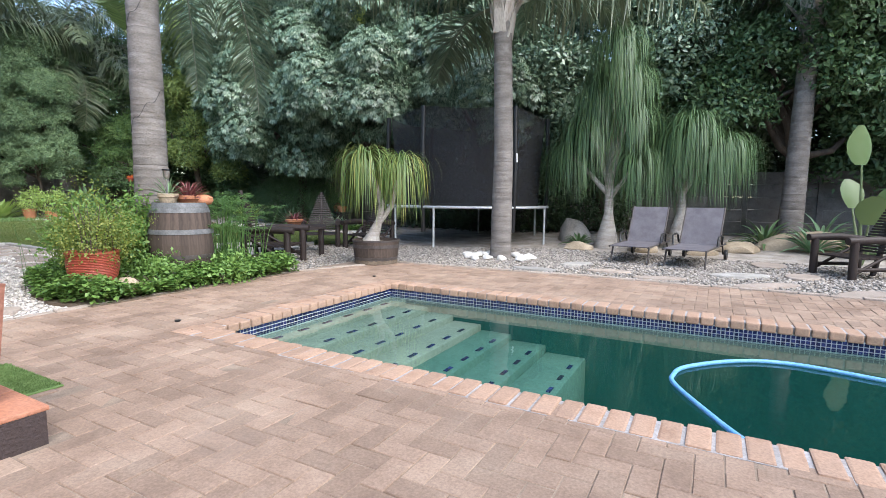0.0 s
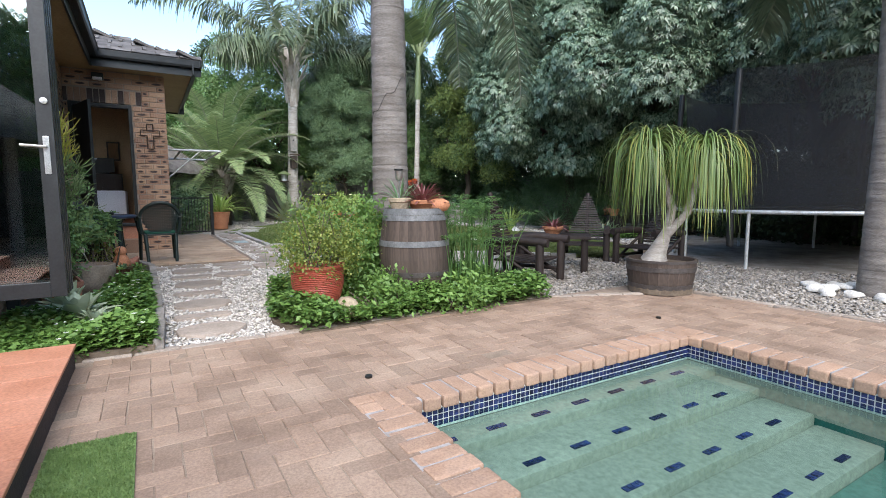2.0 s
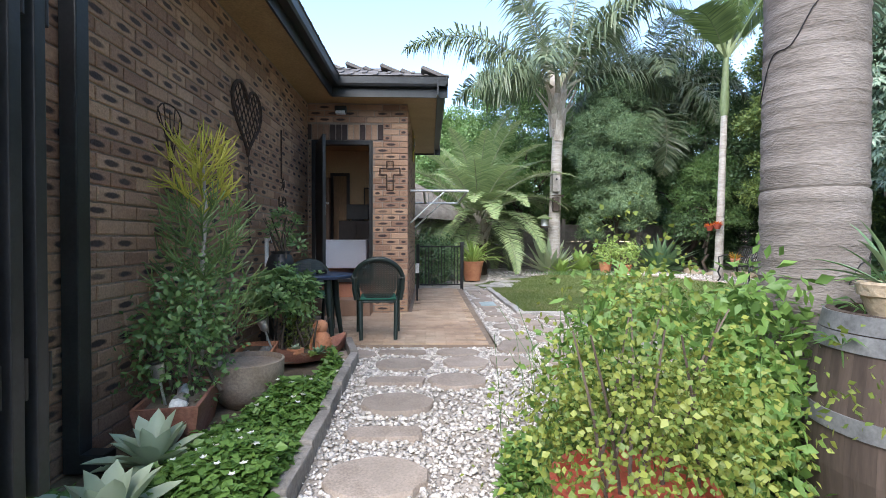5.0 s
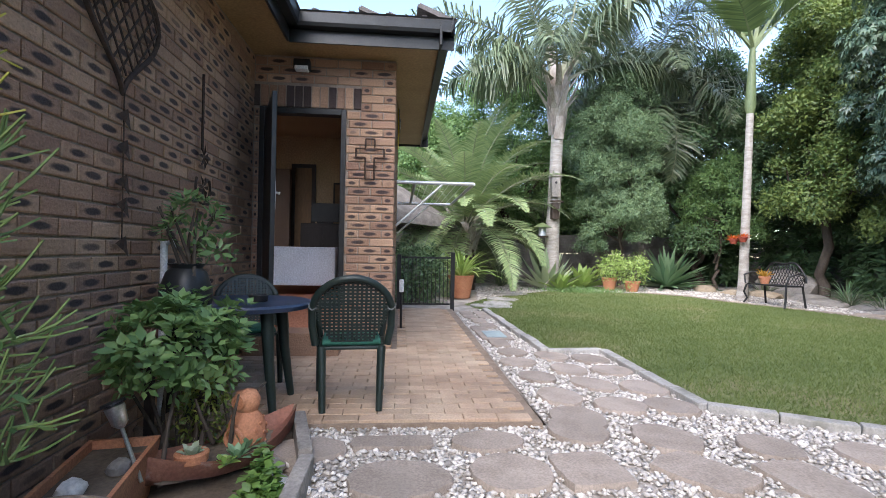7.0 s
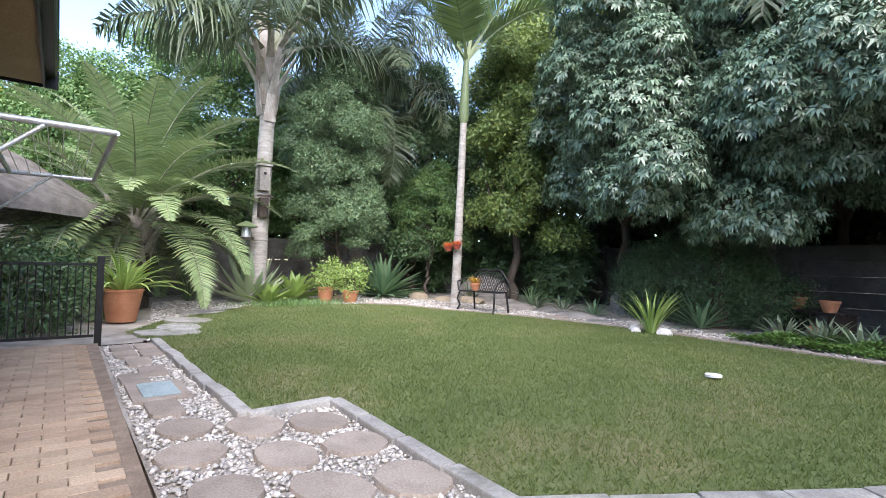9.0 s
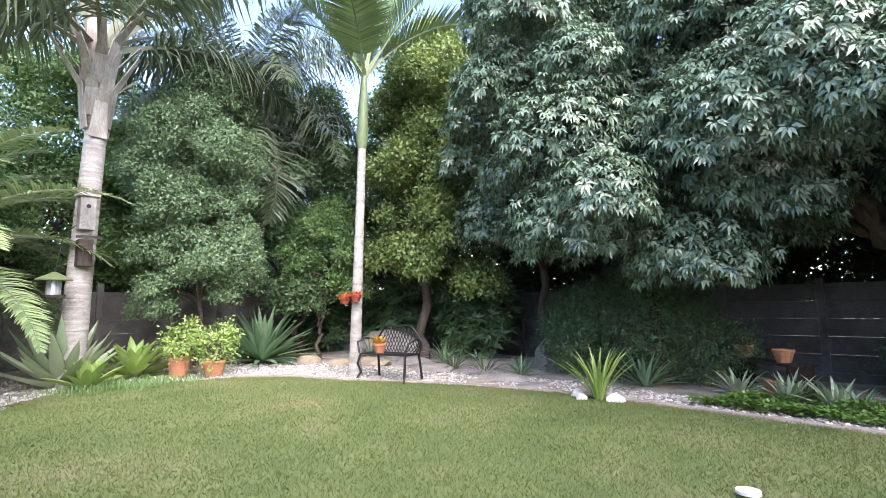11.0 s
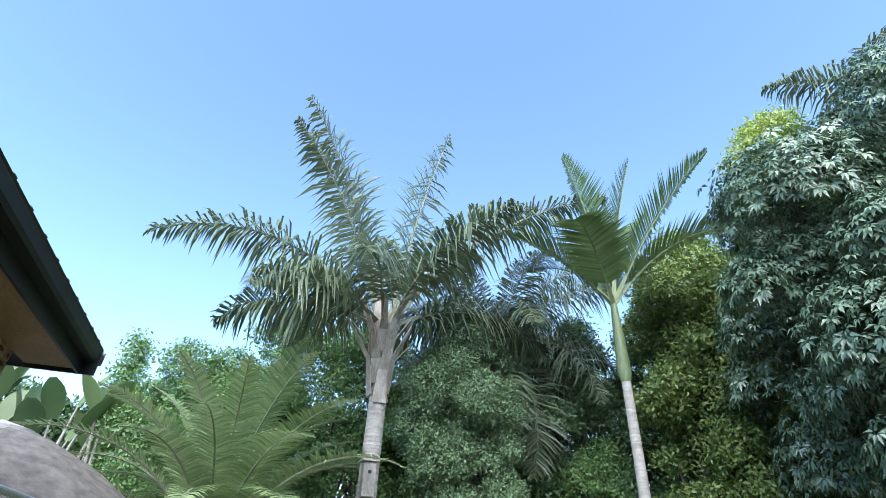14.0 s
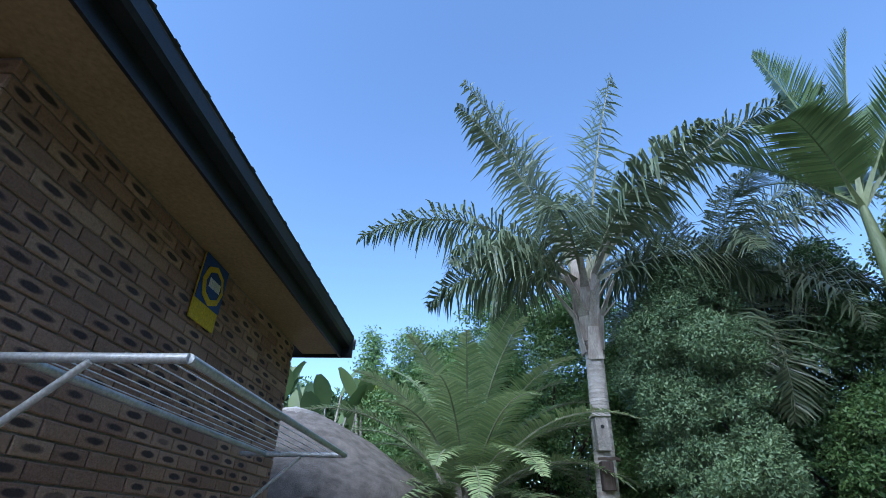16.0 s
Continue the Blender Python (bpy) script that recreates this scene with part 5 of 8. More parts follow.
# weeping ponytail trees behind the loungers
for (x, y, h), heads, nleaf, seed in (((-1.95, 10.6, 3.8), [(0, 0, 3.4), (0.35, 0.1, 2.6), (-0.45, 0, 2.4), (0.1, -0.2, 4.0), (-0.8, 0.1, 1.9), (0.5, 0.1, 1.7), (0.3, 0, 3.3), (-0.3, 0.1, 3.0)], 470, 60), ((-0.62, 10.9, 2.4), [(0, 0, 2.1), (0.45, 0, 1.9), (-0.4, 0.1, 1.8), (0.15, -0.2, 2.35), (0.7, 0.1, 2.0)], 470, 70)):
    t = thing("ponytail_palm", "tall ponytail palm with long weeping leaves and bulbous foot", "palm", "weeping palms", at(x, y, gz(x, y)))
    part("trunk", Build().tube([(0, 0, -0.1), (0, 0, 0.05), (0.02, 0, 0.35), (0.03, 0, 0.7), (0, 0, h * 0.85)], [0.22, 0.24, 0.17, 0.09, 0.06], 14), PALEBARK, t, "", 60)
    for i, (hx, hy, hz_) in enumerate(heads):
        part("branch", Build().tube([(0.03, 0, 0.7 + 0.3 * (hz_ - 0.7)), (hx * 0.6, hy * 0.6, hz_ - 0.3), (hx, hy, hz_)], [0.06, 0.045, 0.035], 8), PALEBARK, t, "", 60)
        part("leaf_mop", mesh_of("leaf_mop", *pony_head((hx, hy, hz_), nleaf, min(1.35, hz_ - 0.35), seed + i, 0.011)), PONYDARK, t)

# wine barrel with its pots
keg = thing("wine_barrel", "upright oak wine barrel with galvanised hoops as plant stand", "barrel", at=at(-5.5, 3.62, 0.0))
KP = [(0.285, 0.0), (0.315, 0.12), (0.34, 0.32), (0.347, 0.46), (0.34, 0.6), (0.312, 0.82), (0.285, 0.94)]
barrel(keg, KP, 24)
part("barrel_head", Build().lathe([(0.26, 0.86), (0.26, 0.90), (0.001, 0.90)], 30), STAVE, keg)
for z0, z1 in ((0.03, 0.09), (0.30, 0.345), (0.58, 0.635), (0.825, 0.878), (0.882, 0.937)):
    ra, rb = (float(np.interp(z, [p[1] for p in KP], [p[0] for p in KP])) for z in (z0, z1))
    part("hoop", hoop(z0, z1, ra, rb), HOOP if z0 > 0.5 else DARKHOOP, keg, "", 40)
flower_pot("shallow terracotta pot on the barrel", at(-5.40, 3.66, 0.90), 0.09, 0.13, 0.12)
plant("bromeliad", "reddish purple bromeliad in the pot on the barrel", "plant", at(-5.40, 3.66, 0.99), blade_fan(80, 0.27, 0.02, 3, 85, 0, 0.6), REDLEAF)
flower_pot("small beige pot on the barrel", at(-5.44, 3.44, 0.90), 0.07, 0.10, 0.14, ROCK)
plant("spiky_plant", "green spiky plant in the small pot", "plant", at(-5.44, 3.44, 1.02), blade_fan(18, 0.26, 0.02, 4, 70, 5, 0.5), AGAVELEAF)
single("clay_jar", Build().lathe([(0.05, 0), (0.10, 0.015), (0.13, 0.06), (0.12, 0.10), (0.06, 0.13), (0.045, 0.125), (0.001, 0.12)], 26), TERRACOTTA, "flat round terracotta jar lying on the barrel", "jar", smooth=60, at=at(-5.36, 3.80, 0.902))


def solar_light(x, y, z, h=0.3, lean=0.0):
    t = thing("solar_light", "small solar garden light on a steel spike", "garden light", "solar lights", at(x, y, z) @ Matrix.Rotation(radians(lean), 4, "X"))
    part("spike", Build().tube([(0, 0, -0.05), (0, 0, h)], 0.008, 8), STEEL, t, "", 60)
    part("lamp_head", Build().lathe([(0.012, h - 0.02), (0.03, h + 0.0), (0.038, h + 0.07), (0.032, h + 0.075)], 16), STEEL, t, "", 50)
    part("solar_cell", Build().lathe([(0.045, h + 0.078), (0.045, h + 0.09), (0.001, h + 0.093)], 16), BLACK, t, "", 40)


solar_light(-5.42, 3.42, 0.96, 0.26)

# red ribbed pot with golden shrub
red = thing("red_pot", "red glazed pot with ribbed sides in the ground cover", "flower pot", at=at(-5.42, 2.62, 0.06))
prof = [(0.14, 0.0), (0.145, 0.01)]
for k in range(22):
    z = 0.02 + k * 0.016
    r_ = 0.15 + 0.075 * math.sin(min(1, z / 0.36) * math.pi * 0.62)
    prof += [(r_ - 0.003, z), (r_ + 0.003, z + 0.006), (r_ + 0.003, z + 0.011)]
prof += [(0.225, 0.375), (0.235, 0.385), (0.235, 0.405), (0.215, 0.405), (0.205, 0.37), (0.001, 0.36)]
part("pot", Build().lathe(prof, 36), REDGLAZE, red, "", 35)
gold = thing("golden_shrub", "bushy shrub with small yellow-green leaves in the red pot", "shrub", at=at(-5.42, 2.62, 0.42))
part("stem", stems(Build(), 9, 0.5, 0.007, 9, 0.2), BARK, gold, "", 60)
part("crown", mesh_of("crown", *joined([shrub_mesh([((0.0, 0, 0.13), (0.31, 0.31, 0.19)), ((-0.05, 0.08, 0.22), (0.26, 0.26, 0.16))], 900, 0.020, 0.016, 9, 5, 0.06),
                                        shrub_mesh([((-0.1, 0.05, 0.42), (0.24, 0.26, 0.2)), ((-0.22, 0.1, 0.66), (0.12, 0.14, 0.16)), ((0.1, 0.2, 0.36), (0.2, 0.3, 0.12))], 210, 0.021, 0.016, 10, 5, 0.06)])), SHRUBLEAF, gold)


def rock(label, x, y, z, sx, sy, sz, seed, material=ROCK, group="", name="rock"):
    b = bmesh.new()
    bmesh.ops.create_icosphere(b, subdivisions=2, radius=1)
    for p in b.verts:
        q = p.co.copy()
        k = 1 + 0.28 * noise.noise(q * 1.1 + Vector((seed * 3.1, seed, 0))) + 0.1 * noise.noise(q * 2.7 + Vector((seed, 0, 0)))
        p.co = Vector((q.x * sx * k, q.y * sy * k, max(-0.4, q.z) * sz * k))
    me = bpy.data.meshes.new("rock")
    b.to_mesh(me)
    b.free()
    return single(name, me, material, label, "rock", group, smooth=40, at=at(x, y, z))


rock("sandy boulder lying in the green ground cover", -5.16, 2.80, 0.08, 0.16, 0.13, 0.13, 4)
for k in range(26):
    a = k * 0.52 + random.uniform(-0.2, 0.2)
    rr = random.uniform(0.28, 0.5)
    rock("smooth white cobble at the palm's foot", -3.28 + rr * 1.25 * math.cos(a), 8.0 + rr * math.sin(a), gz(-3.2, 8) + 0.03, random.uniform(0.06, 0.11), random.uniform(0.05, 0.08), random.uniform(0.04, 0.06), 40 + k, WHITESTONE, "white cobbles", "cobble")

# dark log furniture
def log_chair(m, back_h=0.75):
    t = thing("log_chair", "dark stained log garden chair with tapering slatted back", "chair", "log chairs", m)
    for x in (-0.34, 0.34):
        part("front_leg", Build().tube([(x, -0.32, 0), (x, -0.32, 0.50)], 0.05, 10), DARKWOOD, t, "", 60)
        part("rear_leg", Build().tube([(x, 0.34, 0), (x, 0.34, 0.48)], 0.045, 10), DARKWOOD, t, "", 60)
        part("armrest", Build().tube([(x, -0.42, 0.52), (x, 0.0, 0.535), (x, 0.40, 0.5)], [0.05, 0.055, 0.045], 10), DARKWOOD, t, "", 60)
        part("brace", Build().tube([(x, -0.30, 0.08), (x, 0.30, 0.42)], 0.022, 8), DARKWOOD, t, "", 60)
        part("stretcher", Build().tube([(x, -0.32, 0.14), (x, 0.34, 0.14)], 0.025, 8), DARKWOOD, t, "", 60)
    for k in range(6):
        part("seat_slat", Build().box(-0.34, 0.34, -0.30 + 0.10 * k, -0.215 + 0.10 * k, 0.27, 0.295, 0.006), DARKWOOD, t)
    bk = Matrix.Translation((0, 0.30, 0.28)) @ Matrix.Rotation(radians(-14), 4, "X")
    for k in range(19):
        z = 0.05 + k * 0.04
        wd = 0.33 * (1 - z / 0.88) + 0.02
        part("back_slat", Build().box(-wd, wd, -0.012, 0.012, z, z + 0.026, 0, bk), DARKWOOD, t)
    part("back_pole", Build().tube([bk @ Vector((0, 0.03, -0.28)), bk @ Vector((0, 0.03, 0.86))], 0.035, 10), DARKWOOD, t, "", 60)
    return t


chair = log_chair(at(-6.95, 7.55, -0.01, 40))
copy_thing(chair, at(-6.05, 7.95, -0.01, 5))
copy_thing(chair, at(-5.95, 5.45, -0.01, 115))
table = thing("log_table", "low dark stained wooden garden table", "table", at=at(-6.5, 6.42, -0.01, 43))
for k in range(5):
    part("plank", Build().box(-0.52, 0.52, -0.34 + 0.137 * k, -0.209 + 0.137 * k, 0.47, 0.515, 0.008), DARKWOOD, table)
for x in (-0.44, 0.44):
    for y in (-0.26, 0.26):
        part("leg", Build().tube([(x, y, 0), (x, y, 0.47)], 0.05, 10), DARKWOOD, table, "", 60)
    part("apron", Build().box(x - 0.02, x + 0.02, -0.26, 0.26, 0.40, 0.47), DARKWOOD, table)
flower_pot("low terracotta bowl on the log table", at(-6.55, 6.45, 0.505), 0.10, 0.14, 0.11)
plant("bromeliad", "reddish bromeliad in the bowl on the table", "plant", at(-6.55, 6.45, 0.58), blade_fan(44, 0.26, 0.026, 8, 78, 5, 0.9), REDLEAF)

# far log bench right of the loungers
bench_r = copy_thing(chair, at(1.75, 8.75, gz(1.7, 8.7), -60))
tagged(bench_r, "dark stained log bench on the gravel by the pool")

# planter on the red steps, mat, steps
steps = thing("door_step", "two red tiled steps before the folding doors", "steps", kind="structure")
def step_block(x0, x1, y0, y1, z):
    n = max(1, round((x1 - x0) / 0.3))
    body = part("step_body", Build().box(x0, x1, y0, y1, -0.1, z - 0.02), FACE, steps)
    for k in range(n):
        a, b_ = x0 + (x1 - x0) * k / n, x0 + (x1 - x0) * (k + 1) / n
        part("step_tile", Build().box(a + 0.003, b_ - 0.003, y0, y1 + 0.015, z - 0.02, z, 0.006), REDSTEP, steps)
step_block(-4.86, -2.36, 0.45, 0.93, 0.16)
step_block(-4.86, -2.6, 0.02, 0.45, 0.31)
pl = thing("planter", "tall square tapered clay planter with flaking surface", "planter", at=at(-2.66, 0.70, 0.16, 8))
def taper(b, r0, r1, z0, z1, m=None):
    v = [(x * r0, y * r0, z0) for x, y in ((-1, -1), (1, -1), (1, 1), (-1, 1))] + [(x * r1, y * r1, z1) for x, y in ((-1, -1), (1, -1), (1, 1), (-1, 1))]
    return b.add(v, [(3, 2, 1, 0), (0, 1, 5, 4), (1, 2, 6, 5), (2, 3, 7, 6), (3, 0, 4, 7)], m)
body = taper(Build(), 0.125, 0.165, 0, 0.49)
v = [(x * r_, y * r_, 0.49 + dz) for r_, dz in ((0.165, 0), (0.168, 0.012), (0.142, 0.012), (0.14, -0.03)) for x, y in ((-1, -1), (1, -1), (1, 1), (-1, 1))]
body.add(v, [(4 * i + j, 4 * i + (j + 1) % 4, 4 * i + 4 + (j + 1) % 4, 4 * i + 4 + j) for i in range(3) for j in range(4)])
part("pot", body, PEEL, pl)
part("soil", Build().box(-0.139, 0.139, -0.139, 0.139, 0.42, 0.47), EARTH, pl)
for k in range(9):
    rock("brown pebble in the square planter", -2.66 + random.uniform(-0.1, 0.1), 0.70 + random.uniform(-0.1, 0.1), 0.64, 0.03, 0.025, 0.02, 80 + k, TERRACOTTA, "planter pebbles", "pebble")


def rosette_plant(n, L, w, seed, thick=0.3):
    return blade_fan(n, L, w, seed, 95, 8, 0.25, base=0.015, fold=0.25, segs=4, widest=0.6)


succ = thing("succulent", "grey-green rosette succulent on a bare stem", "succulent", at=at(-2.66, 0.70, 0.62))
part("stem", Build().tube([(0.02, 0, 0), (-0.03, -0.02, 0.14), (-0.01, -0.03, 0.30)], [0.02, 0.016, 0.016], 8), BARK, succ, "", 60)
for (x, y, z), s_, sd in (((-0.01, -0.03, 0.28), 0.13, 1), ((0.08, 0.05, 0.05), 0.10, 2), ((0.0, 0.1, 0.03), 0.09, 3)):
    ob = part("rosette", mesh_of("rosette", *joined(rosette_plant(26, s_, s_ * 0.55, sd))), SUCCULENT, succ, "", 180)
    ob.location = (x, y, z)
solar_light(-2.58, 0.82, 0.60, 0.16)
mat_ = Build().box(-3.67, -3.0, 0.955, 1.27, 0.004, 0.014, 0.004)
single("doormat", mat_, ASTRO, "green artificial grass mat on the paving", "mat")
gblades = []
P = np.stack([rng.uniform(-3.66, -3.01, 9000), rng.uniform(0.96, 1.265, 9000), np.full(9000, 0.013)], -1)
D = unit(rng.normal(size=(9000, 3)) * 0.35 + np.array([0, 0, 1.0]))
fuzz = leaf_arrays(P, D, unit(rng.normal(size=(9000, 3))), rng.uniform(0.010, 0.02, 9000), 0.004)
tagged(part("mat_pile", mesh_of("mat_pile", *fuzz), ASTRO, None), "green plastic pile of the mat", "mat", kind="stuff")

# folding glass doors, opened and stacked
def glass_leaf(m, handle):
    t = thing("folding_door", "dark framed glass folding door leaf standing open", "door", "folding doors", m)
    Wd, H = 0.86, 2.12
    part("stile", Build().box(0, 0.085, -0.022, 0.022, 0, H, 0.004), CHARCOAL, t)
    part("stile", Build().box(Wd - 0.085, Wd, -0.022, 0.022, 0, H, 0.004), CHARCOAL, t)
    part("rail", Build().box(0.085, Wd - 0.085, -0.022, 0.022, 0, 0.10, 0.004), CHARCOAL, t)
    part("rail", Build().box(0.085, Wd - 0.085, -0.022, 0.022, H - 0.09, H, 0.004), CHARCOAL, t)
    pane = part("pane", Build().box(0.085, Wd - 0.085, -0.003, 0.003, 0.10, H - 0.09), PANE, t, "clear reflecting glass")
    if handle:
        h = part("handle", Build().box(Wd - 0.062, Wd - 0.028, -0.030, -0.022, 0.80, 1.04, 0.003), STEEL, t, "brushed steel lever handle")
        part("lever", Build().tube([(Wd - 0.045, -0.03, 0.97), (Wd - 0.045, -0.07, 0.97), (Wd - 0.17, -0.075, 0.975)], 0.009, 8), STEEL, h, "", 60)
        part("lock", Build().lathe([(0.02, 0), (0.02, 0.012), (0.001, 0.014)], 16, Matrix.Translation((Wd - 0.04, -0.022, 1.26)) @ Matrix.Rotation(radians(90), 4, "X")), STEEL, t, "", 40)
    else:
        part("hinge", Build().tube([(Wd - 0.01, 0.028, 0.3), (Wd - 0.01, 0.028, 0.42)], 0.012, 8), BLACK, t, "", 60)
        part("hinge", Build().tube([(Wd - 0.01, 0.028, 1.4), (Wd - 0.01, 0.028, 1.52)], 0.012, 8), BLACK, t, "", 60)
    return t


ZF = 0.40
for k, x in enumerate((-5.24, -5.33, -5.42, -5.51)):
    glass_leaf(Matrix.Translation((x, 0.02, ZF)) @ Matrix.Rotation(radians(90), 4, "Z"), k == 0)


# ---- bed along the house ----
ZB = 0.06


def trough(label, m, L, Wd, H, material):
    t = thing("planter_trough", label, "planter", at=m)
    b = Build()
    o, i_ = [(-L / 2, -Wd / 2), (L / 2, -Wd / 2), (L / 2, Wd / 2), (-L / 2, Wd / 2)], 0.86
    rings = [([(x * 0.84, y * 0.78) for x, y in o], 0), (o, H), ([(x * 0.94, y * 0.88) for x, y in o], H), ([(x * 0.92, y * 0.86) for x, y in o], H - 0.04)]
    v = [(x, y, z) for r_, z in rings for x, y in r_]
    b.add(v, [(3, 2, 1, 0)] + [(4 * k + j, 4 * k + (j + 1) % 4, 4 * k + 4 + (j + 1) % 4, 4 * k + 4 + j) for k in range(3) for j in range(4)])
    part("pot", b, material, t)
    part("soil", Build().box(-L * 0.455, L * 0.455, -Wd * 0.42, Wd * 0.42, H - 0.06, H - 0.035), EARTH, t)
    return t


trough("brown clay trough with stones and a bush", at(-6.85, 0.62, ZB, 12), 0.62, 0.32, 0.24, PEEL)
bowl = thing("clay_bowl", "large weathered grey-brown clay bowl in the bed", "flower pot", at=at(-7.35, 0.80, ZB))
part("pot", Build().lathe([(0.13, 0), (0.20, 0.08), (0.245, 0.2), (0.25, 0.3), (0.235, 0.305), (0.23, 0.27), (0.001, 0.26)], 30), surface("weathered_clay", [(0.22, 0.17, 0.13), (0.32, 0.26, 0.21)], 5, 60, 0.9, 0.4), bowl, "", 50)
trough("terracotta trough with pebbles beside the bowl", at(-7.95, 0.66, ZB, 10), 0.6, 0.28, 0.24, TERRACOTTA)
boat = thing("boat_planter", "boat-shaped woven clay planter with small succulents", "planter", at=at(-8.42, 0.98, ZB + 0.02, -38))
rows_, b = [], Build()
for k in range(13):
    s_ = -1 + k / 6
    hw = 0.15 * (1 - abs(s_) ** 2.2) + 0.012
    top_ = 0.11 + 0.10 * s_ * s_
    rows_.append([(s_ * 0.42, -hw, top_), (s_ * 0.40, -hw * 0.75, 0.03 + 0.07 * s_ * s_), (s_ * 0.38, 0, 0.0 + 0.06 * s_ * s_), (s_ * 0.40, hw * 0.75, 0.03 + 0.07 * s_ * s_), (s_ * 0.42, hw, top_), (s_ * 0.41, hw * 0.85, top_ - 0.02), (s_ * 0.38, 0, 0.06 + 0.08 * s_ * s_), (s_ * 0.41, -hw * 0.85, top_ - 0.02)])
b.add([p for r_ in rows_ for p in r_], [(8 * k + j, 8 * k + (j + 1) % 8, 8 * k + 8 + (j + 1) % 8, 8 * k + 8 + j) for k in range(12) for j in range(8)])
part("shell", b, PEEL, boat, "", 60)
part("soil", Build().slab([(0.34 * math.cos(a), 0.11 * math.sin(a)) for a in np.linspace(0, 6.283, 21)[:-1]], 0.05, 0.105), EARTH, boat)

# owl figure of clay with two round openings
def owl(m):
    b = Build()
    b.lathe([(0.05, 0), (0.085, 0.02), (0.105, 0.09), (0.10, 0.16), (0.075, 0.21), (0.055, 0.235), (0.068, 0.26), (0.072, 0.30), (0.05, 0.34), (0.001, 0.355)], 24)
    for z, r_, y in ((0.11, 0.05, -0.098), (0.295, 0.03, -0.066)):
        b.lathe([(r_, -0.012), (r_ + 0.012, 0.0), (r_ + 0.008, 0.012), (r_ - 0.006, 0.012), (r_ - 0.01, -0.01), (0.001, -0.01)], 18, Matrix.Translation((0, y, z)) @ Matrix.Rotation(radians(90), 4, "X"), close=False)
    for a in range(40):
        u, z = a * 2.4, 0.04 + 0.16 * (a / 40)
        r_ = float(np.interp(z, [0.02, 0.09, 0.16, 0.21], [0.085, 0.105, 0.10, 0.075]))
        if math.sin(u) > -0.6:
            b.lathe([(0.012, 0), (0.010, 0.006), (0.001, 0.009)], 7, Matrix.Translation((r_ * math.cos(u), r_ * math.sin(u), z)) @ Matrix.Rotation(u, 4, "Z") @ Matrix.Rotation(radians(90), 4, "Y"))
    return single("owl_figurine", b, TERRACOTTA, "terracotta owl figurine with round hollow openings", "figurine", smooth=45, at=m)


owl(at(-8.50, 1.05, ZB + 0.06, 70, 0.92))
flower_pot("small terracotta pot with a rosette succulent", at(-8.22, 0.90, ZB + 0.10), 0.04, 0.06, 0.085)
plant("succulent", "small pale green rosette succulent in a pot", "succulent", at(-8.22, 0.90, ZB + 0.17), rosette_plant(20, 0.06, 0.035, 21), SUCCULENT)
for k in range(7):
    a = random.uniform(0, 6.28)
    plant("succulent", "little green succulent rosette in the boat planter", "succulent", at(-8.42 + random.uniform(-0.25, 0.2), 0.98 + random.uniform(-0.02, 0.16) - 0.05, ZB + 0.12), rosette_plant(16, random.uniform(0.05, 0.09), 0.03, 30 + k), LIMELEAF if k % 2 else AGAVELEAF, "boat succulents")
for k, (x, y) in enumerate(((-6.75, 0.66), (-6.95, 0.6), (-6.66, 0.7), (-7.25, 0.8), (-7.4, 0.9), (-7.8, 0.66), (-7.98, 0.72), (-8.12, 1.2), (-8.0, 1.28), (-8.3, 1.22), (-8.2, 1.3), (-7.6, 1.1), (-7.7, 1.16))):
    rock("pale smooth stone in the planting bed", x, y, ZB + (0.22 if k < 7 else 0.03), 0.06, 0.045, 0.035, 120 + k, WHITESTONE if k % 3 else GREYROCK, "bed stones", "stone")
for k in range(10):
    rock("grey pebble at the edge of the bed", -8.05 - 0.06 * k + random.uniform(-0.05, 0.05), 1.24 + random.uniform(-0.06, 0.08), ZB + 0.03, 0.05, 0.04, 0.03, 140 + k, GREYROCK if k % 2 else WHITESTONE, "edge pebbles", "pebble")

solar_light(-6.72, 0.60, ZB + 0.2, 0.16, 12)
solar_light(-8.0, 0.78, ZB + 0.2, 0.2, 20)

# succulents with broad pale leaves, near the folding doors
for x, y, s_, sd in ((-5.82, 0.86, 0.30, 51), (-6.35, 0.74, 0.27, 52), (-5.62, 1.0, 0.16, 53)):
    plant("succulent", "pale grey-green succulent with broad pointed leaves", "succulent", at(x, y, ZB + 0.05), blade_fan(24, s_, s_ * 0.34, sd, 85, 10, 0.2, base=0.02, fold=0.3, segs=5, widest=0.5), SUCCULENT, "bed succulents")

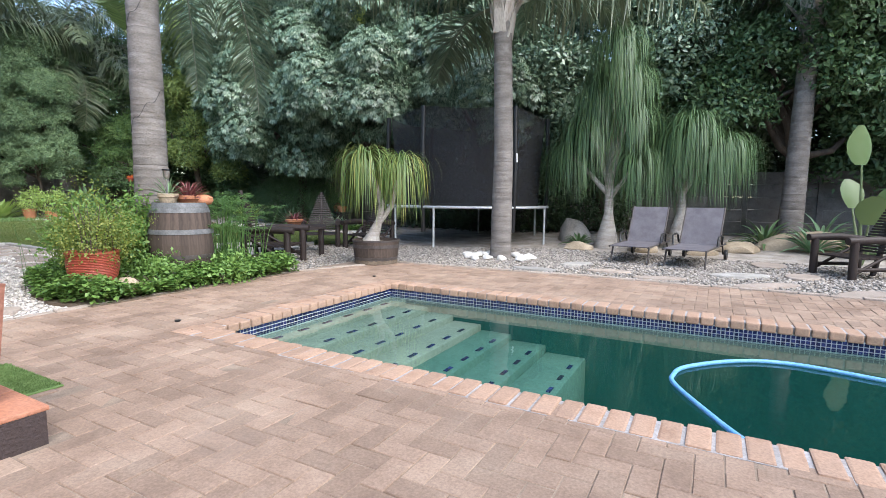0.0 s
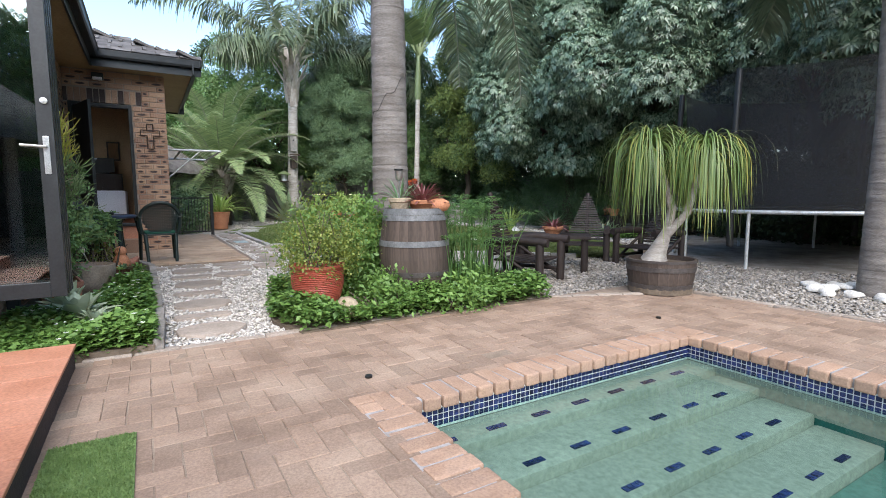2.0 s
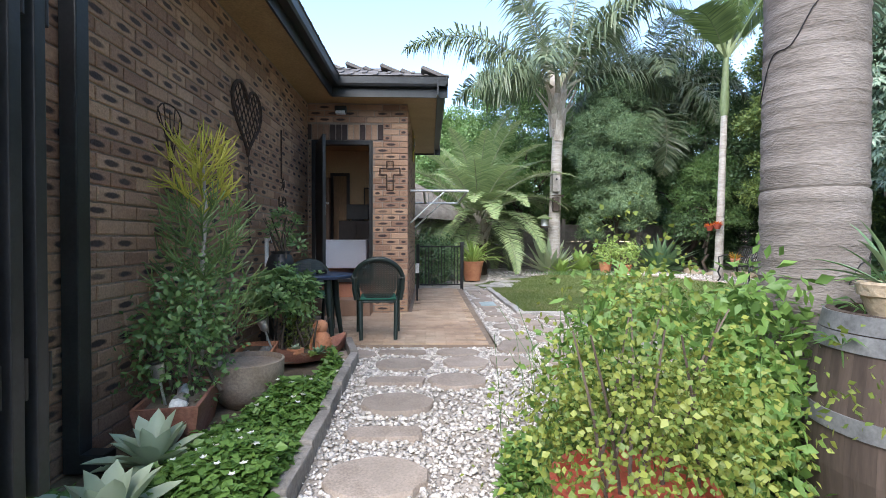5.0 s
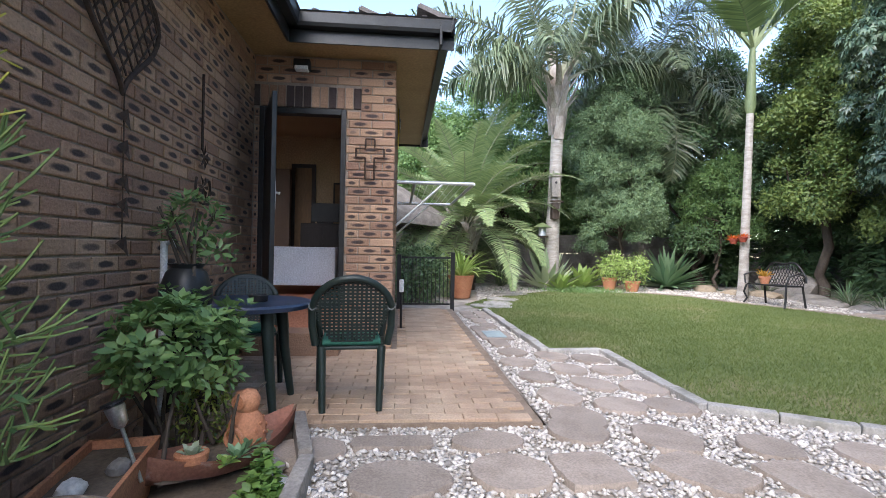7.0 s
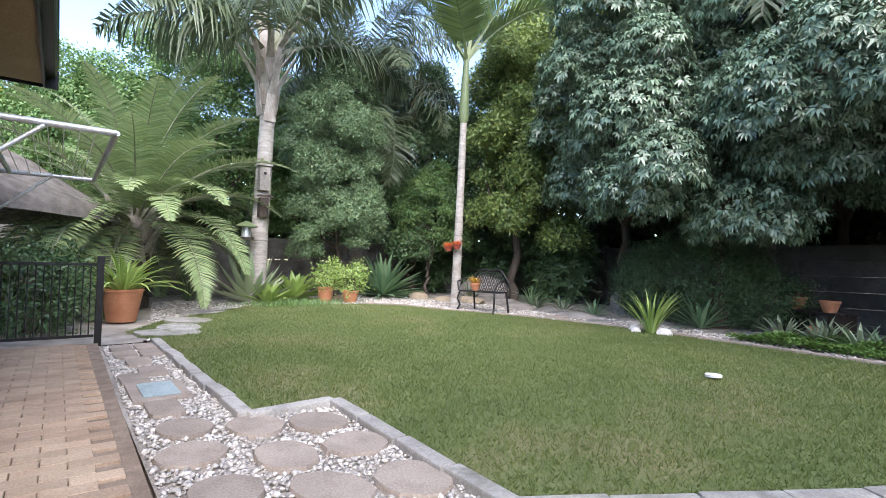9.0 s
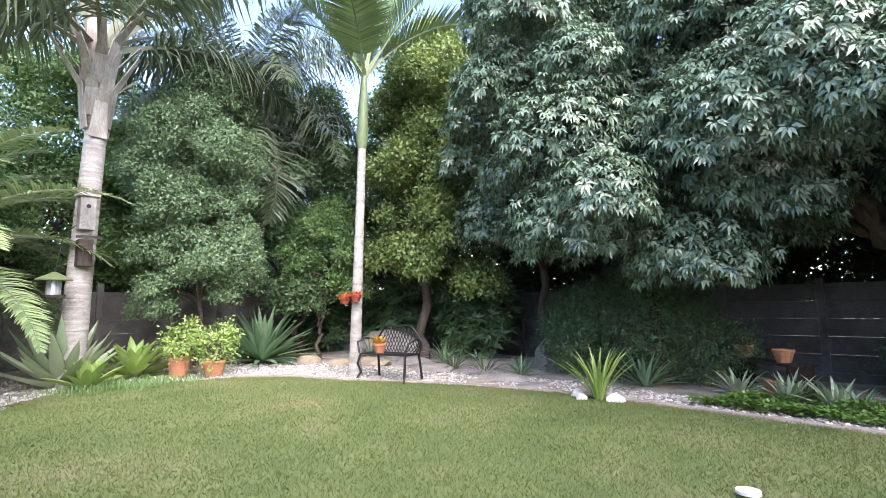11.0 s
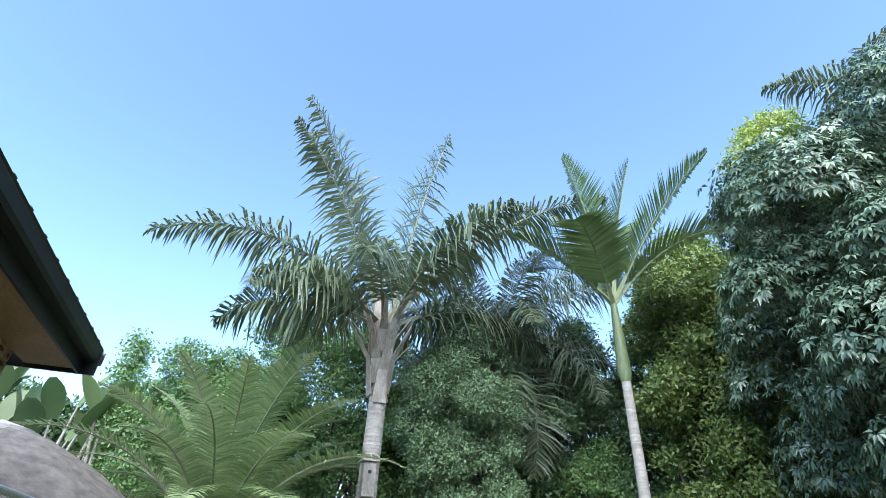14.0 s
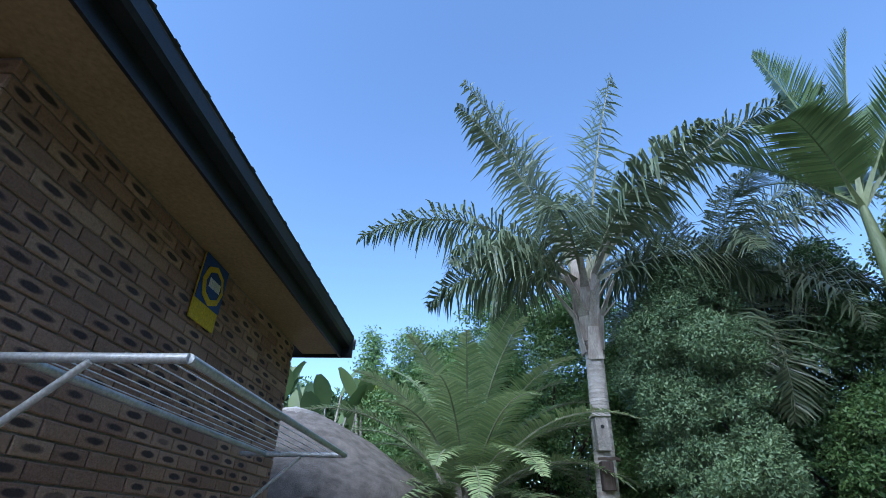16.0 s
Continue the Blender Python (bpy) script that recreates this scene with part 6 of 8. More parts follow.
# pencil plant with yellow tips
pen = thing("pencil_bush", "tall pencil bush with thin green stems and yellow tips", "shrub", at=at(-7.2, 0.58, ZB + 0.2))
g = np.random.default_rng(77)
low, high = Build(), Build()
part("stem", Build().tube([(0, 0, -0.2), (0.02, 0, 0.5), (0.0, 0.03, 1.1), (0.03, 0.02, 1.45)], [0.02, 0.016, 0.012, 0.006], 8), PALEBARK, pen, "", 60)
for k in range(75):
    z = 0.25 + 1.15 * k / 75
    a, ln = k * 2.4 + g.normal() * 0.3, (0.34 - 0.16 * (k / 75)) * (0.8 + 0.4 * g.random())
    p = np.array([0.015, 0.015, z])
    d = np.array([math.cos(a), math.sin(a), 0.25 + 0.6 * k / 75])
    q = p + unit(d) * ln
    tgt = high if k > 52 else low
    tgt.tube([p, (p + q) / 2 + [0, 0, 0.02], q], [0.006, 0.005, 0.004], 5)
    for j in range(9):
        e = unit(d * 0.5 + g.normal(size=3) * 0.5 + [0, 0, 0.45])
        o_ = p + (q - p) * (0.45 + 0.55 * g.random())
        l2 = 0.10 + 0.07 * g.random()
        tgt.tube([o_, o_ + e * l2 * 0.5, o_ + e * l2 + np.array([0, 0, 0.015])], [0.0045, 0.004, 0.003], 4)
part("green_growth", low, PENCIL, pen, "", 60)
part("yellow_growth", high, PENCILTIP, pen, "yellow upper twigs", 60)


def bush(label, x, y, z, blobs, density, L, w, material, seed, k=6, name="shrub", stemh=0.3, reach=0.06, whorl=0):
    t = thing(name, label, "shrub", at=at(x, y, z))
    part("stem", stems(Build(), 7, stemh, 0.012, seed, 0.15), BARK, t, "", 60)
    if whorl:
        P, Nn = blob_points(blobs, density, 0.3, -0.9, seed)
        me = mesh_of("crown", *rosettes(P, Nn, whorl, L, w, seed, 0.8, 0.05, -0.25))
    else:
        me = mesh_of("crown", *shrub_mesh(blobs, density, L, w, seed, k, reach))
    part("crown", me, material, t)
    return t


bush("dark green small-leaved bush in the clay trough", -6.95, 0.62, ZB + 0.2, [((0, -0.05, 0.22), (0.28, 0.2, 0.24)), ((-0.1, 0, 0.5), (0.22, 0.18, 0.25)), ((0.1, 0, 0.4), (0.2, 0.18, 0.2))], 300, 0.04, 0.024, MIDLEAF, 61, 5)
bush("glossy jade shrub with broad leaves in the bed", -8.42, 0.74, ZB + 0.02, [((0.02, 0, 0.60), (0.30, 0.24, 0.20)), ((-0.16, 0.05, 0.66), (0.20, 0.2, 0.16)), ((0.18, 0.0, 0.62), (0.2, 0.18, 0.17)), ((0.0, 0.14, 0.52), (0.24, 0.14, 0.14))], 170, 0.062, 0.034, MIDLEAF, 62, 6, stemh=0.5, whorl=7)
bush("light green feathery bush beside the clay pieces", -8.48, 0.86, ZB + 0.15, [((0, 0, 0.12), (0.14, 0.12, 0.12)), ((0.02, 0.03, 0.26), (0.10, 0.10, 0.1))], 500, 0.03, 0.012, SHRUBLEAF, 63, 5, stemh=0.25, reach=0.03)
bush("small-leaved frangipani in a dark urn by the wall", -8.95, 0.56, 0.98, [((-0.08, 0.0, 0.36), (0.15, 0.12, 0.10)), ((-0.16, 0.12, 0.14), (0.13, 0.12, 0.08)), ((0.05, 0, 0.26), (0.1, 0.1, 0.08))], 120, 0.075, 0.03, MIDLEAF, 64, 5, stemh=0.4, whorl=6)
urn = thing("urn", "dark charcoal glazed urn on a low stand", "urn", at=at(-8.95, 0.56, 0.60, 0, 0.85))
part("body", Build().lathe([(0.09, 0), (0.11, 0.02), (0.16, 0.2), (0.17, 0.35), (0.13, 0.47), (0.10, 0.5), (0.12, 0.53), (0.10, 0.53), (0.08, 0.49), (0.001, 0.48)], 26), CHARCOAL, urn, "", 60)
ps = thing("plant_stand", "low dark wooden stand under the urn", "stand", at=at(-8.95, 0.56, 0.05))
part("top", Build().box(-0.16, 0.16, -0.16, 0.16, 0.51, 0.55, 0.006), DARKWOOD, ps)
for x in (-0.13, 0.13):
    for y in (-0.13, 0.13):
        part("leg", Build().box(x - 0.02, x + 0.02, y - 0.02, y + 0.02, 0, 0.51), DARKWOOD, ps)
rod = thing("white_standpipe", "white plastic standpipe against the brick wall", "pipe", at=at(-9.02, 0.40, 0.1))
part("pipe", Build().tube([(0, 0, 0), (0, 0, 1.08)], 0.02, 10), WHITEPAINT, rod, "", 60)
part("tap", Build().tube([(0, 0, 1.05), (0.0, 0.05, 1.09), (0.03, 0.07, 1.04)], 0.013, 8), WHITEPAINT, rod, "", 60)

# ---- patio ----
ZP = 0.148


def plastic_chair(m):
    t = thing("plastic_chair", "dark green moulded plastic garden chair with pierced back", "chair", "patio chairs", m)
    part("seat", Build().box(-0.22, 0.22, -0.22, 0.22, 0.40, 0.425, 0.012), PLASTIC, t, "", 40)
    part("cushion", Build().box(-0.20, 0.20, -0.20, 0.20, 0.425, 0.465, 0.018), CUSHION, t, "green seat cushion", 60)
    for s in (-1, 1):
        part("leg", Build().tube([(s * 0.235, -0.24, 0), (s * 0.225, -0.21, 0.42)], [0.022, 0.03], 8), PLASTIC, t, "", 60)
        part("leg", Build().tube([(s * 0.185, 0.28, 0), (s * 0.20, 0.20, 0.42)], [0.022, 0.03], 8), PLASTIC, t, "", 60)
        part("armrest", Build().tube([(s * 0.225, -0.21, 0.40), (s * 0.265, -0.24, 0.62), (s * 0.275, -0.15, 0.655), (s * 0.275, 0.1, 0.66), (s * 0.26, 0.25, 0.70)], [0.024, 0.026, 0.03, 0.03, 0.03], 8), PLASTIC, t, "", 60)
    bk = Matrix.Translation((0, 0.22, 0.43)) @ Matrix.Rotation(radians(-12), 4, "X")
    arc = [(0.265 * math.cos(a), 0.05 * (1 - math.sin(a)) * -1, 0.22 + 0.25 * math.sin(a)) for a in np.linspace(0, math.pi, 17)]
    hoop_ = [(0.24, -0.02, 0.0), (0.262, -0.03, 0.12)] + arc + [(-0.262, -0.03, 0.12), (-0.24, -0.02, 0.0)]
    part("back_frame", Build().tube([bk @ Vector(p) for p in hoop_], 0.026, 8), PLASTIC, t, "", 60)
    lat = Build()
    for k in range(15):
        x = -0.21 + 0.03 * k
        h = 0.22 + 0.24 * math.sqrt(max(0, 1 - (x / 0.26) ** 2))
        lat.box(x - 0.008, x + 0.008, -0.036, -0.024, 0.02 + 1.6 * max(0, abs(x) - 0.13), h, 0, bk)
    for k in range(19):
        z = 0.02 + 0.024 * k
        w_ = min(0.13 + z * 0.6, 0.235) if z < 0.22 else 0.245 * math.sqrt(max(0.02, 1 - ((z - 0.22) / 0.25) ** 2))
        lat.box(-w_, w_, -0.035, -0.025, z - 0.007, z + 0.007, 0, bk)
    part("back_lattice", lat, PLASTIC, t, "pierced lattice panel")
    return t


pc = plastic_chair(at(-9.29, 1.49, ZP, -84, 0.93))
copy_thing(pc, at(-9.85, 0.66, ZP, 112, 0.93))
tb = thing("plastic_table", "round dark blue-green plastic garden table", "table", at=at(-9.18, 0.83, ZP, 0, 0.95))
part("tabletop", Build().lathe([(0.40, 0.655), (0.42, 0.66), (0.43, 0.685), (0.42, 0.70), (0.05, 0.70), (0.03, 0.695), (0.001, 0.695)], 40), BLUETOP, tb, "", 40)
for a in (45, 135, 225, 315):
    c, s_ = math.cos(radians(a)), math.sin(radians(a))
    part("leg", Build().tube([(0.36 * c, 0.36 * s_, 0), (0.30 * c, 0.30 * s_, 0.35), (0.27 * c, 0.27 * s_, 0.66)], [0.025, 0.035, 0.045], 8), PLASTIC, tb, "", 60)
single("ashtray", Build().lathe([(0.045, 0), (0.055, 0.005), (0.06, 0.04), (0.05, 0.042), (0.045, 0.012), (0.001, 0.01)], 20), BLACK, "small dark ashtray on the garden table", "ashtray", smooth=40, at=at(-9.14, 0.92, ZP + 0.665))

# door: frame, open leaf, step, lintel soldier course
door = thing("door_1", "dark painted timber door standing open against the wall", "door", kind="structure")
for y0, y1 in ((0.385, 0.435), (1.185, 1.235)):
    part("frame_post", Build().box(XD - 0.1, XD + 0.015, y0, y1, 0.60, 2.56, 0.004), BLACK, door)
part("frame_head", Build().box(XD - 0.1, XD + 0.015, 0.435, 1.185, 2.50, 2.56, 0.004), BLACK, door)
part("threshold", Build().box(XD - 0.1, XD + 0.05, 0.40, 1.22, 0.57, 0.62, 0.006), CHARCOAL, door)
lf = Matrix.Translation((XD + 0.01, 0.46, 0.63)) @ Matrix.Rotation(radians(19), 4, "Z")
leaf = part("door_leaf", Build().box(0, 0.78, -0.02, 0.02, 0, 1.86, 0.004, lf), BLACK, door)
for z0, z1 in ((0.12, 0.8), (0.95, 1.74)):
    for x0, x1 in ((0.10, 0.36), (0.42, 0.68)):
        part("door_panel", Build().box(x0, x1, 0.02, 0.03, z0, z1, 0.006, lf), BLACK, leaf)
hd = part("handle", Build().box(0.70, 0.735, 0.02, 0.028, 0.85, 1.1, 0.003, lf), STEEL, leaf, "steel lever handle")
part("lever", Build().tube([lf @ Vector(p) for p in ((0.717, 0.03, 1.0), (0.717, 0.06, 1.0), (0.61, 0.065, 1.0))], 0.009, 8), STEEL, door, "", 60)
part("doorstep", Build().box(XD - 0.01, XD + 0.34, 0.36, 1.24, 0.1, 0.36, 0.01), FACE, door)

lamp = thing("wall_lamp", "small dark bulkhead lamp on the brick wall", "lamp", at=at(XD + 0.005, 0.80, 2.92))
part("housing", Build().box(0, 0.10, -0.08, 0.08, 0.0, 0.10, 0.012), BLACK, lamp)
part("lens", Build().box(0.02, 0.11, -0.065, 0.065, -0.012, 0.03, 0.008), WHITEPAINT, lamp)

cross = thing("wall_cross", "wire outline cross hung on the brick pier", "ornament", at=at(XD + 0.02, 1.48, 1.86))
o = [(-0.045, 0), (0.045, 0), (0.045, 0.22), (0.14, 0.22), (0.14, 0.31), (0.045, 0.31), (0.045, 0.41), (-0.045, 0.41), (-0.045, 0.31), (-0.14, 0.31), (-0.14, 0.22), (-0.045, 0.22)]
for p, q in zip(o, o[1:] + o[:1]):
    part("wire", Build().tube([(0.005, p[0], p[1]), (0.005, q[0], q[1])], 0.009, 6), RUST, cross, "", 60)

# ornaments on the long wall
def heart(t):
    return 0.36 * math.sin(t) ** 3, 0.30 * (0.8125 * math.cos(t) - 0.3125 * math.cos(2 * t) - 0.125 * math.cos(3 * t) - 0.0625 * math.cos(4 * t))


ht = thing("heart_trellis", "heart-shaped woven twig trellis on the brick wall", "ornament", at=at(-8.62, YA + 0.02, 2.30))
hp_ = [heart(t) for t in np.linspace(0, 2 * math.pi, 41)]
part("rim", Build().tube([(x, 0.012, z * 1.15) for x, z in hp_], 0.014, 6), RUST, ht, "", 60)
lat = Build()
poly_h = [(x, z * 1.15) for x, z in hp_[:-1]]
for sgn in (1, -1):
    for k in range(-9, 10):
        c = k * 0.065
        run = [(u + c * 0.5, sgn * u * 1.3 - 0.1) for u in np.linspace(-0.5, 0.5, 60)]
        run = [(x + c, z) for x, z in run]
        ok = [p for p in run if bool(inside(poly_h, np.array([p[0]]), np.array([p[1]]))[0])]
        if len(ok) > 3:
            lat.tube([(ok[0][0], 0.012, ok[0][1]), (ok[-1][0], 0.012 + 0.004 * sgn, ok[-1][1])], 0.006, 5)
part("lattice", lat, RUST, ht, "", 60)
ch = thing("bird_chime", "rusty string of metal birds on the wall", "ornament", at=at(-8.64, YA + 0.02, 1.95))
part("string", Build().tube([(0, 0.01, 0), (0, 0.012, -0.8)], 0.004, 5), RUST, ch)
for z in (-0.12, -0.28, -0.46, -0.58, -0.78):
    part("bird", Build().add([(-0.05, 0.01, z), (0, 0.03, z + 0.03), (0.06, 0.012, z - 0.01), (0, 0.02, z - 0.045), (-0.02, 0.035, z - 0.08)], [(0, 3, 1), (1, 3, 2), (0, 4, 3)]), RUST, ch)
fl = thing("flower_ornament", "rusty metal flower on a chain on the wall", "ornament", at=at(-9.66, YA + 0.02, 2.4))
part("chain", Build().tube([(0, 0.01, 0), (0, 0.01, -0.55)], 0.01, 5), RUST, fl)
for zc, n in ((-0.6, 7), (-0.82, 6)):
    for k in range(n):
        a = k * 2 * math.pi / n
        part("petal", Build().add([(0, 0.02, zc), (0.05 * math.cos(a - 0.3), 0.035, zc + 0.05 * math.sin(a - 0.3)), (0.10 * math.cos(a), 0.02, zc + 0.10 * math.sin(a)), (0.05 * math.cos(a + 0.3), 0.03, zc + 0.05 * math.sin(a + 0.3))], [(0, 1, 2, 3)]), RUST, fl)
part("hoop", Build().tube([(0.13 * math.cos(a), 0.02, -0.82 + 0.12 * math.sin(a)) for a in np.linspace(2.6, 6.8, 15)], 0.009, 6), RUST, fl, "", 60)
wl = thing("wire_lattice", "thin rusty wire ornament on the brick wall", "ornament", at=at(-7.25, YA + 0.02, 1.56))
for k in range(5):
    part("wire", Build().tube([(-0.14 + 0.07 * k, 0.01, 0.46), (0.0, 0.015, 0.0)] if k % 2 else [(-0.14 + 0.07 * k, 0.01, 0.42), (0.02 * (k - 2), 0.02, 0.2), (0.0, 0.015, 0.02)], 0.004, 5), RUST, wl, "", 60)
part("wire", Build().tube([(0.15 * math.cos(a), 0.012, 0.38 + 0.09 * math.sin(a)) for a in np.linspace(0, 6.283, 17)], 0.005, 5), RUST, wl, "", 60)

dp = thing("downpipe", "dark square rainwater downpipe on the wall", "downpipe", at=at(-6.35, YA + 0.05, 0.0))
part("pipe", Build().box(-0.045, 0.045, -0.03, 0.05, 0.15, 3.0, 0.008), CHARCOAL, dp)
part("shoe", Build().box(-0.045, 0.045, -0.03, 0.16, 0.08, 0.17, 0.008), CHARCOAL, dp)
part("offset", Build().tube([(0, 0.01, 2.95), (0, 0.2, 3.12), (0, 0.44, 3.18)], 0.045, 8), CHARCOAL, dp)

# washing line frame on the side wall
cl = thing("washing_line", "fold-down galvanised washing line frame on the side wall", "washing line", at=at(0, 0, 0))
for p, q in (((-11.38, 1.95, 1.9), (-13.85, 1.95, 1.9)), ((-11.38, 2.6, 1.9), (-13.85, 2.6, 1.9)), ((-11.38, YS + 0.02, 1.9), (-11.38, 2.6, 1.9)), ((-13.85, YS + 0.02, 1.9), (-13.85, 2.6, 1.9))):
    part("frame_tube", Build().tube([p, q], 0.02, 8), GALV, cl, "", 60)
for x in (-11.36, -13.83):
    part("strut", Build().tube([(x, YS + 0.02, 1.42), (x, 2.25, 1.88)], 0.014, 8), GALV, cl, "", 60)
for k in range(7):
    y = 2.02 + 0.08 * k
    part("line", Build().tube([(-11.38, y, 1.905), (-13.85, y, 1.905)], 0.003, 5), WHITEPAINT, cl)

# alarm sign: plain shapes in blue and yellow
sg = thing("alarm_sign", "yellow and blue alarm company sign under the eave", "sign", at=at(-12.8, YS + 0.012, 2.82))
YEL = surface("sign_yellow", [(0.60, 0.42, 0.02), (0.68, 0.48, 0.03)], 6, 60, 0.5, 0.02)
BLU = surface("sign_blue", [(0.02, 0.06, 0.22), (0.03, 0.08, 0.28)], 6, 60, 0.5, 0.02)
part("board", Build().box(-0.17, 0.17, 0.0, 0.012, -0.24, 0.24, 0.003), YEL, sg, "yellow lower board")
part("panel", Build().box(-0.17, 0.17, 0.013, 0.018, -0.10, 0.24), BLU, sg, "blue upper panel")
for r_, z0, mt in ((0.15, 0.02, YEL), (0.105, 0.026, BLU)):
    part("octagon", Build().lathe([(r_, 0), (r_, 0.005)], 8, Matrix.Translation((0, z0, 0.05)) @ Matrix.Rotation(radians(-90), 4, "X")), mt, sg)
for x, w_ in ((-0.06, 0.016), (-0.02, 0.016), (0.02, 0.016), (0.06, 0.016)):
    part("letter_bar", Build().box(x - w_, x + w_, 0.032, 0.036, 0.02, 0.085), WHITEPAINT, sg)

mtr = thing("meter_box", "small white box on a post by the wall", "meter box", at=at(-12.4, YS + 0.10, 0.13))
part("post", Build().tube([(0, 0, 0), (0, 0, 0.5)], 0.016, 8), BLACK, mtr, "", 60)
part("box", Build().box(-0.04, 0.04, -0.03, 0.03, 0.48, 0.64, 0.008), WHITEPAINT, mtr)

# garden gate
gt = thing("garden_gate", "low black steel bar gate across the paved path", "gate", at=at(-14.68, 0, 0.13))
for y in (1.79, 2.74):
    part("post", Build().box(-0.035, 0.035, y - 0.035, y + 0.035, -0.1, 1.0 if y > 2 else 0.95, 0.006), BLACK, gt)
for z in (0.08, 0.90):
    part("rail", Build().box(-0.012, 0.012, 1.83, 2.70, z - 0.015, z + 0.015), BLACK, gt)
for k in range(12):
    y = 1.88 + 0.07 * k
    part("bar", Build().tube([(0, y, 0.08), (0, y, 0.90)], 0.007, 6), BLACK, gt, "", 60)

# room behind the door: covered table
rt = thing("dining_table", "table under a white cloth inside the house", "table", at=at(-12.3, 0.75, 0.60))
part("tablecloth", Build().box(-0.5, 0.5, -0.9, 0.30, 0.12, 0.57, 0.02), CLOTH, rt)
for x in (-0.42, 0.42):
    for y in (-0.8, 0.2):
        part("leg", Build().box(x - 0.03, x + 0.03, y - 0.03, y + 0.03, 0, 0.3), DARKWOOD, rt)
pic = thing("wall_picture", "small dark framed picture on the room wall", "picture", at=at(-14.3, 0.80, 2.05))
part("picture_frame", Build().box(0, 0.03, -0.12, 0.12, -0.2, 0.2, 0.004), DARKWOOD, pic)
part("picture_sheet", Build().box(0.03, 0.034, -0.09, 0.09, -0.17, 0.17), BROWNDOOR, pic)
set_ = thing("television", "black flat television standing on the cupboard", "television", at=at(-14.05, 0.59, 1.555))
part("foot", Build().box(-0.06, 0.06, -0.12, 0.12, 0, 0.03, 0.005), BLACK, set_)
part("screen", Build().box(-0.02, 0.02, -0.22, 0.22, 0.03, 0.33, 0.006), BLACK, set_)
tv = thing("cupboard", "dark wooden cupboard against the room wall", "cupboard", at=at(-14.05, 0.59, 0.60))
part("body", Build().box(-0.2, 0.2, -0.35, 0.35, 0, 0.95, 0.01), DARKWOOD, tv)
part("door_panel", Build().box(0.2, 0.215, -0.32, -0.01, 0.05, 0.9, 0.004), DARKWOOD, tv)
part("door_panel", Build().box(0.2, 0.215, 0.01, 0.32, 0.05, 0.9, 0.004), DARKWOOD, tv)


# ---- thatched shelter behind the gate ----
lapa = thing("thatched_shelter", "round thatched garden shelter on rough timber posts", "shelter", at=at(-18.2, 0.6, 0.15))
v, n = [], 40
prof = [(2.55, 1.55), (2.5, 1.75), (2.0, 2.05), (1.3, 2.5), (0.6, 2.85), (0.25, 2.95), (0.001, 3.0)]
inner = [(0.001, 2.75), (1.2, 2.3), (2.4, 1.6), (2.55, 1.55)]
b = Build()
g = np.random.default_rng(5)
ring = prof[::-1] + [(2.4, 1.58), (1.2, 2.25), (0.001, 2.7)]
for r_, z in ring:
    for i in range(n):
        a = 2 * math.pi * i / n
        k = 1 + (g.normal() * 0.012 if r_ > 0.1 else 0)
        v.append((r_ * k * math.cos(a), r_ * k * math.sin(a), z + g.normal() * 0.015))
b.add(v, [(j * n + (i + 1) % n, j * n + i, (j + 1) * n + i, (j + 1) * n + (i + 1) % n) for j in range(len(ring) - 1) for i in range(n)])
part("thatch_roof", b, THATCH, lapa, "grey weathered thatch", 60)
part("cap", Build().lathe([(0.42, 2.82), (0.40, 2.95), (0.001, 3.06)], 24), surface("cement_cap", [(0.35, 0.33, 0.31), (0.45, 0.43, 0.40)], 6, 60, 0.9, 0.3), lapa, "", 40)
for k in range(6):
    a = radians(10 + 60 * k)
    part("post", Build().tube([(2.0 * math.cos(a), 2.0 * math.sin(a), -0.2), (2.0 * math.cos(a), 2.0 * math.sin(a), 1.9)], 0.08, 10), PALEBARK, lapa, "", 60)
    part("brace", Build().tube([(2.0 * math.cos(a), 2.0 * math.sin(a), 1.1), (2.35 * math.cos(a + 0.12), 2.35 * math.sin(a + 0.12), 1.65)], 0.05, 8), PALEBARK, lapa, "", 60)
bush("dark leafy bush behind the garden gate", -15.9, 2.1, 0.12, [((0, 0, 0.5), (0.55, 0.55, 0.5)), ((-0.3, -0.2, 0.8), (0.4, 0.4, 0.35)), ((-0.6, 0.2, 0.7), (0.4, 0.4, 0.4))], 160, 0.07, 0.035, DARKLEAF, 81, 6)
bush("leafy bush with small yellow flowers behind the gate", -16.4, 1.2, 0.12, [((0, 0, 0.4), (0.4, 0.5, 0.4)), ((0.1, 0.3, 0.6), (0.3, 0.3, 0.25))], 150, 0.06, 0.03, SHRUBLEAF, 82, 6)

# potted sword plant beside the gate
flower_pot("large terracotta pot beside the gate", at(-16.75, 3.15, 0.13), 0.20, 0.28, 0.5)
plant("sword_plant", "yellow-green sword-leaved plant in the large pot", "plant", at(-16.75, 3.15, 0.58), blade_fan(60, 0.95, 0.05, 83, 70, 5, 0.9, base=0.08), LIMELEAF)

# aloes and agaves before the wall
def sword(label, x, y, z, n, L, w, material, seed, spread=80, curve=0.25, **kw):
    return plant("agave", label, "agave", at(x, y, z), blade_fan(n, L, w, seed, spread, 5, curve, base=0.05, fold=0.35, segs=6, **kw), material)


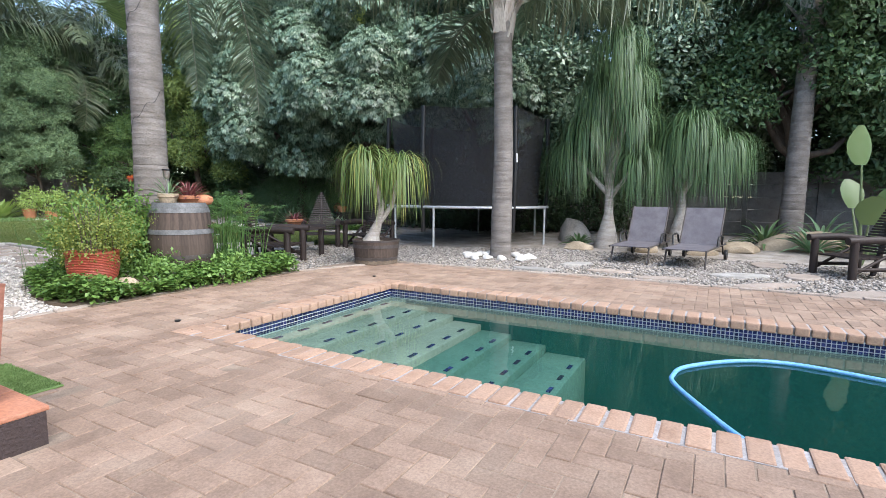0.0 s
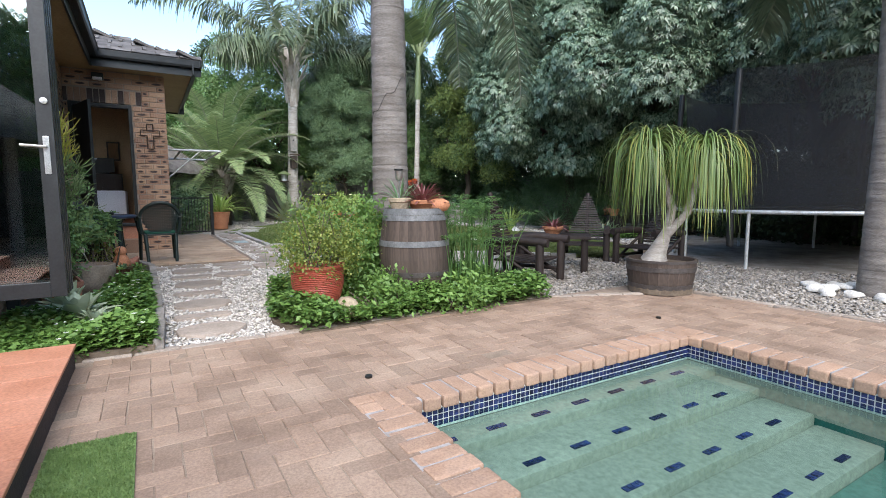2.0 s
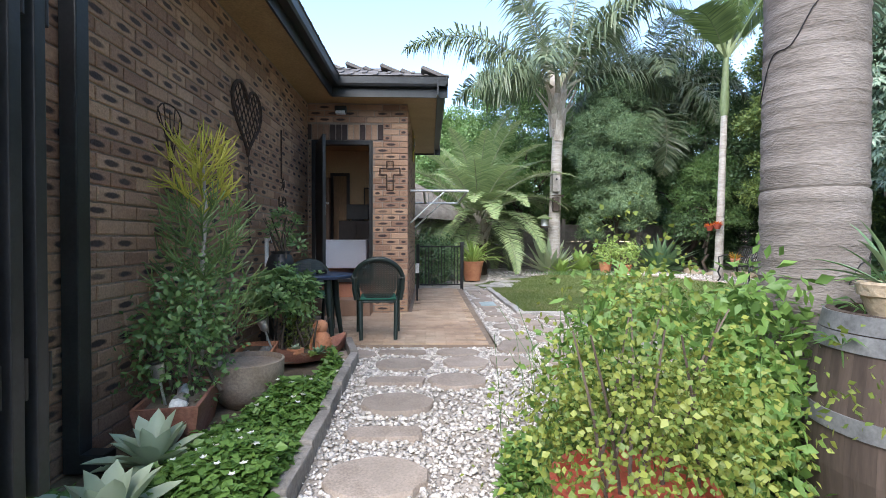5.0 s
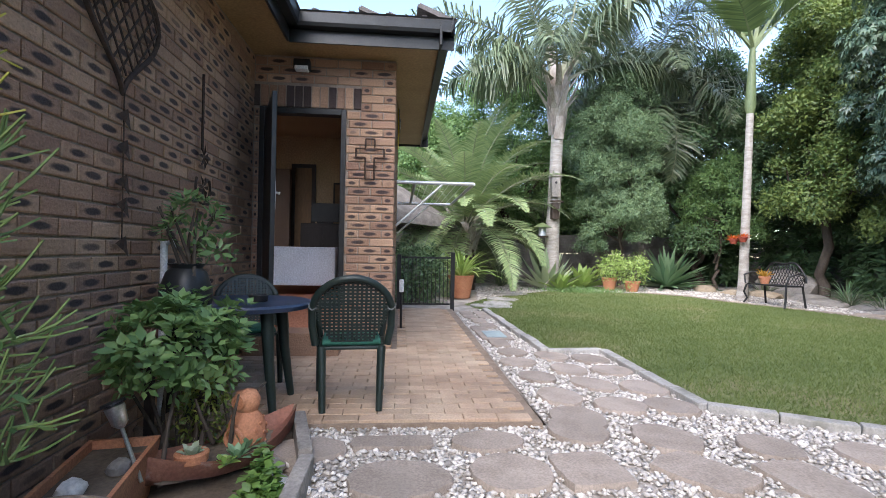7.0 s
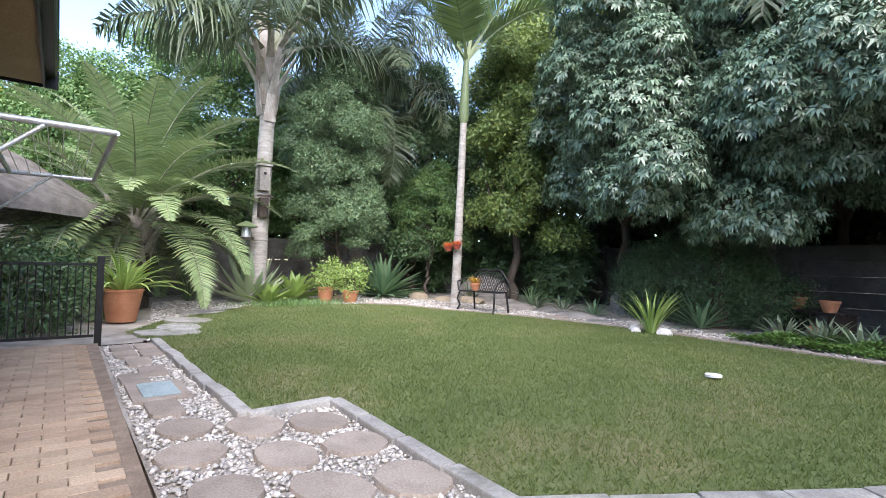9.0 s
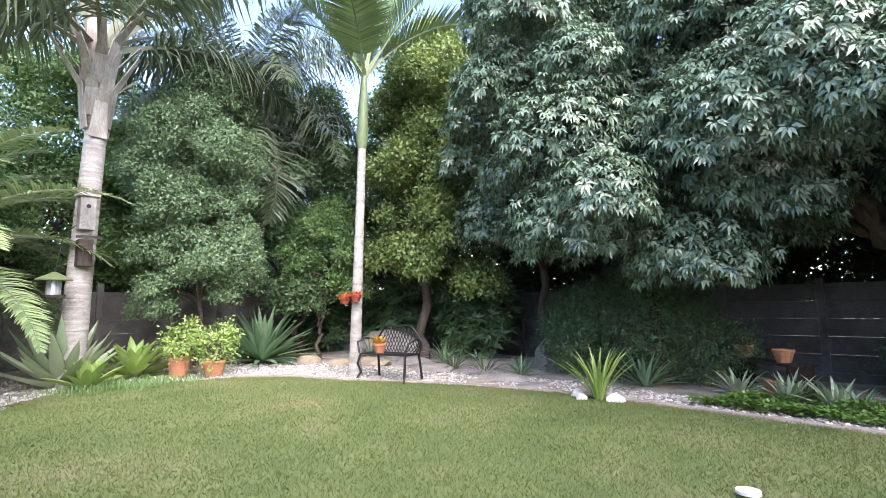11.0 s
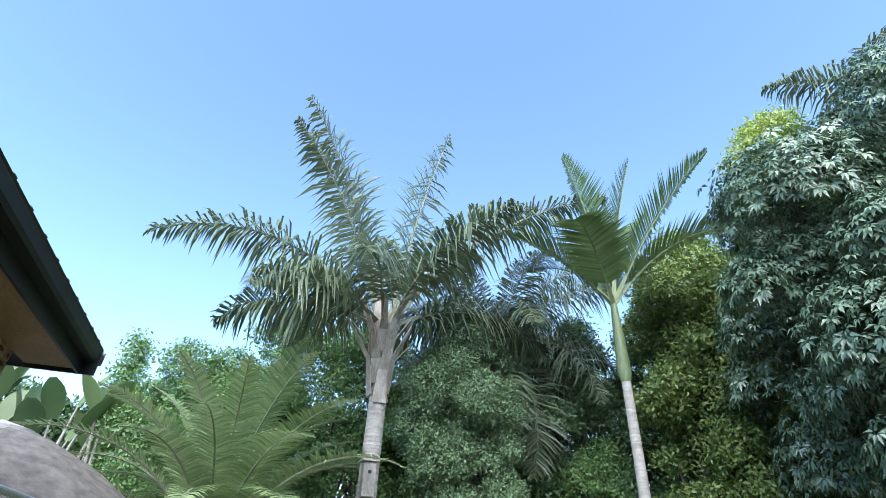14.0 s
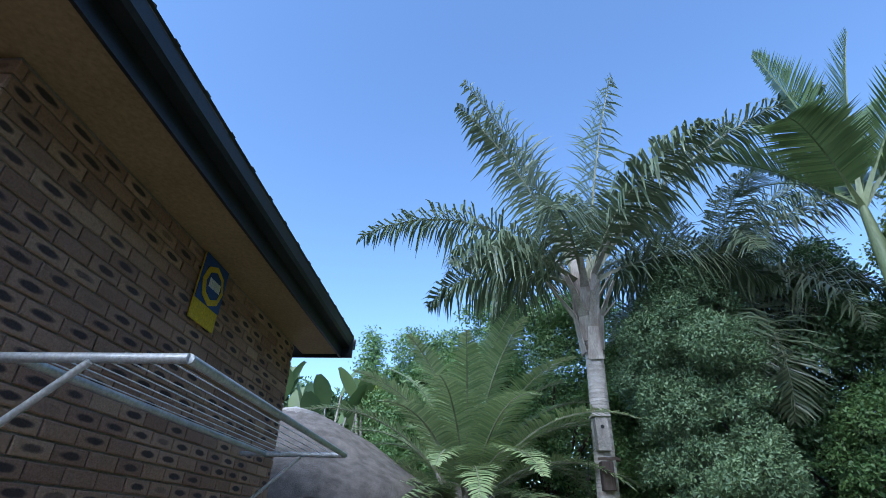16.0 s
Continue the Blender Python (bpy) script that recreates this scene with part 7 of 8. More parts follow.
Z1 = gz(-18, 6)
sword("pale aloe with broad upright leaves", -18.3, 5.55, Z1, 40, 1.15, 0.19, ALOELEAF, 84, 75, -0.2, widest=0.25)
sword("bright lime-green agave rosette", -18.5, 6.55, Z1, 46, 0.75, 0.17, LIMELEAF, 85, 85, 0.3, widest=0.45)
sword("small pale aloe at the lawn's edge", -17.7, 5.7, Z1, 18, 0.55, 0.14, LIMELEAF, 86, 70)
sword("large spiky dark green agave", -18.75, 9.0, Z1 + 0.05, 90, 1.3, 0.13, AGAVELEAF, 87, 95, 0.15, widest=0.4)
sword("grey agave in the shade under the trees", -11.87, 11.5, gz(-11.8, 11.5), 30, 0.75, 0.06, AGAVELEAF, 88, 80)
sword("tall yellowish sword plant at the lawn's edge", -11.95, 9.95, gz(-12, 10), 36, 0.85, 0.035, LIMELEAF, 89, 35, 0.5)
for k, (x, y, s_) in enumerate(((-9.9, 11.3, 0.5), (-9.3, 11.0, 0.45), (-8.6, 10.8, 0.4), (-7.6, 10.6, 0.5), (-19.5, 4.6, 0.9), (-19.3, 7.6, 0.6), (-17.2, 10.6, 0.8), (-16.0, 11.6, 0.7), (-14.4, 10.8, 0.5), (-13.9, 11.2, 0.5), (-15.2, 10.9, 0.5))):
    sword("spiky strap-leaved plant in the shady bed", x, y, gz(x, y), 30, s_, 0.03, AGAVELEAF if k % 2 else PALMLEAF, 300 + k, 75, 0.6)
v, f = [], []
P = np.stack([rng.normal(-17.45, 0.28, 900), rng.normal(6.15, 0.55, 900), np.full(900, Z1 - 0.02)], -1)
D = unit(rng.normal(size=(900, 3)) * 0.35 + np.array([0, 0, 1.0]))
tagged(part("grass_clump", mesh_of("grass_clump", *leaf_arrays(P, D, unit(rng.normal(size=(900, 3))), rng.uniform(0.10, 0.2, 900), 0.014)), MIDLEAF), "low tuft of bright green grass by the lawn", "grass", kind="stuff")
for x, y, h, sd in ((-17.95, 7.05, 0.32, 90), (-17.55, 7.45, 0.26, 91)):
    flower_pot("terracotta pot with leafy herb at the lawn edge", at(x, y, Z1), 0.13, 0.18, h)
    bush("light green leafy herb in a terracotta pot", x, y, Z1 + h - 0.05, [((0, 0, 0.25), (0.3, 0.3, 0.25)), ((0.05, 0.1, 0.45), (0.2, 0.2, 0.2))], 180, 0.06, 0.03, LIMELEAF, sd, 6, reach=0.05)

# cast iron bench
ib = thing("iron_bench", "small dark cast-iron bench with pierced oval back", "bench", at=at(-15.2, 9.25, gz(-15.2, 9.2), 186))
part("seat", Build().box(-0.48, 0.48, -0.2, 0.2, 0.40, 0.425, 0.01), BLACK, ib)
for s in (-1, 1):
    part("front_leg", Build().tube([(s * 0.47, 0.2, 0.41), (s * 0.50, 0.24, 0.25), (s * 0.46, 0.2, 0.12), (s * 0.50, 0.26, 0.0)], 0.02, 8), BLACK, ib, "", 60)
    part("rear_leg", Build().tube([(s * 0.44, -0.2, 0.41), (s * 0.46, -0.26, 0.0)], 0.02, 8), BLACK, ib, "", 60)
    part("armrest", Build().tube([(s * 0.46, -0.2, 0.62), (s * 0.54, 0.0, 0.66), (s * 0.54, 0.2, 0.60), (s * 0.48, 0.22, 0.42)], 0.018, 8), BLACK, ib, "", 60)
rim_ = [(0.50 * math.cos(a), -0.22, 0.45 + 0.42 * abs(math.sin(a)) ** 0.7 + 0.03 * math.cos(6 * a)) for a in np.linspace(0, math.pi, 25)]
part("back_rim", Build().tube(rim_, 0.018, 8), BLACK, ib, "", 60)
lat = Build()
for k in range(-7, 8):
    x = k * 0.065
    top_ = 0.45 + 0.40 * max(0.02, 1 - (x / 0.5) ** 2) ** 0.5
    for sgn in (-1, 1):
        x1 = max(-0.47, min(0.47, x + sgn * 0.2))
        t1 = 0.45 + 0.40 * max(0.02, 1 - (x1 / 0.5) ** 2) ** 0.5
        lat.tube([(x, -0.21, 0.43), ((x + x1) / 2, -0.22, 0.43 + (t1 - 0.43) * 0.5), (x1, -0.22, t1)], 0.008, 5)
part("back_lattice", lat, BLACK, ib, "", 60)
flower_pot("small orange pot on the iron bench", at(-15.42, 9.22, gz(-15.2, 9.2) + 0.425), 0.07, 0.10, 0.15)
plant("potted_flower", "orange-yellow flowering plant in the small pot", "plant", at(-15.42, 9.22, gz(-15.2, 9.2) + 0.56), blade_fan(30, 0.22, 0.03, 93, 65, 5, 0.4), leafy("amber_leaf", (0.40, 0.22, 0.03), (0.60, 0.36, 0.06)))

# orchid pots tied to the king palm
for x, y, z, sd in ((-15.78, 9.0, 1.46, 94), (-15.98, 8.93, 1.42, 95)):
    flower_pot("small red pot tied to the palm trunk", at(x, y, z), 0.06, 0.085, 0.12, REDGLAZE)
    plant("potted_flower", "orange-red flowers in the pot on the palm", "plant", at(x, y, z + 0.1), blade_fan(24, 0.15, 0.03, sd, 90, 5, 0.6), ORANGEPETAL)

# nesting box and feeder on the pale palm
nb = thing("nesting_box", "weathered wooden nesting log tied to the palm trunk", "nesting box", at=at(-17.98, 5.62, 2.55))
part("box", Build().box(-0.09, 0.09, -0.10, 0.10, 0.0, 0.5, 0.01), GREYROCK, nb)
part("lid", Build().box(-0.13, 0.13, -0.14, 0.14, 0.5, 0.54, 0.008), PALEBARK, nb)
part("hole", Build().lathe([(0.03, 0), (0.03, 0.004)], 14, Matrix.Translation((0.092, 0, 0.35)) @ Matrix.Rotation(radians(90), 4, "Y")), BLACK, nb)
part("box", Build().box(-0.07, 0.10, -0.09, 0.09, -0.55, -0.15, 0.01), STAVE, nb)
part("strap", Build().lathe([(0.19, -0.12), (0.195, -0.12), (0.195, -0.08), (0.19, -0.08)], 20, Matrix.Translation((-0.17, 0.08, 0)), close=False), BARK, nb)
fd = thing("bird_feeder", "small green-roofed bird feeder hanging by the palm", "bird feeder", at=at(-17.75, 5.25, 1.55))
part("roof", Build().lathe([(0.22, 0.22), (0.22, 0.235), (0.02, 0.34), (0.001, 0.345)], 12), SHAFT, fd, "", 40)
part("hopper", Build().lathe([(0.09, 0), (0.09, 0.22)], 12), GALV, fd)
part("tray", Build().lathe([(0.13, -0.02), (0.15, 0.02), (0.14, 0.02), (0.12, -0.01), (0.001, -0.01)], 16), BARK, fd)
part("hanger", Build().tube([(0, 0, 0.33), (-0.15, 0.1, 0.9), (-0.32, 0.3, 1.1)], 0.006, 5), BLACK, fd)

# rocks and slabs in the back bed
for k, (x, y, sx, sy, sz, mt) in enumerate(((-17.6, 11.5, 0.9, 0.6, 0.6, GREYROCK), (-13.9, 12.6, 0.5, 0.4, 0.7, GREYROCK), (-18.0, 9.6, 0.35, 0.25, 0.2, ROCK), (-17.3, 9.9, 0.4, 0.25, 0.12, ROCK), (-16.9, 10.4, 0.45, 0.3, 0.14, ROCK), (-15.5, 10.6, 0.55, 0.35, 0.12, GREYROCK), (-14.6, 10.9, 0.6, 0.35, 0.12, GREYROCK), (-13.9, 10.6, 0.5, 0.3, 0.1, GREYROCK), (-16.3, 11.0, 0.5, 0.35, 0.13, GREYROCK),
        (-12.3, 10.05, 0.10, 0.09, 0.1, WHITESTONE), (-11.75, 10.0, 0.13, 0.1, 0.11, WHITESTONE), (-12.15, 9.85, 0.08, 0.08, 0.08, WHITESTONE), (-10.2, 12.2, 0.4, 0.25, 0.2, GREYROCK), (-18.6, 7.7, 0.3, 0.2, 0.1, ROCK),
        (1.75, 11.6, 0.7, 0.4, 0.36, ROCK), (1.2, 11.6, 0.6, 0.4, 0.25, ROCK), (-1.2, 10.4, 0.3, 0.25, 0.18, ROCK), (-2.4, 10.2, 0.28, 0.2, 0.14, ROCK), (0.4, 11.0, 0.4, 0.3, 0.18, ROCK), (-0.2, 10.4, 0.3, 0.2, 0.12, ROCK), (-2.7, 11.2, 0.4, 0.3, 0.5, GREYROCK))):
    rock("weathered garden rock in the gravel bed", x, y, gz(x, y), sx, sy, sz, 200 + k, mt, "garden rocks")


pst = thing("pot_bench", "low dark slatted bench holding pots under the trees", "bench", at=at(-10.3, 12.1, gz(-10.3, 12.1), -40))
for k in range(4):
    part("slat", Build().box(-0.6, 0.6, -0.2 + 0.105 * k, -0.11 + 0.105 * k, 0.40, 0.43, 0.004), DARKWOOD, pst)
for x in (-0.52, 0.52):
    part("side_frame", Build().box(x - 0.03, x + 0.03, -0.2, 0.2, 0, 0.40, 0.006), DARKWOOD, pst)
for x, y, z, h in ((-10.65, 12.35, 0.43, 0.2), (-10.1, 11.95, 0.43, 0.18), (-10.2, 11.7, 0.0, 0.2)):
    flower_pot("terracotta pot on or by the slatted bench", at(x, y, gz(x, y) + z), 0.09, 0.13, h)
plant("succulent", "pink-brown rosette succulent in a terracotta pot", "succulent", at(-10.65, 12.35, gz(-10.6, 12.3) + 0.6), rosette_plant(22, 0.16, 0.09, 97), REDLEAF)
single("stone_block", Build().box(-0.3, 0.3, -0.1, 0.1, -0.05, 0.2, 0.02), GREYROCK, "rough grey stone block on the gravel", "stone", at=at(-11.2, 12.5, gz(-11.2, 12.5), -35))
for x, y, sd in ((-10.0, 11.2, 401), (-9.5, 10.9, 402), (-10.6, 11.5, 403)):
    sword("pale grey agave at the edge of the ground cover", x, y, gz(x, y), 22, 0.5, 0.06, ALOELEAF, sd, 75, 0.3)
# rosemary hedge and low shrubs under the trees
bush("dense rounded dark green hedge under the trees", -12.4, 12.3, 0.2, [((0, 0, 0.7), (1.2, 0.8, 0.95)), ((-0.8, 0.0, 0.6), (0.75, 0.7, 0.75)), ((0.5, 0.1, 0.9), (0.8, 0.6, 0.8)), ((1.2, 0.1, 0.4), (0.7, 0.5, 0.5))], 330, 0.05, 0.022, DARKLEAF, 101, 7, stemh=0.5, reach=0.05)
# next two shrubs wear the shade-darkened leaf colour
bush("low dark shrub along the garden wall", -8.3, 12.9, 0.15, [((0.4, 0, 0.5), (1.0, 0.4, 0.5)), ((1.6, 0.1, 0.8), (1.2, 0.5, 0.9))], 120, 0.09, 0.04, SHADELEAF, 102, 7, stemh=0.6)
bush("low dark shrub behind the trampoline", -4.4, 12.8, 0.2, [((0, 0, 0.7), (1.6, 0.6, 0.8)), ((-1.8, 0, 0.7), (1.0, 0.5, 0.8)), ((1.6, 0.1, 0.7), (1.0, 0.5, 0.8))], 120, 0.09, 0.04, SHADELEAF, 103, 7, stemh=0.6)
for k, (x, y) in enumerate(((-16.2, 12.9), (-18.6, 12.6), (-20.4, 11.6))):
    bush("broad-leaved dark shrub before the garden wall", x, y, 0.3, [((0, 0, 0.8), (0.9, 0.6, 0.9)), ((0.4, 0, 1.2), (0.6, 0.5, 0.6))], 60, 0.2, 0.06, DARKLEAF, 110 + k, 6, stemh=0.8, whorl=8)
for k, (x, y, s_) in enumerate(((0.9, 11.7, 0.8), (1.6, 11.2, 0.7), (2.3, 11.0, 0.6), (1.9, 12.3, 0.9), (-2.5, 10.6, 0.4))):
    sword("arching strap-leaved plant before the wall", x, y, gz(x, y), 28, s_, 0.07, AGAVELEAF if k % 2 else DARKLEAF, 320 + k, 75, 0.9)

# bird-of-paradise with broad paddle leaves
st = thing("strelitzia", "wild banana with large paddle leaves on long stalks", "plant", at=at(2.1, 10.2, gz(2.1, 10.2)))
for k, (az, el, ln) in enumerate(((200, 86, 2.9), (330, 72, 2.2), (30, 70, 1.6), (120, 75, 1.7), (270, 65, 1.3))):
    a, e = radians(az), radians(el)
    d = Vector((math.cos(a) * math.cos(e), math.sin(a) * math.cos(e), math.sin(e)))
    p = d * (ln * 0.55)
    part("stalk", Build().tube([(0, 0, -0.05), d * ln * 0.3, p], [0.03, 0.022, 0.014], 8), SHAFT, st, "", 60)
    sd = Vector((-math.sin(a), math.cos(a), 0)) if k else Vector((0.88, 0.47, 0))
    b = Build()
    v = []
    for j in range(9):
        s_ = j / 8
        w_ = 0.20 * math.sin(math.pi * min(0.97, s_ * 0.92 + 0.08)) ** 0.6
        c = p + d * (0.62 * s_) + Vector((0, 0, -0.12 * s_ * s_)) * (0 if k == 0 else 1)
        up = d.cross(sd)
        v += [c - sd * w_ + up * w_ * 0.25, c, c + sd * w_ + up * w_ * 0.25]
    b.add(v, [(3 * j + i, 3 * j + i + 1, 3 * j + i + 4, 3 * j + i + 3) for j in range(8) for i in range(2)])
    part("paddle_leaf", b, KINGLEAF, st, "", 180)
far_banana = thing("strelitzia", "tall wild banana plants beyond the thatched shelter", "plant", at=at(-23.0, -0.35, 0.0))
for k in range(20):
    a, e = k * 2.4, radians(55 + 25 * ((k * 7) % 5) / 5)
    o_ = Vector((0.5 * math.cos(k * 1.7), 1.2 * math.sin(k * 2.9), 0))
    d = Vector((math.cos(a) * math.cos(e), math.sin(a) * math.cos(e), math.sin(e)))
    p = o_ + Vector((0, 0, 3.2 + 0.22 * (k % 5))) + d * 0.5
    part("stalk", Build().tube([o_, o_ + Vector((0, 0, 2.9)), p], [0.08, 0.05, 0.02], 7), PALEBARK, far_banana, "", 60)
    sd = Vector((-math.sin(a), math.cos(a), 0))
    v, b = [], Build()
    for j in range(8):
        s_ = j / 7
        w_ = 0.27 * math.sin(math.pi * min(0.97, s_ * 0.92 + 0.08)) ** 0.6
        c = p + d * (1.15 * s_) + Vector((0, 0, -0.25 * s_ * s_))
        v += [c - sd * w_, c + d.cross(sd) * -0.06, c + sd * w_]
    b.add(v, [(3 * j + i, 3 * j + i + 1, 3 * j + i + 4, 3 * j + i + 3) for j in range(7) for i in range(2)])
    part("paddle_leaf", b, KINGLEAF, far_banana, "", 180)

# reeds in the pool bed
rd = thing("papyrus", "tall green papyrus reeds with tufted heads", "reed", at=at(-5.75, 4.1, 0.03))
g = np.random.default_rng(44)
vs = []
stalk = Build()
for k in range(130):
    x, y = g.normal() * 0.28, g.normal() * 0.36
    h = 0.45 + 0.55 * g.random()
    lx, ly = g.normal() * 0.09, g.normal() * 0.09
    stalk.tube([(x, y, 0), (x + lx * 0.4, y + ly * 0.4, h * 0.6), (x + lx, y + ly, h)], [0.006, 0.005, 0.003], 4)
    m_ = 16
    P = np.repeat([[x + lx, y + ly, h]], m_, 0)
    D = unit(np.stack([np.cos(np.arange(m_) * 2.4), np.sin(np.arange(m_) * 2.4), 0.3 + 0.5 * g.random(m_)], -1))
    vs.append(leaf_arrays(P, D, np.repeat([[0, 0, 1.0]], m_, 0), 0.10 + 0.09 * g.random(m_), 0.010, 0.1, 0.4))
part("reed_growth", stalk, REEDLEAF, rd, "", 60)
part("tuft_growth", mesh_of("tuft_growth", *joined(vs)), REEDLEAF, rd)
wild = thing("wild_grass", "tall thin seeding grass stems in the pool bed", "grass", at=at(-6.05, 2.85, 0.03))
stalk = Build()
for k in range(90):
    x, y = g.normal() * 0.26, g.normal() * 0.2
    h = 0.4 + 0.5 * g.random()
    lx, ly = g.normal() * 0.14, g.normal() * 0.14
    stalk.tube([(x, y, 0), (x + lx * 0.4, y + ly * 0.4, h * 0.6), (x + lx, y + ly, h)], [0.0028, 0.002, 0.0014], 4)
part("grass_growth", stalk, REEDLEAF, wild, "", 60)
bush("loose green shrub behind the red pot", -6.15, 3.0, 0.05, [((0, 0, 0.35), (0.45, 0.35, 0.35)), ((-0.2, 0.1, 0.65), (0.3, 0.3, 0.3)), ((0.2, -0.2, 0.55), (0.25, 0.25, 0.3))], 160, 0.06, 0.03, COVERLEAF, 121, 6, stemh=0.6, reach=0.08)
bush("leafy green shrub at the barrel's foot", -6.6, 3.9, 0.05, [((0, 0, 0.35), (0.5, 0.4, 0.35)), ((-0.3, 0.3, 0.5), (0.35, 0.35, 0.35))], 140, 0.07, 0.035, COVERLEAF, 122, 6, stemh=0.5, reach=0.08)

shade = copy_thing(lapa, at(5.2, -3.0, 0.0, 0, 1.38))
tagged(shade, "thatched garden shelter at the far end of the paving")

# leafy growth between the red pot and the barrel, reaching up the palm
bush("bushy green perennial growing against the barrel", -5.2, 3.15, 0.0, [((0, 0, 0.16), (0.16, 0.15, 0.16)), ((0.1, 0.1, 0.12), (0.14, 0.12, 0.12)), ((-0.1, 0.1, 0.24), (0.09, 0.08, 0.12))], 420, 0.05, 0.026, COVERLEAF, 701, 6, stemh=0.2)
bush("leafy green climber at the foot of the palm", -5.82, 3.2, 0.0, [((0, 0, 0.3), (0.2, 0.16, 0.3)), ((-0.02, 0.08, 0.7), (0.13, 0.12, 0.3)), ((0.1, -0.1, 0.5), (0.15, 0.12, 0.2))], 420, 0.055, 0.03, COVERLEAF, 702, 6, stemh=0.3)
bush("bushy green perennial growing against the barrel", -4.98, 3.78, 0.0, [((0, 0, 0.12), (0.14, 0.16, 0.13)), ((0.03, 0.2, 0.16), (0.12, 0.13, 0.16))], 420, 0.05, 0.026, COVERLEAF, 703, 6, stemh=0.15)


# ---- ground cover, gravel, grass ----
def scatter(poly, n, seed):
    g = np.random.default_rng(seed)
    xs, ys = [p[0] for p in poly], [p[1] for p in poly]
    x, y = g.uniform(min(xs), max(xs), n * 3), g.uniform(min(ys), max(ys), n * 3)
    ok = inside(poly, x, y)
    return x[ok][:n], y[ok][:n]


BEDR = [(-4.90, 2.34), (-4.88, 4.86), (-5.3, 5.0), (-6.3, 4.9), (-7.1, 4.4), (-7.2, 3.2), (-6.6, 2.5), (-5.9, 2.28), (-5.4, 2.22)]
BEDL = [(-4.98, 0.46), (-4.98, 1.36), (-6.5, 1.36), (-8.0, 1.34), (-8.3, 1.2), (-7.6, 1.1), (-7.0, 0.95), (-6.2, 0.75), (-5.6, 0.4)]


def cover(name, poly, n, h, seed, label, L=0.046, w=0.034):
    g = np.random.default_rng(seed)
    x, y = scatter(poly, n, seed)
    hump = 0.6 + 0.5 * np.sin(x * 6.1 + 1.7) * np.cos(y * 5.3) + 0.25 * g.random(len(x))
    z = ground_z(x, y) * (y > 9) + h * np.clip(hump, 0.15, 1.3) * g.random(len(x)) ** 0.5 + 0.01
    P = np.stack([x, y, z], -1)
    out = unit(g.normal(size=(len(x), 3)) * np.array([1, 1, 0.25]))
    D = unit(out + np.array([0, 0, 0.12]))
    U = unit(np.array([0, 0, 1.0]) + g.normal(size=(len(x), 3)) * 0.35)
    s = 0.6 + 0.8 * g.random(len(x))
    tagged(part(name, mesh_of(name, *leaf_arrays(P, D, U, L * s, w * s, 0.08, 0.12)), COVERLEAF), label, "ground cover", kind="stuff")
    return P


soil_b = Build().slab(BEDR, -0.1, 0.015)
single("bed_soil", soil_b, EARTH, "dark soil of the planted bed by the pool", "soil", "", "structure")
soil_b = Build().slab([(-8.86, YA), (-4.98, YA), (-4.98, 1.36), (-8.3, 1.36), (-8.86, 1.2)], -0.1, 0.055)
single("bed_soil", soil_b, EARTH, "dark soil of the planted bed along the house", "soil", "", "structure")
PR = cover("ground_cover", BEDR, 40000, 0.22, 5, "low leafy green ground cover spilling over the edging")
PL = cover("ground_cover", BEDL, 28000, 0.20, 6, "leafy ground cover with white flowers along the house")
cover("ground_cover", [(-11.0, 10.35), (-8.6, 10.15), (-8.2, 11.0), (-9.4, 11.3), (-10.5, 11.1)], 9000, 0.14, 9, "low green creeper with tiny white flowers under the trees")
petals = []
for P_, n, seed in ((PR, 34, 7), (PL, 90, 8)):
    g = np.random.default_rng(seed)
    q = P_[np.argsort(-P_[:, 2])[: len(P_) // 3]]
    q = q[g.integers(0, len(q), n)] + np.array([0, 0, 0.03])
    k = 5
    a = (np.arange(k) * 2 * math.pi / k)[None] + g.random((n, 1)) * 6
    D = unit(np.stack([np.cos(a), np.sin(a), np.full(a.shape, 0.35)], -1) + g.normal(size=(n, 1, 3)) * 0.3)
    petals.append(leaf_arrays(np.repeat(q[:, None], k, 1).reshape(-1, 3), D.reshape(-1, 3), np.repeat([[0, 0, 1.0]], n * k, 0), 0.022, 0.018, 0.05, 0.05))
tagged(part("white_flowers", mesh_of("white_flowers", *joined(petals)), PETAL), "small white five-petalled flowers", "flowers", kind="stuff")


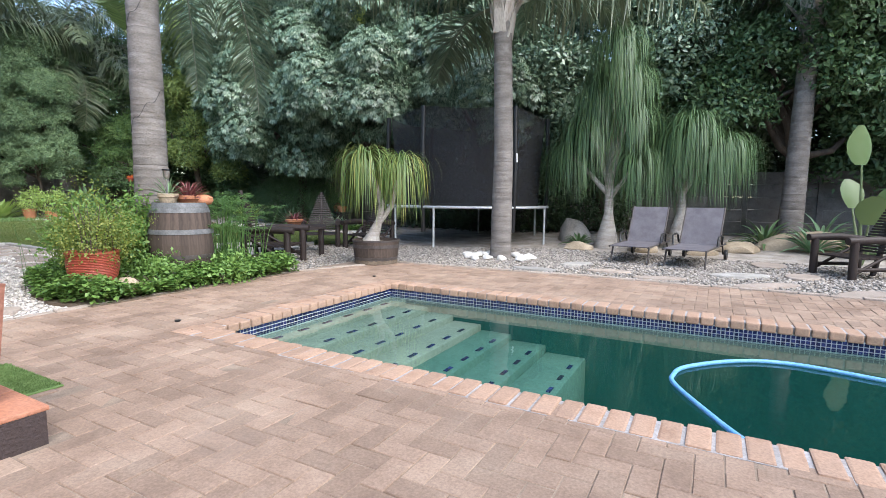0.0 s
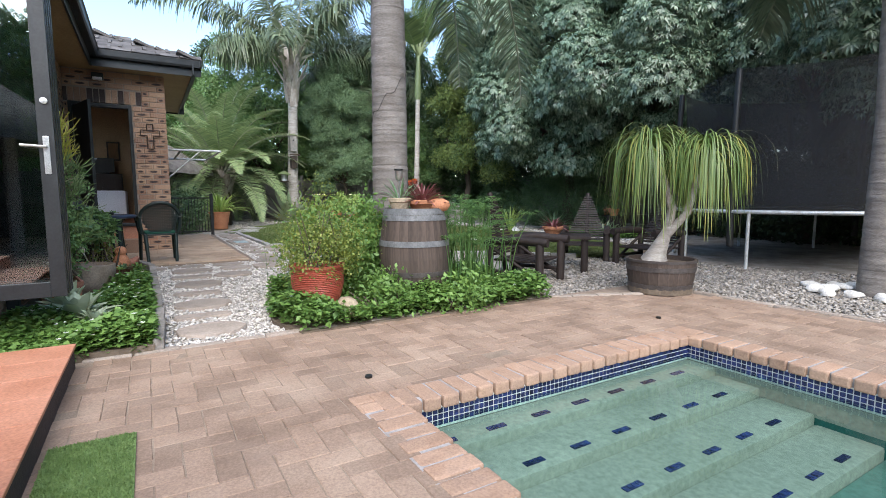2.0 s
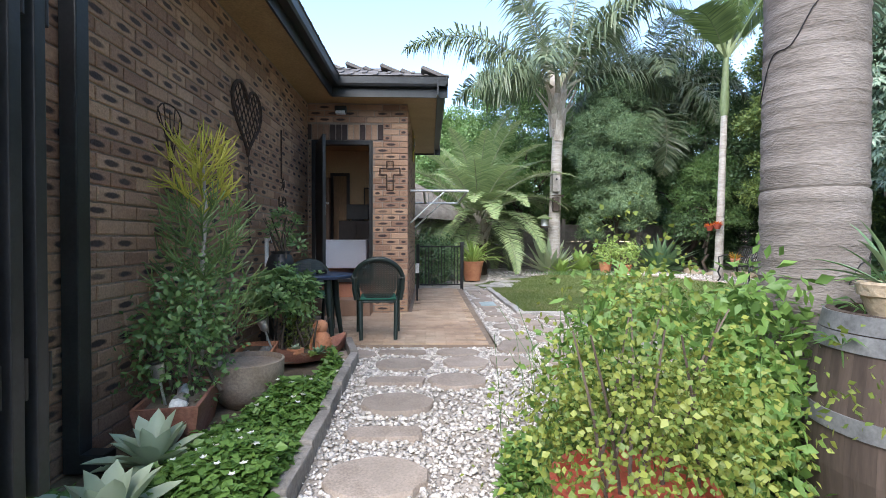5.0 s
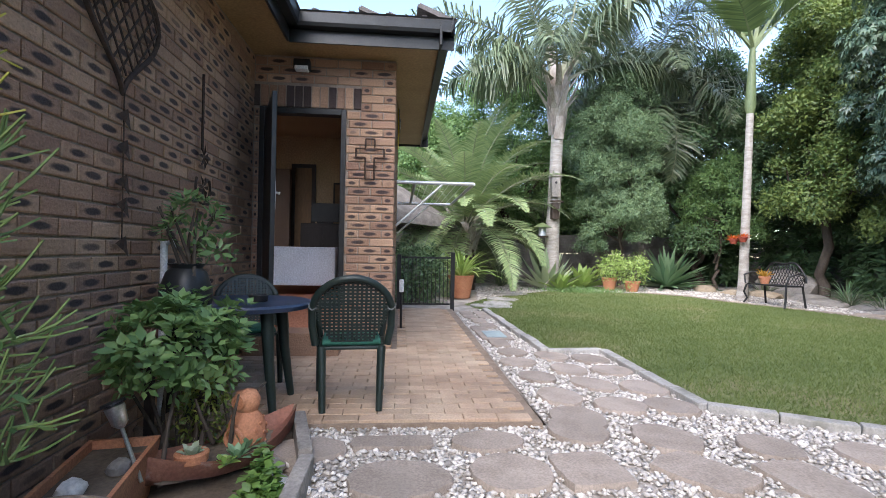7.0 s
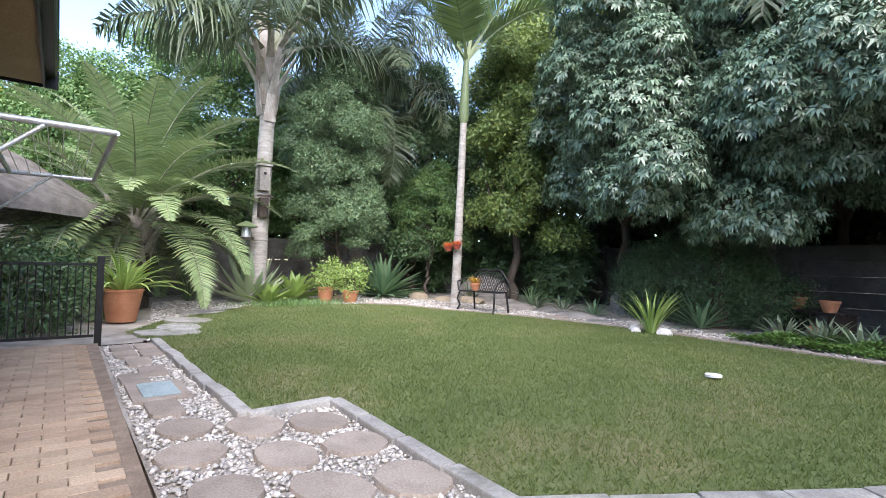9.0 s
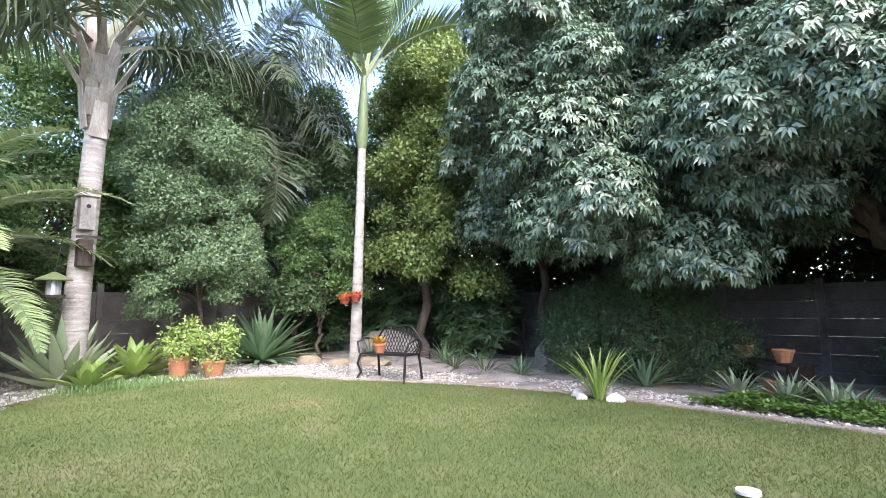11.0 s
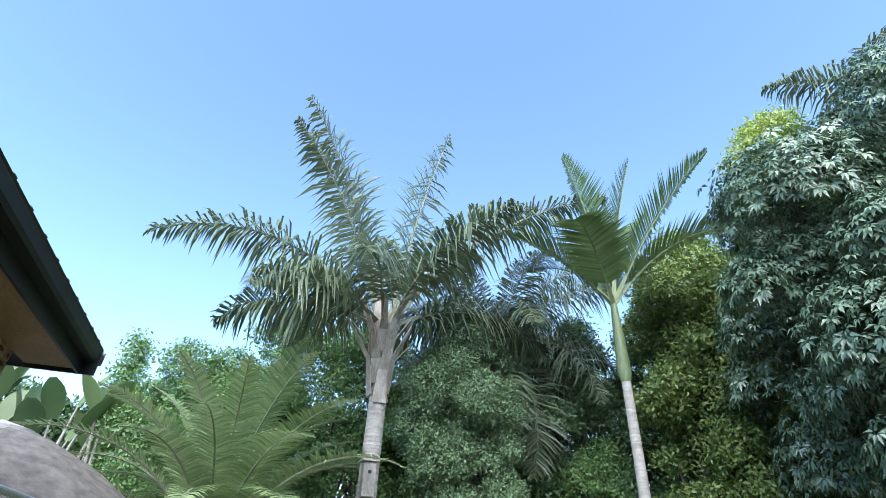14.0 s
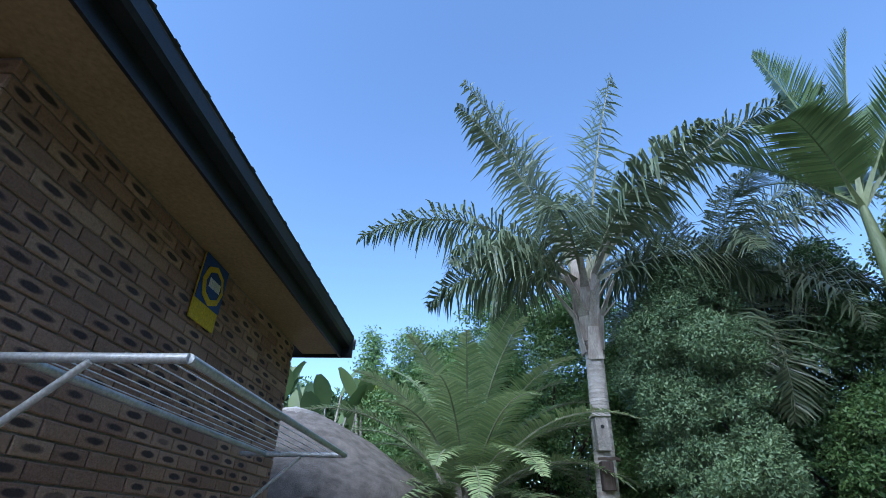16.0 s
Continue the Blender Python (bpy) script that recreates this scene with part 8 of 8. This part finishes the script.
def chips(poly, n, size, seed, name, label, material=CHIP, keepout=()):
    """Angular stone chips: squashed eight-sided pieces."""
    g = np.random.default_rng(seed)
    x, y = scatter(poly, n, seed)
    ok = np.ones(len(x), bool)
    for p in keepout:
        ok &= ~inside(p, x, y)
    x, y = x[ok], y[ok]
    n = len(x)
    base = np.array([(1, 0, 0), (0, 1, 0), (-1, 0, 0), (0, -1, 0), (0.1, 0.1, 1), (0, 0, -1)], float)
    v = base[None] * (0.7 + 0.6 * g.random((n, 6, 1)))
    s = size * (0.5 + 1.0 * g.random((n, 1, 1)) ** 1.5)
    v = v * s * np.array([1.0, 0.75, 0.5])
    a, ti = g.random(n) * 6.283, g.normal(size=n) * 0.4
    ca, sa, ct, st_ = np.cos(a), np.sin(a), np.cos(ti), np.sin(ti)
    vx, vy, vz = v[..., 0], v[..., 1], v[..., 2]
    y2, z2 = vy * ct[:, None] - vz * st_[:, None], vy * st_[:, None] + vz * ct[:, None]
    X = vx * ca[:, None] - y2 * sa[:, None] + x[:, None]
    Y = vx * sa[:, None] + y2 * ca[:, None] + y[:, None]
    Z = z2 + (ground_z(x, y) - 0.008 + 0.012 * g.random(n))[:, None]
    o = (np.arange(n) * 6)[:, None]
    fc = np.array([(0, 1, 4), (1, 2, 4), (2, 3, 4), (3, 0, 4), (1, 0, 5), (2, 1, 5), (3, 2, 5), (0, 3, 5)])
    f = (o[:, :, None] + fc[None]).reshape(-1, 3)
    tagged(part(name, mesh_of(name, np.stack([X, Y, Z], -1).reshape(-1, 3), f), material), label, "gravel", kind="stuff")


# stepping stones
STONES = []


def stepper(label, x, y, rx, ry, seed, square=False, lift=0.0, material=STONE, turn=0.0):
    g = np.random.default_rng(seed)
    n = 24
    o = []
    for i in range(n):
        a = 2 * math.pi * i / n
        k = 1 + g.normal() * 0.025
        c, s = math.cos(a), math.sin(a)
        if square:
            q = (abs(c) ** 8 + abs(s) ** 8) ** (-1 / 8)
            c, s = c * q, s * q
        o.append((rx * c * k, ry * s * k))
    z = gz(x, y)
    b = Build()
    v = [(px_ * f_, py_ * f_, z_) for f_, z_ in ((1.0, -0.05), (1.0, 0.010), (0.975, 0.020)) for px_, py_ in o] + [(0, 0, 0.021)]
    b.add(v, [(r * n + i, r * n + (i + 1) % n, (r + 1) * n + (i + 1) % n, (r + 1) * n + i) for r in range(2) for i in range(n)] + [(2 * n + i, 2 * n + (i + 1) % n, 3 * n) for i in range(n)])
    single("stepping_stone", b, material, label, "paving stone", "stepping stones", smooth=30, at=at(x, y, z + lift, turn))
    STONES.append([(x + px_ * math.cos(radians(turn)) - py_ * math.sin(radians(turn)), y + px_ * math.sin(radians(turn)) + py_ * math.cos(radians(turn))) for px_, py_ in o])


ROUND, RECT = "round buff stepping stone set in white gravel", "narrow buff stepping slab set in white gravel"
for k, (x, y, rx, ry, sq) in enumerate(((-5.46, 1.76, 0.20, 0.26, False), (-5.92, 1.74, 0.075, 0.23, True), (-6.36, 1.78, 0.21, 0.25, False), (-6.84, 1.77, 0.08, 0.22, True), (-7.3, 1.82, 0.20, 0.24, False), (-7.75, 1.78, 0.085, 0.22, True), (-8.2, 1.82, 0.19, 0.24, False), (-8.62, 1.78, 0.08, 0.22, True),
                                        (-7.75, 2.25, 0.19, 0.22, False), (-8.25, 2.35, 0.2, 0.2, False), (-8.62, 2.3, 0.14, 0.2, False), (-8.55, 1.35, 0.14, 0.2, False))):
    stepper(ROUND if not sq else RECT, x, y, rx, ry, 400 + k, sq)
g = np.random.default_rng(12)
k = 0
for row, (xa, xb, ya, yb, step_) in enumerate(((-11.0, -8.95, 2.95, 2.95, 0.5), (-10.8, -8.8, 3.35, 3.35, 0.52), (-10.7, -9.0, 3.70, 3.68, 0.5), (-8.75, -8.2, 2.85, 4.9, 0.5), (-8.3, -7.7, 2.75, 5.0, 0.52), (-7.8, -7.45, 3.0, 5.2, 0.55))):
    ln = math.hypot(xb - xa, yb - ya)
    for i in range(int(ln / step_) + 1):
        s_ = i * step_ / ln
        x, y = xa + (xb - xa) * s_ + g.normal() * 0.03, ya + (yb - ya) * s_ + g.normal() * 0.03
        stepper(ROUND, x, y, 0.17 + 0.05 * g.random(), 0.145 + 0.035 * g.random(), 450 + k, row in (4,), turn=g.random() * 40)
        k += 1
for i, (x, y) in enumerate(((-14.2, 2.93), (-14.2, 3.16), (-13.75, 2.93), (-13.75, 3.16), (-13.3, 3.0), (-12.8, 3.05), (-11.5, 2.95), (-12.55, 2.88))):
    stepper("square buff paving slab in the gravel strip", x, y, 0.2, 0.105, 520 + i, True)
for i, (x, y) in enumerate(((-15.6, 3.75), (-16.3, 4.0), (-15.2, 3.55), (-17.2, 4.4))):
    stepper("flat grey flagstone on the worn lawn corner", x, y, 0.42, 0.28, 540 + i, False, 0.0, KERB, 30 * i)
for i, (x, y, rx, ry) in enumerate(((-2.3, 7.0, 0.32, 0.14), (-1.3, 7.35, 0.30, 0.14), (-0.6, 7.05, 0.34, 0.13), (0.35, 7.9, 0.4, 0.2), (0.6, 7.1, 0.45, 0.14), (1.5, 7.0, 0.4, 0.15), (-1.9, 7.9, 0.3, 0.15), (1.1, 8.2, 0.3, 0.2), (0.8, 9.4, 0.35, 0.25), (-13.2, 10.35, 0.3, 0.2), (-14.0, 10.1, 0.3, 0.2), (-12.4, 10.6, 0.3, 0.18))):
    stepper("irregular flat stone on the gravel", x, y, rx, ry, 560 + i, False, 0.0, KERB if i % 3 == 0 else STONE, 10 * i)
meter = thing("water_meter_cover", "pale blue-grey meter cover in a stone frame", "cover", at=at(-12.0, 2.98, gz(-12, 3) + 0.005))
part("frame", Build().box(-0.30, 0.30, -0.19, 0.19, -0.04, 0.02, 0.006), STONE, meter)
part("lid", Build().box(-0.22, 0.22, -0.12, 0.12, 0.02, 0.032, 0.005), surface("blue_lid", [(0.30, 0.38, 0.40), (0.38, 0.46, 0.47)], 5, 60, 0.6, 0.1), meter)
single("lawn_disc", Build().lathe([(0.075, 0), (0.075, 0.02), (0.001, 0.024)], 20), WHITEPAINT, "white plastic sprinkler cover set in the lawn", "cover", smooth=40, at=at(-9.84, 7.31, gz(-9.84, 7.3) + 0.03))
for x, y in ((-3.78, 2.42), (-3.8, 5.1)):
    single("paving_drain", Build().lathe([(0.022, 0), (0.022, 0.012), (0.001, 0.014)], 14), BLACK, "small round black drain plug in the paving", "drain", "paving drains", smooth=40, at=at(x, y, 0.004))

path_poly = [(-5.02, 1.40), (-5.02, 2.32), (-5.5, 2.26), (-6.6, 2.5), (-7.3, 3.2), (-7.3, 4.4), (-7.0, 5.2), (-7.9, 5.9), (-8.2, 5.3), (-9.1, 3.95), (-11.0, 4.0), (-11.0, 3.4), (-14.5, 3.35), (-14.5, 2.78), (-8.88, 2.72), (-8.88, 1.25), (-8.3, 1.4)]
chips(path_poly, 26000, 0.020, 61, "gravel_chips", "pale angular gravel chips on the garden path", keepout=STONES)
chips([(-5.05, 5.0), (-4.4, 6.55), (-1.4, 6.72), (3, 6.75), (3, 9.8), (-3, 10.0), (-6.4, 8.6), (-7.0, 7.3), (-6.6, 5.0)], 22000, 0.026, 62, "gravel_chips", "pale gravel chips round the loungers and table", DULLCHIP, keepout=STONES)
chips([(-14.6, 3.2), (-17.7, 5.4), (-17.2, 7.8), (-14.7, 9.35), (-12.5, 10.2), (-9.0, 9.95), (-7.5, 9.7), (-7.5, 10.6), (-13, 11.2), (-19, 9.5), (-20, 4)], 12000, 0.03, 63, "gravel_chips", "sandy gravel chips along the back bed", keepout=[LAWN] + STONES)

# lawn blades
x, y = scatter(LAWN, 200000, 71)
g = np.random.default_rng(72)
near_ = g.random(len(x)) < np.clip(1.6 - np.hypot(x + 9.0, y - 4.2) / 7.0, 0.25, 1)
x, y = x[near_], y[near_]
P = np.stack([x, y, ground_z(x, y)], -1)
D = unit(g.normal(size=(len(x), 3)) * np.array([0.5, 0.5, 0.1]) + np.array([0, 0, 0.8]))
sd = unit(np.cross(D, g.normal(size=(len(x), 3))))
ln = g.uniform(0.02, 0.05, len(x))[:, None]
wd = g.uniform(0.002, 0.005, len(x))[:, None]
v = np.stack([P - sd * wd, P + sd * wd, P + D * ln + np.array([0, 0, -0.004])], 1).reshape(-1, 3)
tagged(part("grass_blades", mesh_of("grass_blades", v, np.arange(len(v)).reshape(-1, 3)), GRASSBLADE), "short green grass blades of the lawn", "grass", kind="stuff")


# edging blocks
def edging(pts, label, L=0.42, w=0.10, h=0.05, material=KERB, lift=0.0):
    t = thing("edging", label, "edging", kind="structure")
    mesh = [Build().box(0.004, L - 0.004, -w / 2, w / 2, -0.08, h, 0.012).mesh("edging_block") for _ in (0,)]
    for (x0, y0), (x1, y1) in zip(pts, pts[1:]):
        d = math.hypot(x1 - x0, y1 - y0)
        n = max(1, round(d / L))
        for k in range(n):
            s_ = k / n
            x, y = x0 + (x1 - x0) * s_, y0 + (y1 - y0) * s_
            ob = part("edging_block", mesh[0], material, t)
            ob.matrix_basis = at(x, y, gz(x, y) + lift + random.uniform(-0.006, 0.006), math.degrees(math.atan2(y1 - y0, x1 - x0)) + random.uniform(-2, 2)) @ Matrix.Diagonal((d / n / L, 1, 1, 1))


edging([(-14.5, 3.30), (-11.0, 3.34), (-11.02, 3.96), (-9.14, 3.9), (-8.28, 5.3), (-7.75, 6.4), (-7.0, 7.4)], "grey concrete edging blocks round the lawn")
edging([(-6.6, 8.6), (-7.6, 9.45), (-9.06, 9.9), (-11.5, 10.15), (-12.6, 10.15), (-13.8, 9.8), (-14.9, 9.25), (-15.8, 8.65), (-16.6, 8.35), (-17.2, 7.65)], "pale stone edging along the far side of the lawn", 0.35, 0.09, 0.03, STONE)
edging([(-4.98, 1.38), (-5.6, 1.40), (-7.0, 1.40), (-8.3, 1.38), (-8.86, 1.22)], "weathered log edging of the house bed", 0.5, 0.07, 0.09, GREYROCK, 0.02)
edging([(-4.99, 0.95), (-4.99, 4.9), (-4.35, 6.46), (-1.4, 6.62), (6.5, 6.68)], "mixed stone edging of the pool paving", 0.28, 0.08, 0.025, STONE, 0.01)


# ---- clay pavers ----
def herringbone(name, poly, unit_, z, label, near_at, thing_kind, skip=None, turn=0.0):
    """Two-by-one pavers in herringbone; the nearest as pieces, the rest joined."""
    t = thing(name, label, "paving", kind="structure")
    xs, ys = [p[0] for p in poly], [p[1] for p in poly]
    cells = []
    nx, ny = int((max(xs) - min(xs)) / unit_) + 2, int((max(ys) - min(ys)) / unit_) + 2
    for i in range(-1, nx):
        for j in range(-1, ny):
            d = (i - j) % 4
            if d == 0:
                c = (min(xs) + (i + 1) * unit_, min(ys) + (j + 0.5) * unit_, 0)
            elif d == 3:
                c = (min(xs) + (i + 0.5) * unit_, min(ys) + (j + 1) * unit_, 1)
            else:
                continue
            cells.append(c)
    X, Y = np.array([c[0] for c in cells]), np.array([c[1] for c in cells])
    ok = inside(poly, X, Y)
    if skip is not None:
        ok &= ~skip(X, Y)
    cells = [c for c, o_ in zip(cells, ok) if o_]
    cells.sort(key=lambda c: math.hypot(c[0] - near_at[0], c[1] - near_at[1]))
    a, b_ = unit_ - 0.002, unit_ / 2 - 0.002
    lay(t, [(x, y, z, 90.0 * r_) for x, y, r_ in cells], a, b_)
    return t


def lay(t, places, a, b_, count=300, material=PAVER):
    e = 0.003
    top_ = [(-a + e, -b_ + e), (a - e, -b_ + e), (a - e, b_ - e), (-a + e, b_ - e)]
    low_ = [(-a, -b_), (a, -b_), (a, b_), (-a, b_)]
    vv = [(x, y, -0.025) for x, y in low_] + [(x, y, -0.004) for x, y in low_] + [(x, y, 0.0) for x, y in top_]
    ff = [(r_ * 4 + i, r_ * 4 + (i + 1) % 4, (r_ + 1) * 4 + (i + 1) % 4, (r_ + 1) * 4 + i) for r_ in range(2) for i in range(4)] + [(8, 9, 10, 11)]
    me = Build().add(vv, ff).mesh("paver")
    g = np.random.default_rng(len(places))
    rest = Build()
    for k, (x, y, z, r_) in enumerate(places):
        m = at(x, y, z + g.normal() * 0.0016, r_ + g.normal() * 0.7) @ Matrix.Rotation(g.normal() * 0.006, 4, "X") @ Matrix.Rotation(g.normal() * 0.004, 4, "Y")
        if k < count:
            ob = part("paver", me, material, t)
            ob.matrix_basis = m
        else:
            rest.add(vv, ff, m)
    if rest.v:
        tagged(part("further_pavers", rest, material, t), "clay pavers of the same paving", kind="stuff")


herringbone("pool_paving", [(-4.95, -1.4), (4.8, -1.4), (4.8, 6.6), (-1.4, 6.55), (-4.35, 6.40), (-4.95, 4.9)], 0.105, 0.004, "weathered orange-pink clay brick paving round the pool", (-2.2, 1.9), "paving",
            lambda X, Y: ((X > W - 0.13) & (X < E_ + 0.1) & (Y > S - 0.13) & (Y < N_ + 0.13)) | ((X > -4.9) & (X < -2.33) & (Y < 0.93)))
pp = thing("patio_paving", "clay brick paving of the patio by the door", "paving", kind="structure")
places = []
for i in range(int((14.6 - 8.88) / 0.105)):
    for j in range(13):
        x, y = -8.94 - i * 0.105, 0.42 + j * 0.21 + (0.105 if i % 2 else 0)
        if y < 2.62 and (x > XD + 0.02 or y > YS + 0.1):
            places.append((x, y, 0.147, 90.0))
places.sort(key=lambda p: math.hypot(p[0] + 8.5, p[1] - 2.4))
lay(pp, places, 0.103, 0.0505, material=LITPAVER)


# ---- face bricks ----
def face_uv(me, tones):
    """Marks where each point lies on its brick, with the brick's own number."""
    a = me.attributes.new("face_uv", "FLOAT_VECTOR", "POINT")
    uv = np.tile(np.array([(-1, -1), (1, -1), (1, 1), (-1, 1)] * 3, float), (len(tones), 1))
    z = np.repeat(np.array(tones), 12)[:, None]
    a.data.foreach_set("vector", np.concatenate([uv, z], 1).astype(np.float32).ravel())
    return me


def brick_wall(axis, fixed, u0, u1, z0, z1, holes, near_u, sign, count=300):
    """Stretcher bond on a wall; axis: the way it runs, fixed: its face."""
    t = thing("brick_face", "rustic face bricks in brown and orange with dark flashes", "brickwork", kind="structure")
    L, H = 0.232, 0.0855
    places = []
    for r_ in range(int((z1 - z0) / H)):
        z = z0 + (r_ + 0.5) * H
        n = int((u1 - u0) / L) + 1
        edges = sorted({u0, u1} | {u for u in (u0 + (0 if r_ % 2 else -L / 2) + k * L for k in range(n + 2)) if u0 + 0.03 < u < u1 - 0.03})
        for a, b_ in zip(edges, edges[1:]):
            segs = [(a, b_)]
            for h0, h1, hz0, hz1 in holes:
                if hz0 - 0.02 < z < hz1 + 0.02:
                    segs = [s for a2, b2 in segs for s in ((a2, min(b2, h0)), (max(a2, h1), b2)) if s[1] - s[0] > 0.03]
            places += [(s[0], s[1], z) for s in segs]
    places.sort(key=lambda p: abs((p[0] + p[1]) / 2 - near_u) + abs(p[2] - 1.3))
    std = {}
    rest, tones = Build(), []
    g = np.random.default_rng(int(abs(fixed) * 100))
    for k, (a, b_, z) in enumerate(places):
        hl, hh = (b_ - a) / 2 - 0.005, H / 2 - 0.0055
        key = round(hl, 3)
        e, dpt = 0.006, 0.012
        vv = [(-hl, 0, -hh), (hl, 0, -hh), (hl, 0, hh), (-hl, 0, hh), (-hl, dpt - 0.004, -hh), (hl, dpt - 0.004, -hh), (hl, dpt - 0.004, hh), (-hl, dpt - 0.004, hh), (-hl + e, dpt, -hh + e), (hl - e, dpt, -hh + e), (hl - e, dpt, hh - e), (-hl + e, dpt, hh - e)]
        ff = [(r_ * 4 + (i + 1) % 4, r_ * 4 + i, (r_ + 1) * 4 + i, (r_ + 1) * 4 + (i + 1) % 4) for r_ in range(2) for i in range(4)] + [(11, 10, 9, 8)]
        c = (a + b_) / 2
        off = g.normal() * 0.0012
        if axis == "x":
            m = Matrix.Translation((c, fixed - 0.012 + off, z))
        else:
            m = Matrix.Translation((fixed - 0.012 + off, c, z)) @ Matrix.Rotation(radians(-90), 4, "Z")
        if k < count:
            if key not in std:
                std[key] = face_uv(Build().add(vv, ff).mesh("brick"), [0.0])
            ob = part("brick", std[key], FACE, t)
            ob.matrix_basis = m
        else:
            rest.add(vv, ff, m)
            tones.append(g.random())
    tagged(part("further_bricks", face_uv(rest.mesh("further_bricks"), tones), FACE, t), "rustic face bricks of the same wall", kind="stuff")


brick_wall("x", YA, XD, -5.72, -0.1, 3.08, [], -8.0, 1)
brick_wall("y", XD, YA, YS, -0.1, 3.08, [(0.385, 1.235, 0.10, 2.56), (0.25, 1.38, 2.58, 2.78)], 1.3, 1)
brick_wall("x", YS, XE, XD, -0.1, 3.08, [], -11.6, 1)
sold = thing("lintel_course", "soldier course of face bricks above the door", "brickwork", kind="structure")
sb = Build().box(-0.012, 0.004, -0.036, 0.036, -0.105, 0.105, 0.004).mesh("brick")
for k in range(13):
    ob = part("brick", sb, FACE, sold)
    ob.location = (XD, 0.345 + 0.0833 * k, 2.675)
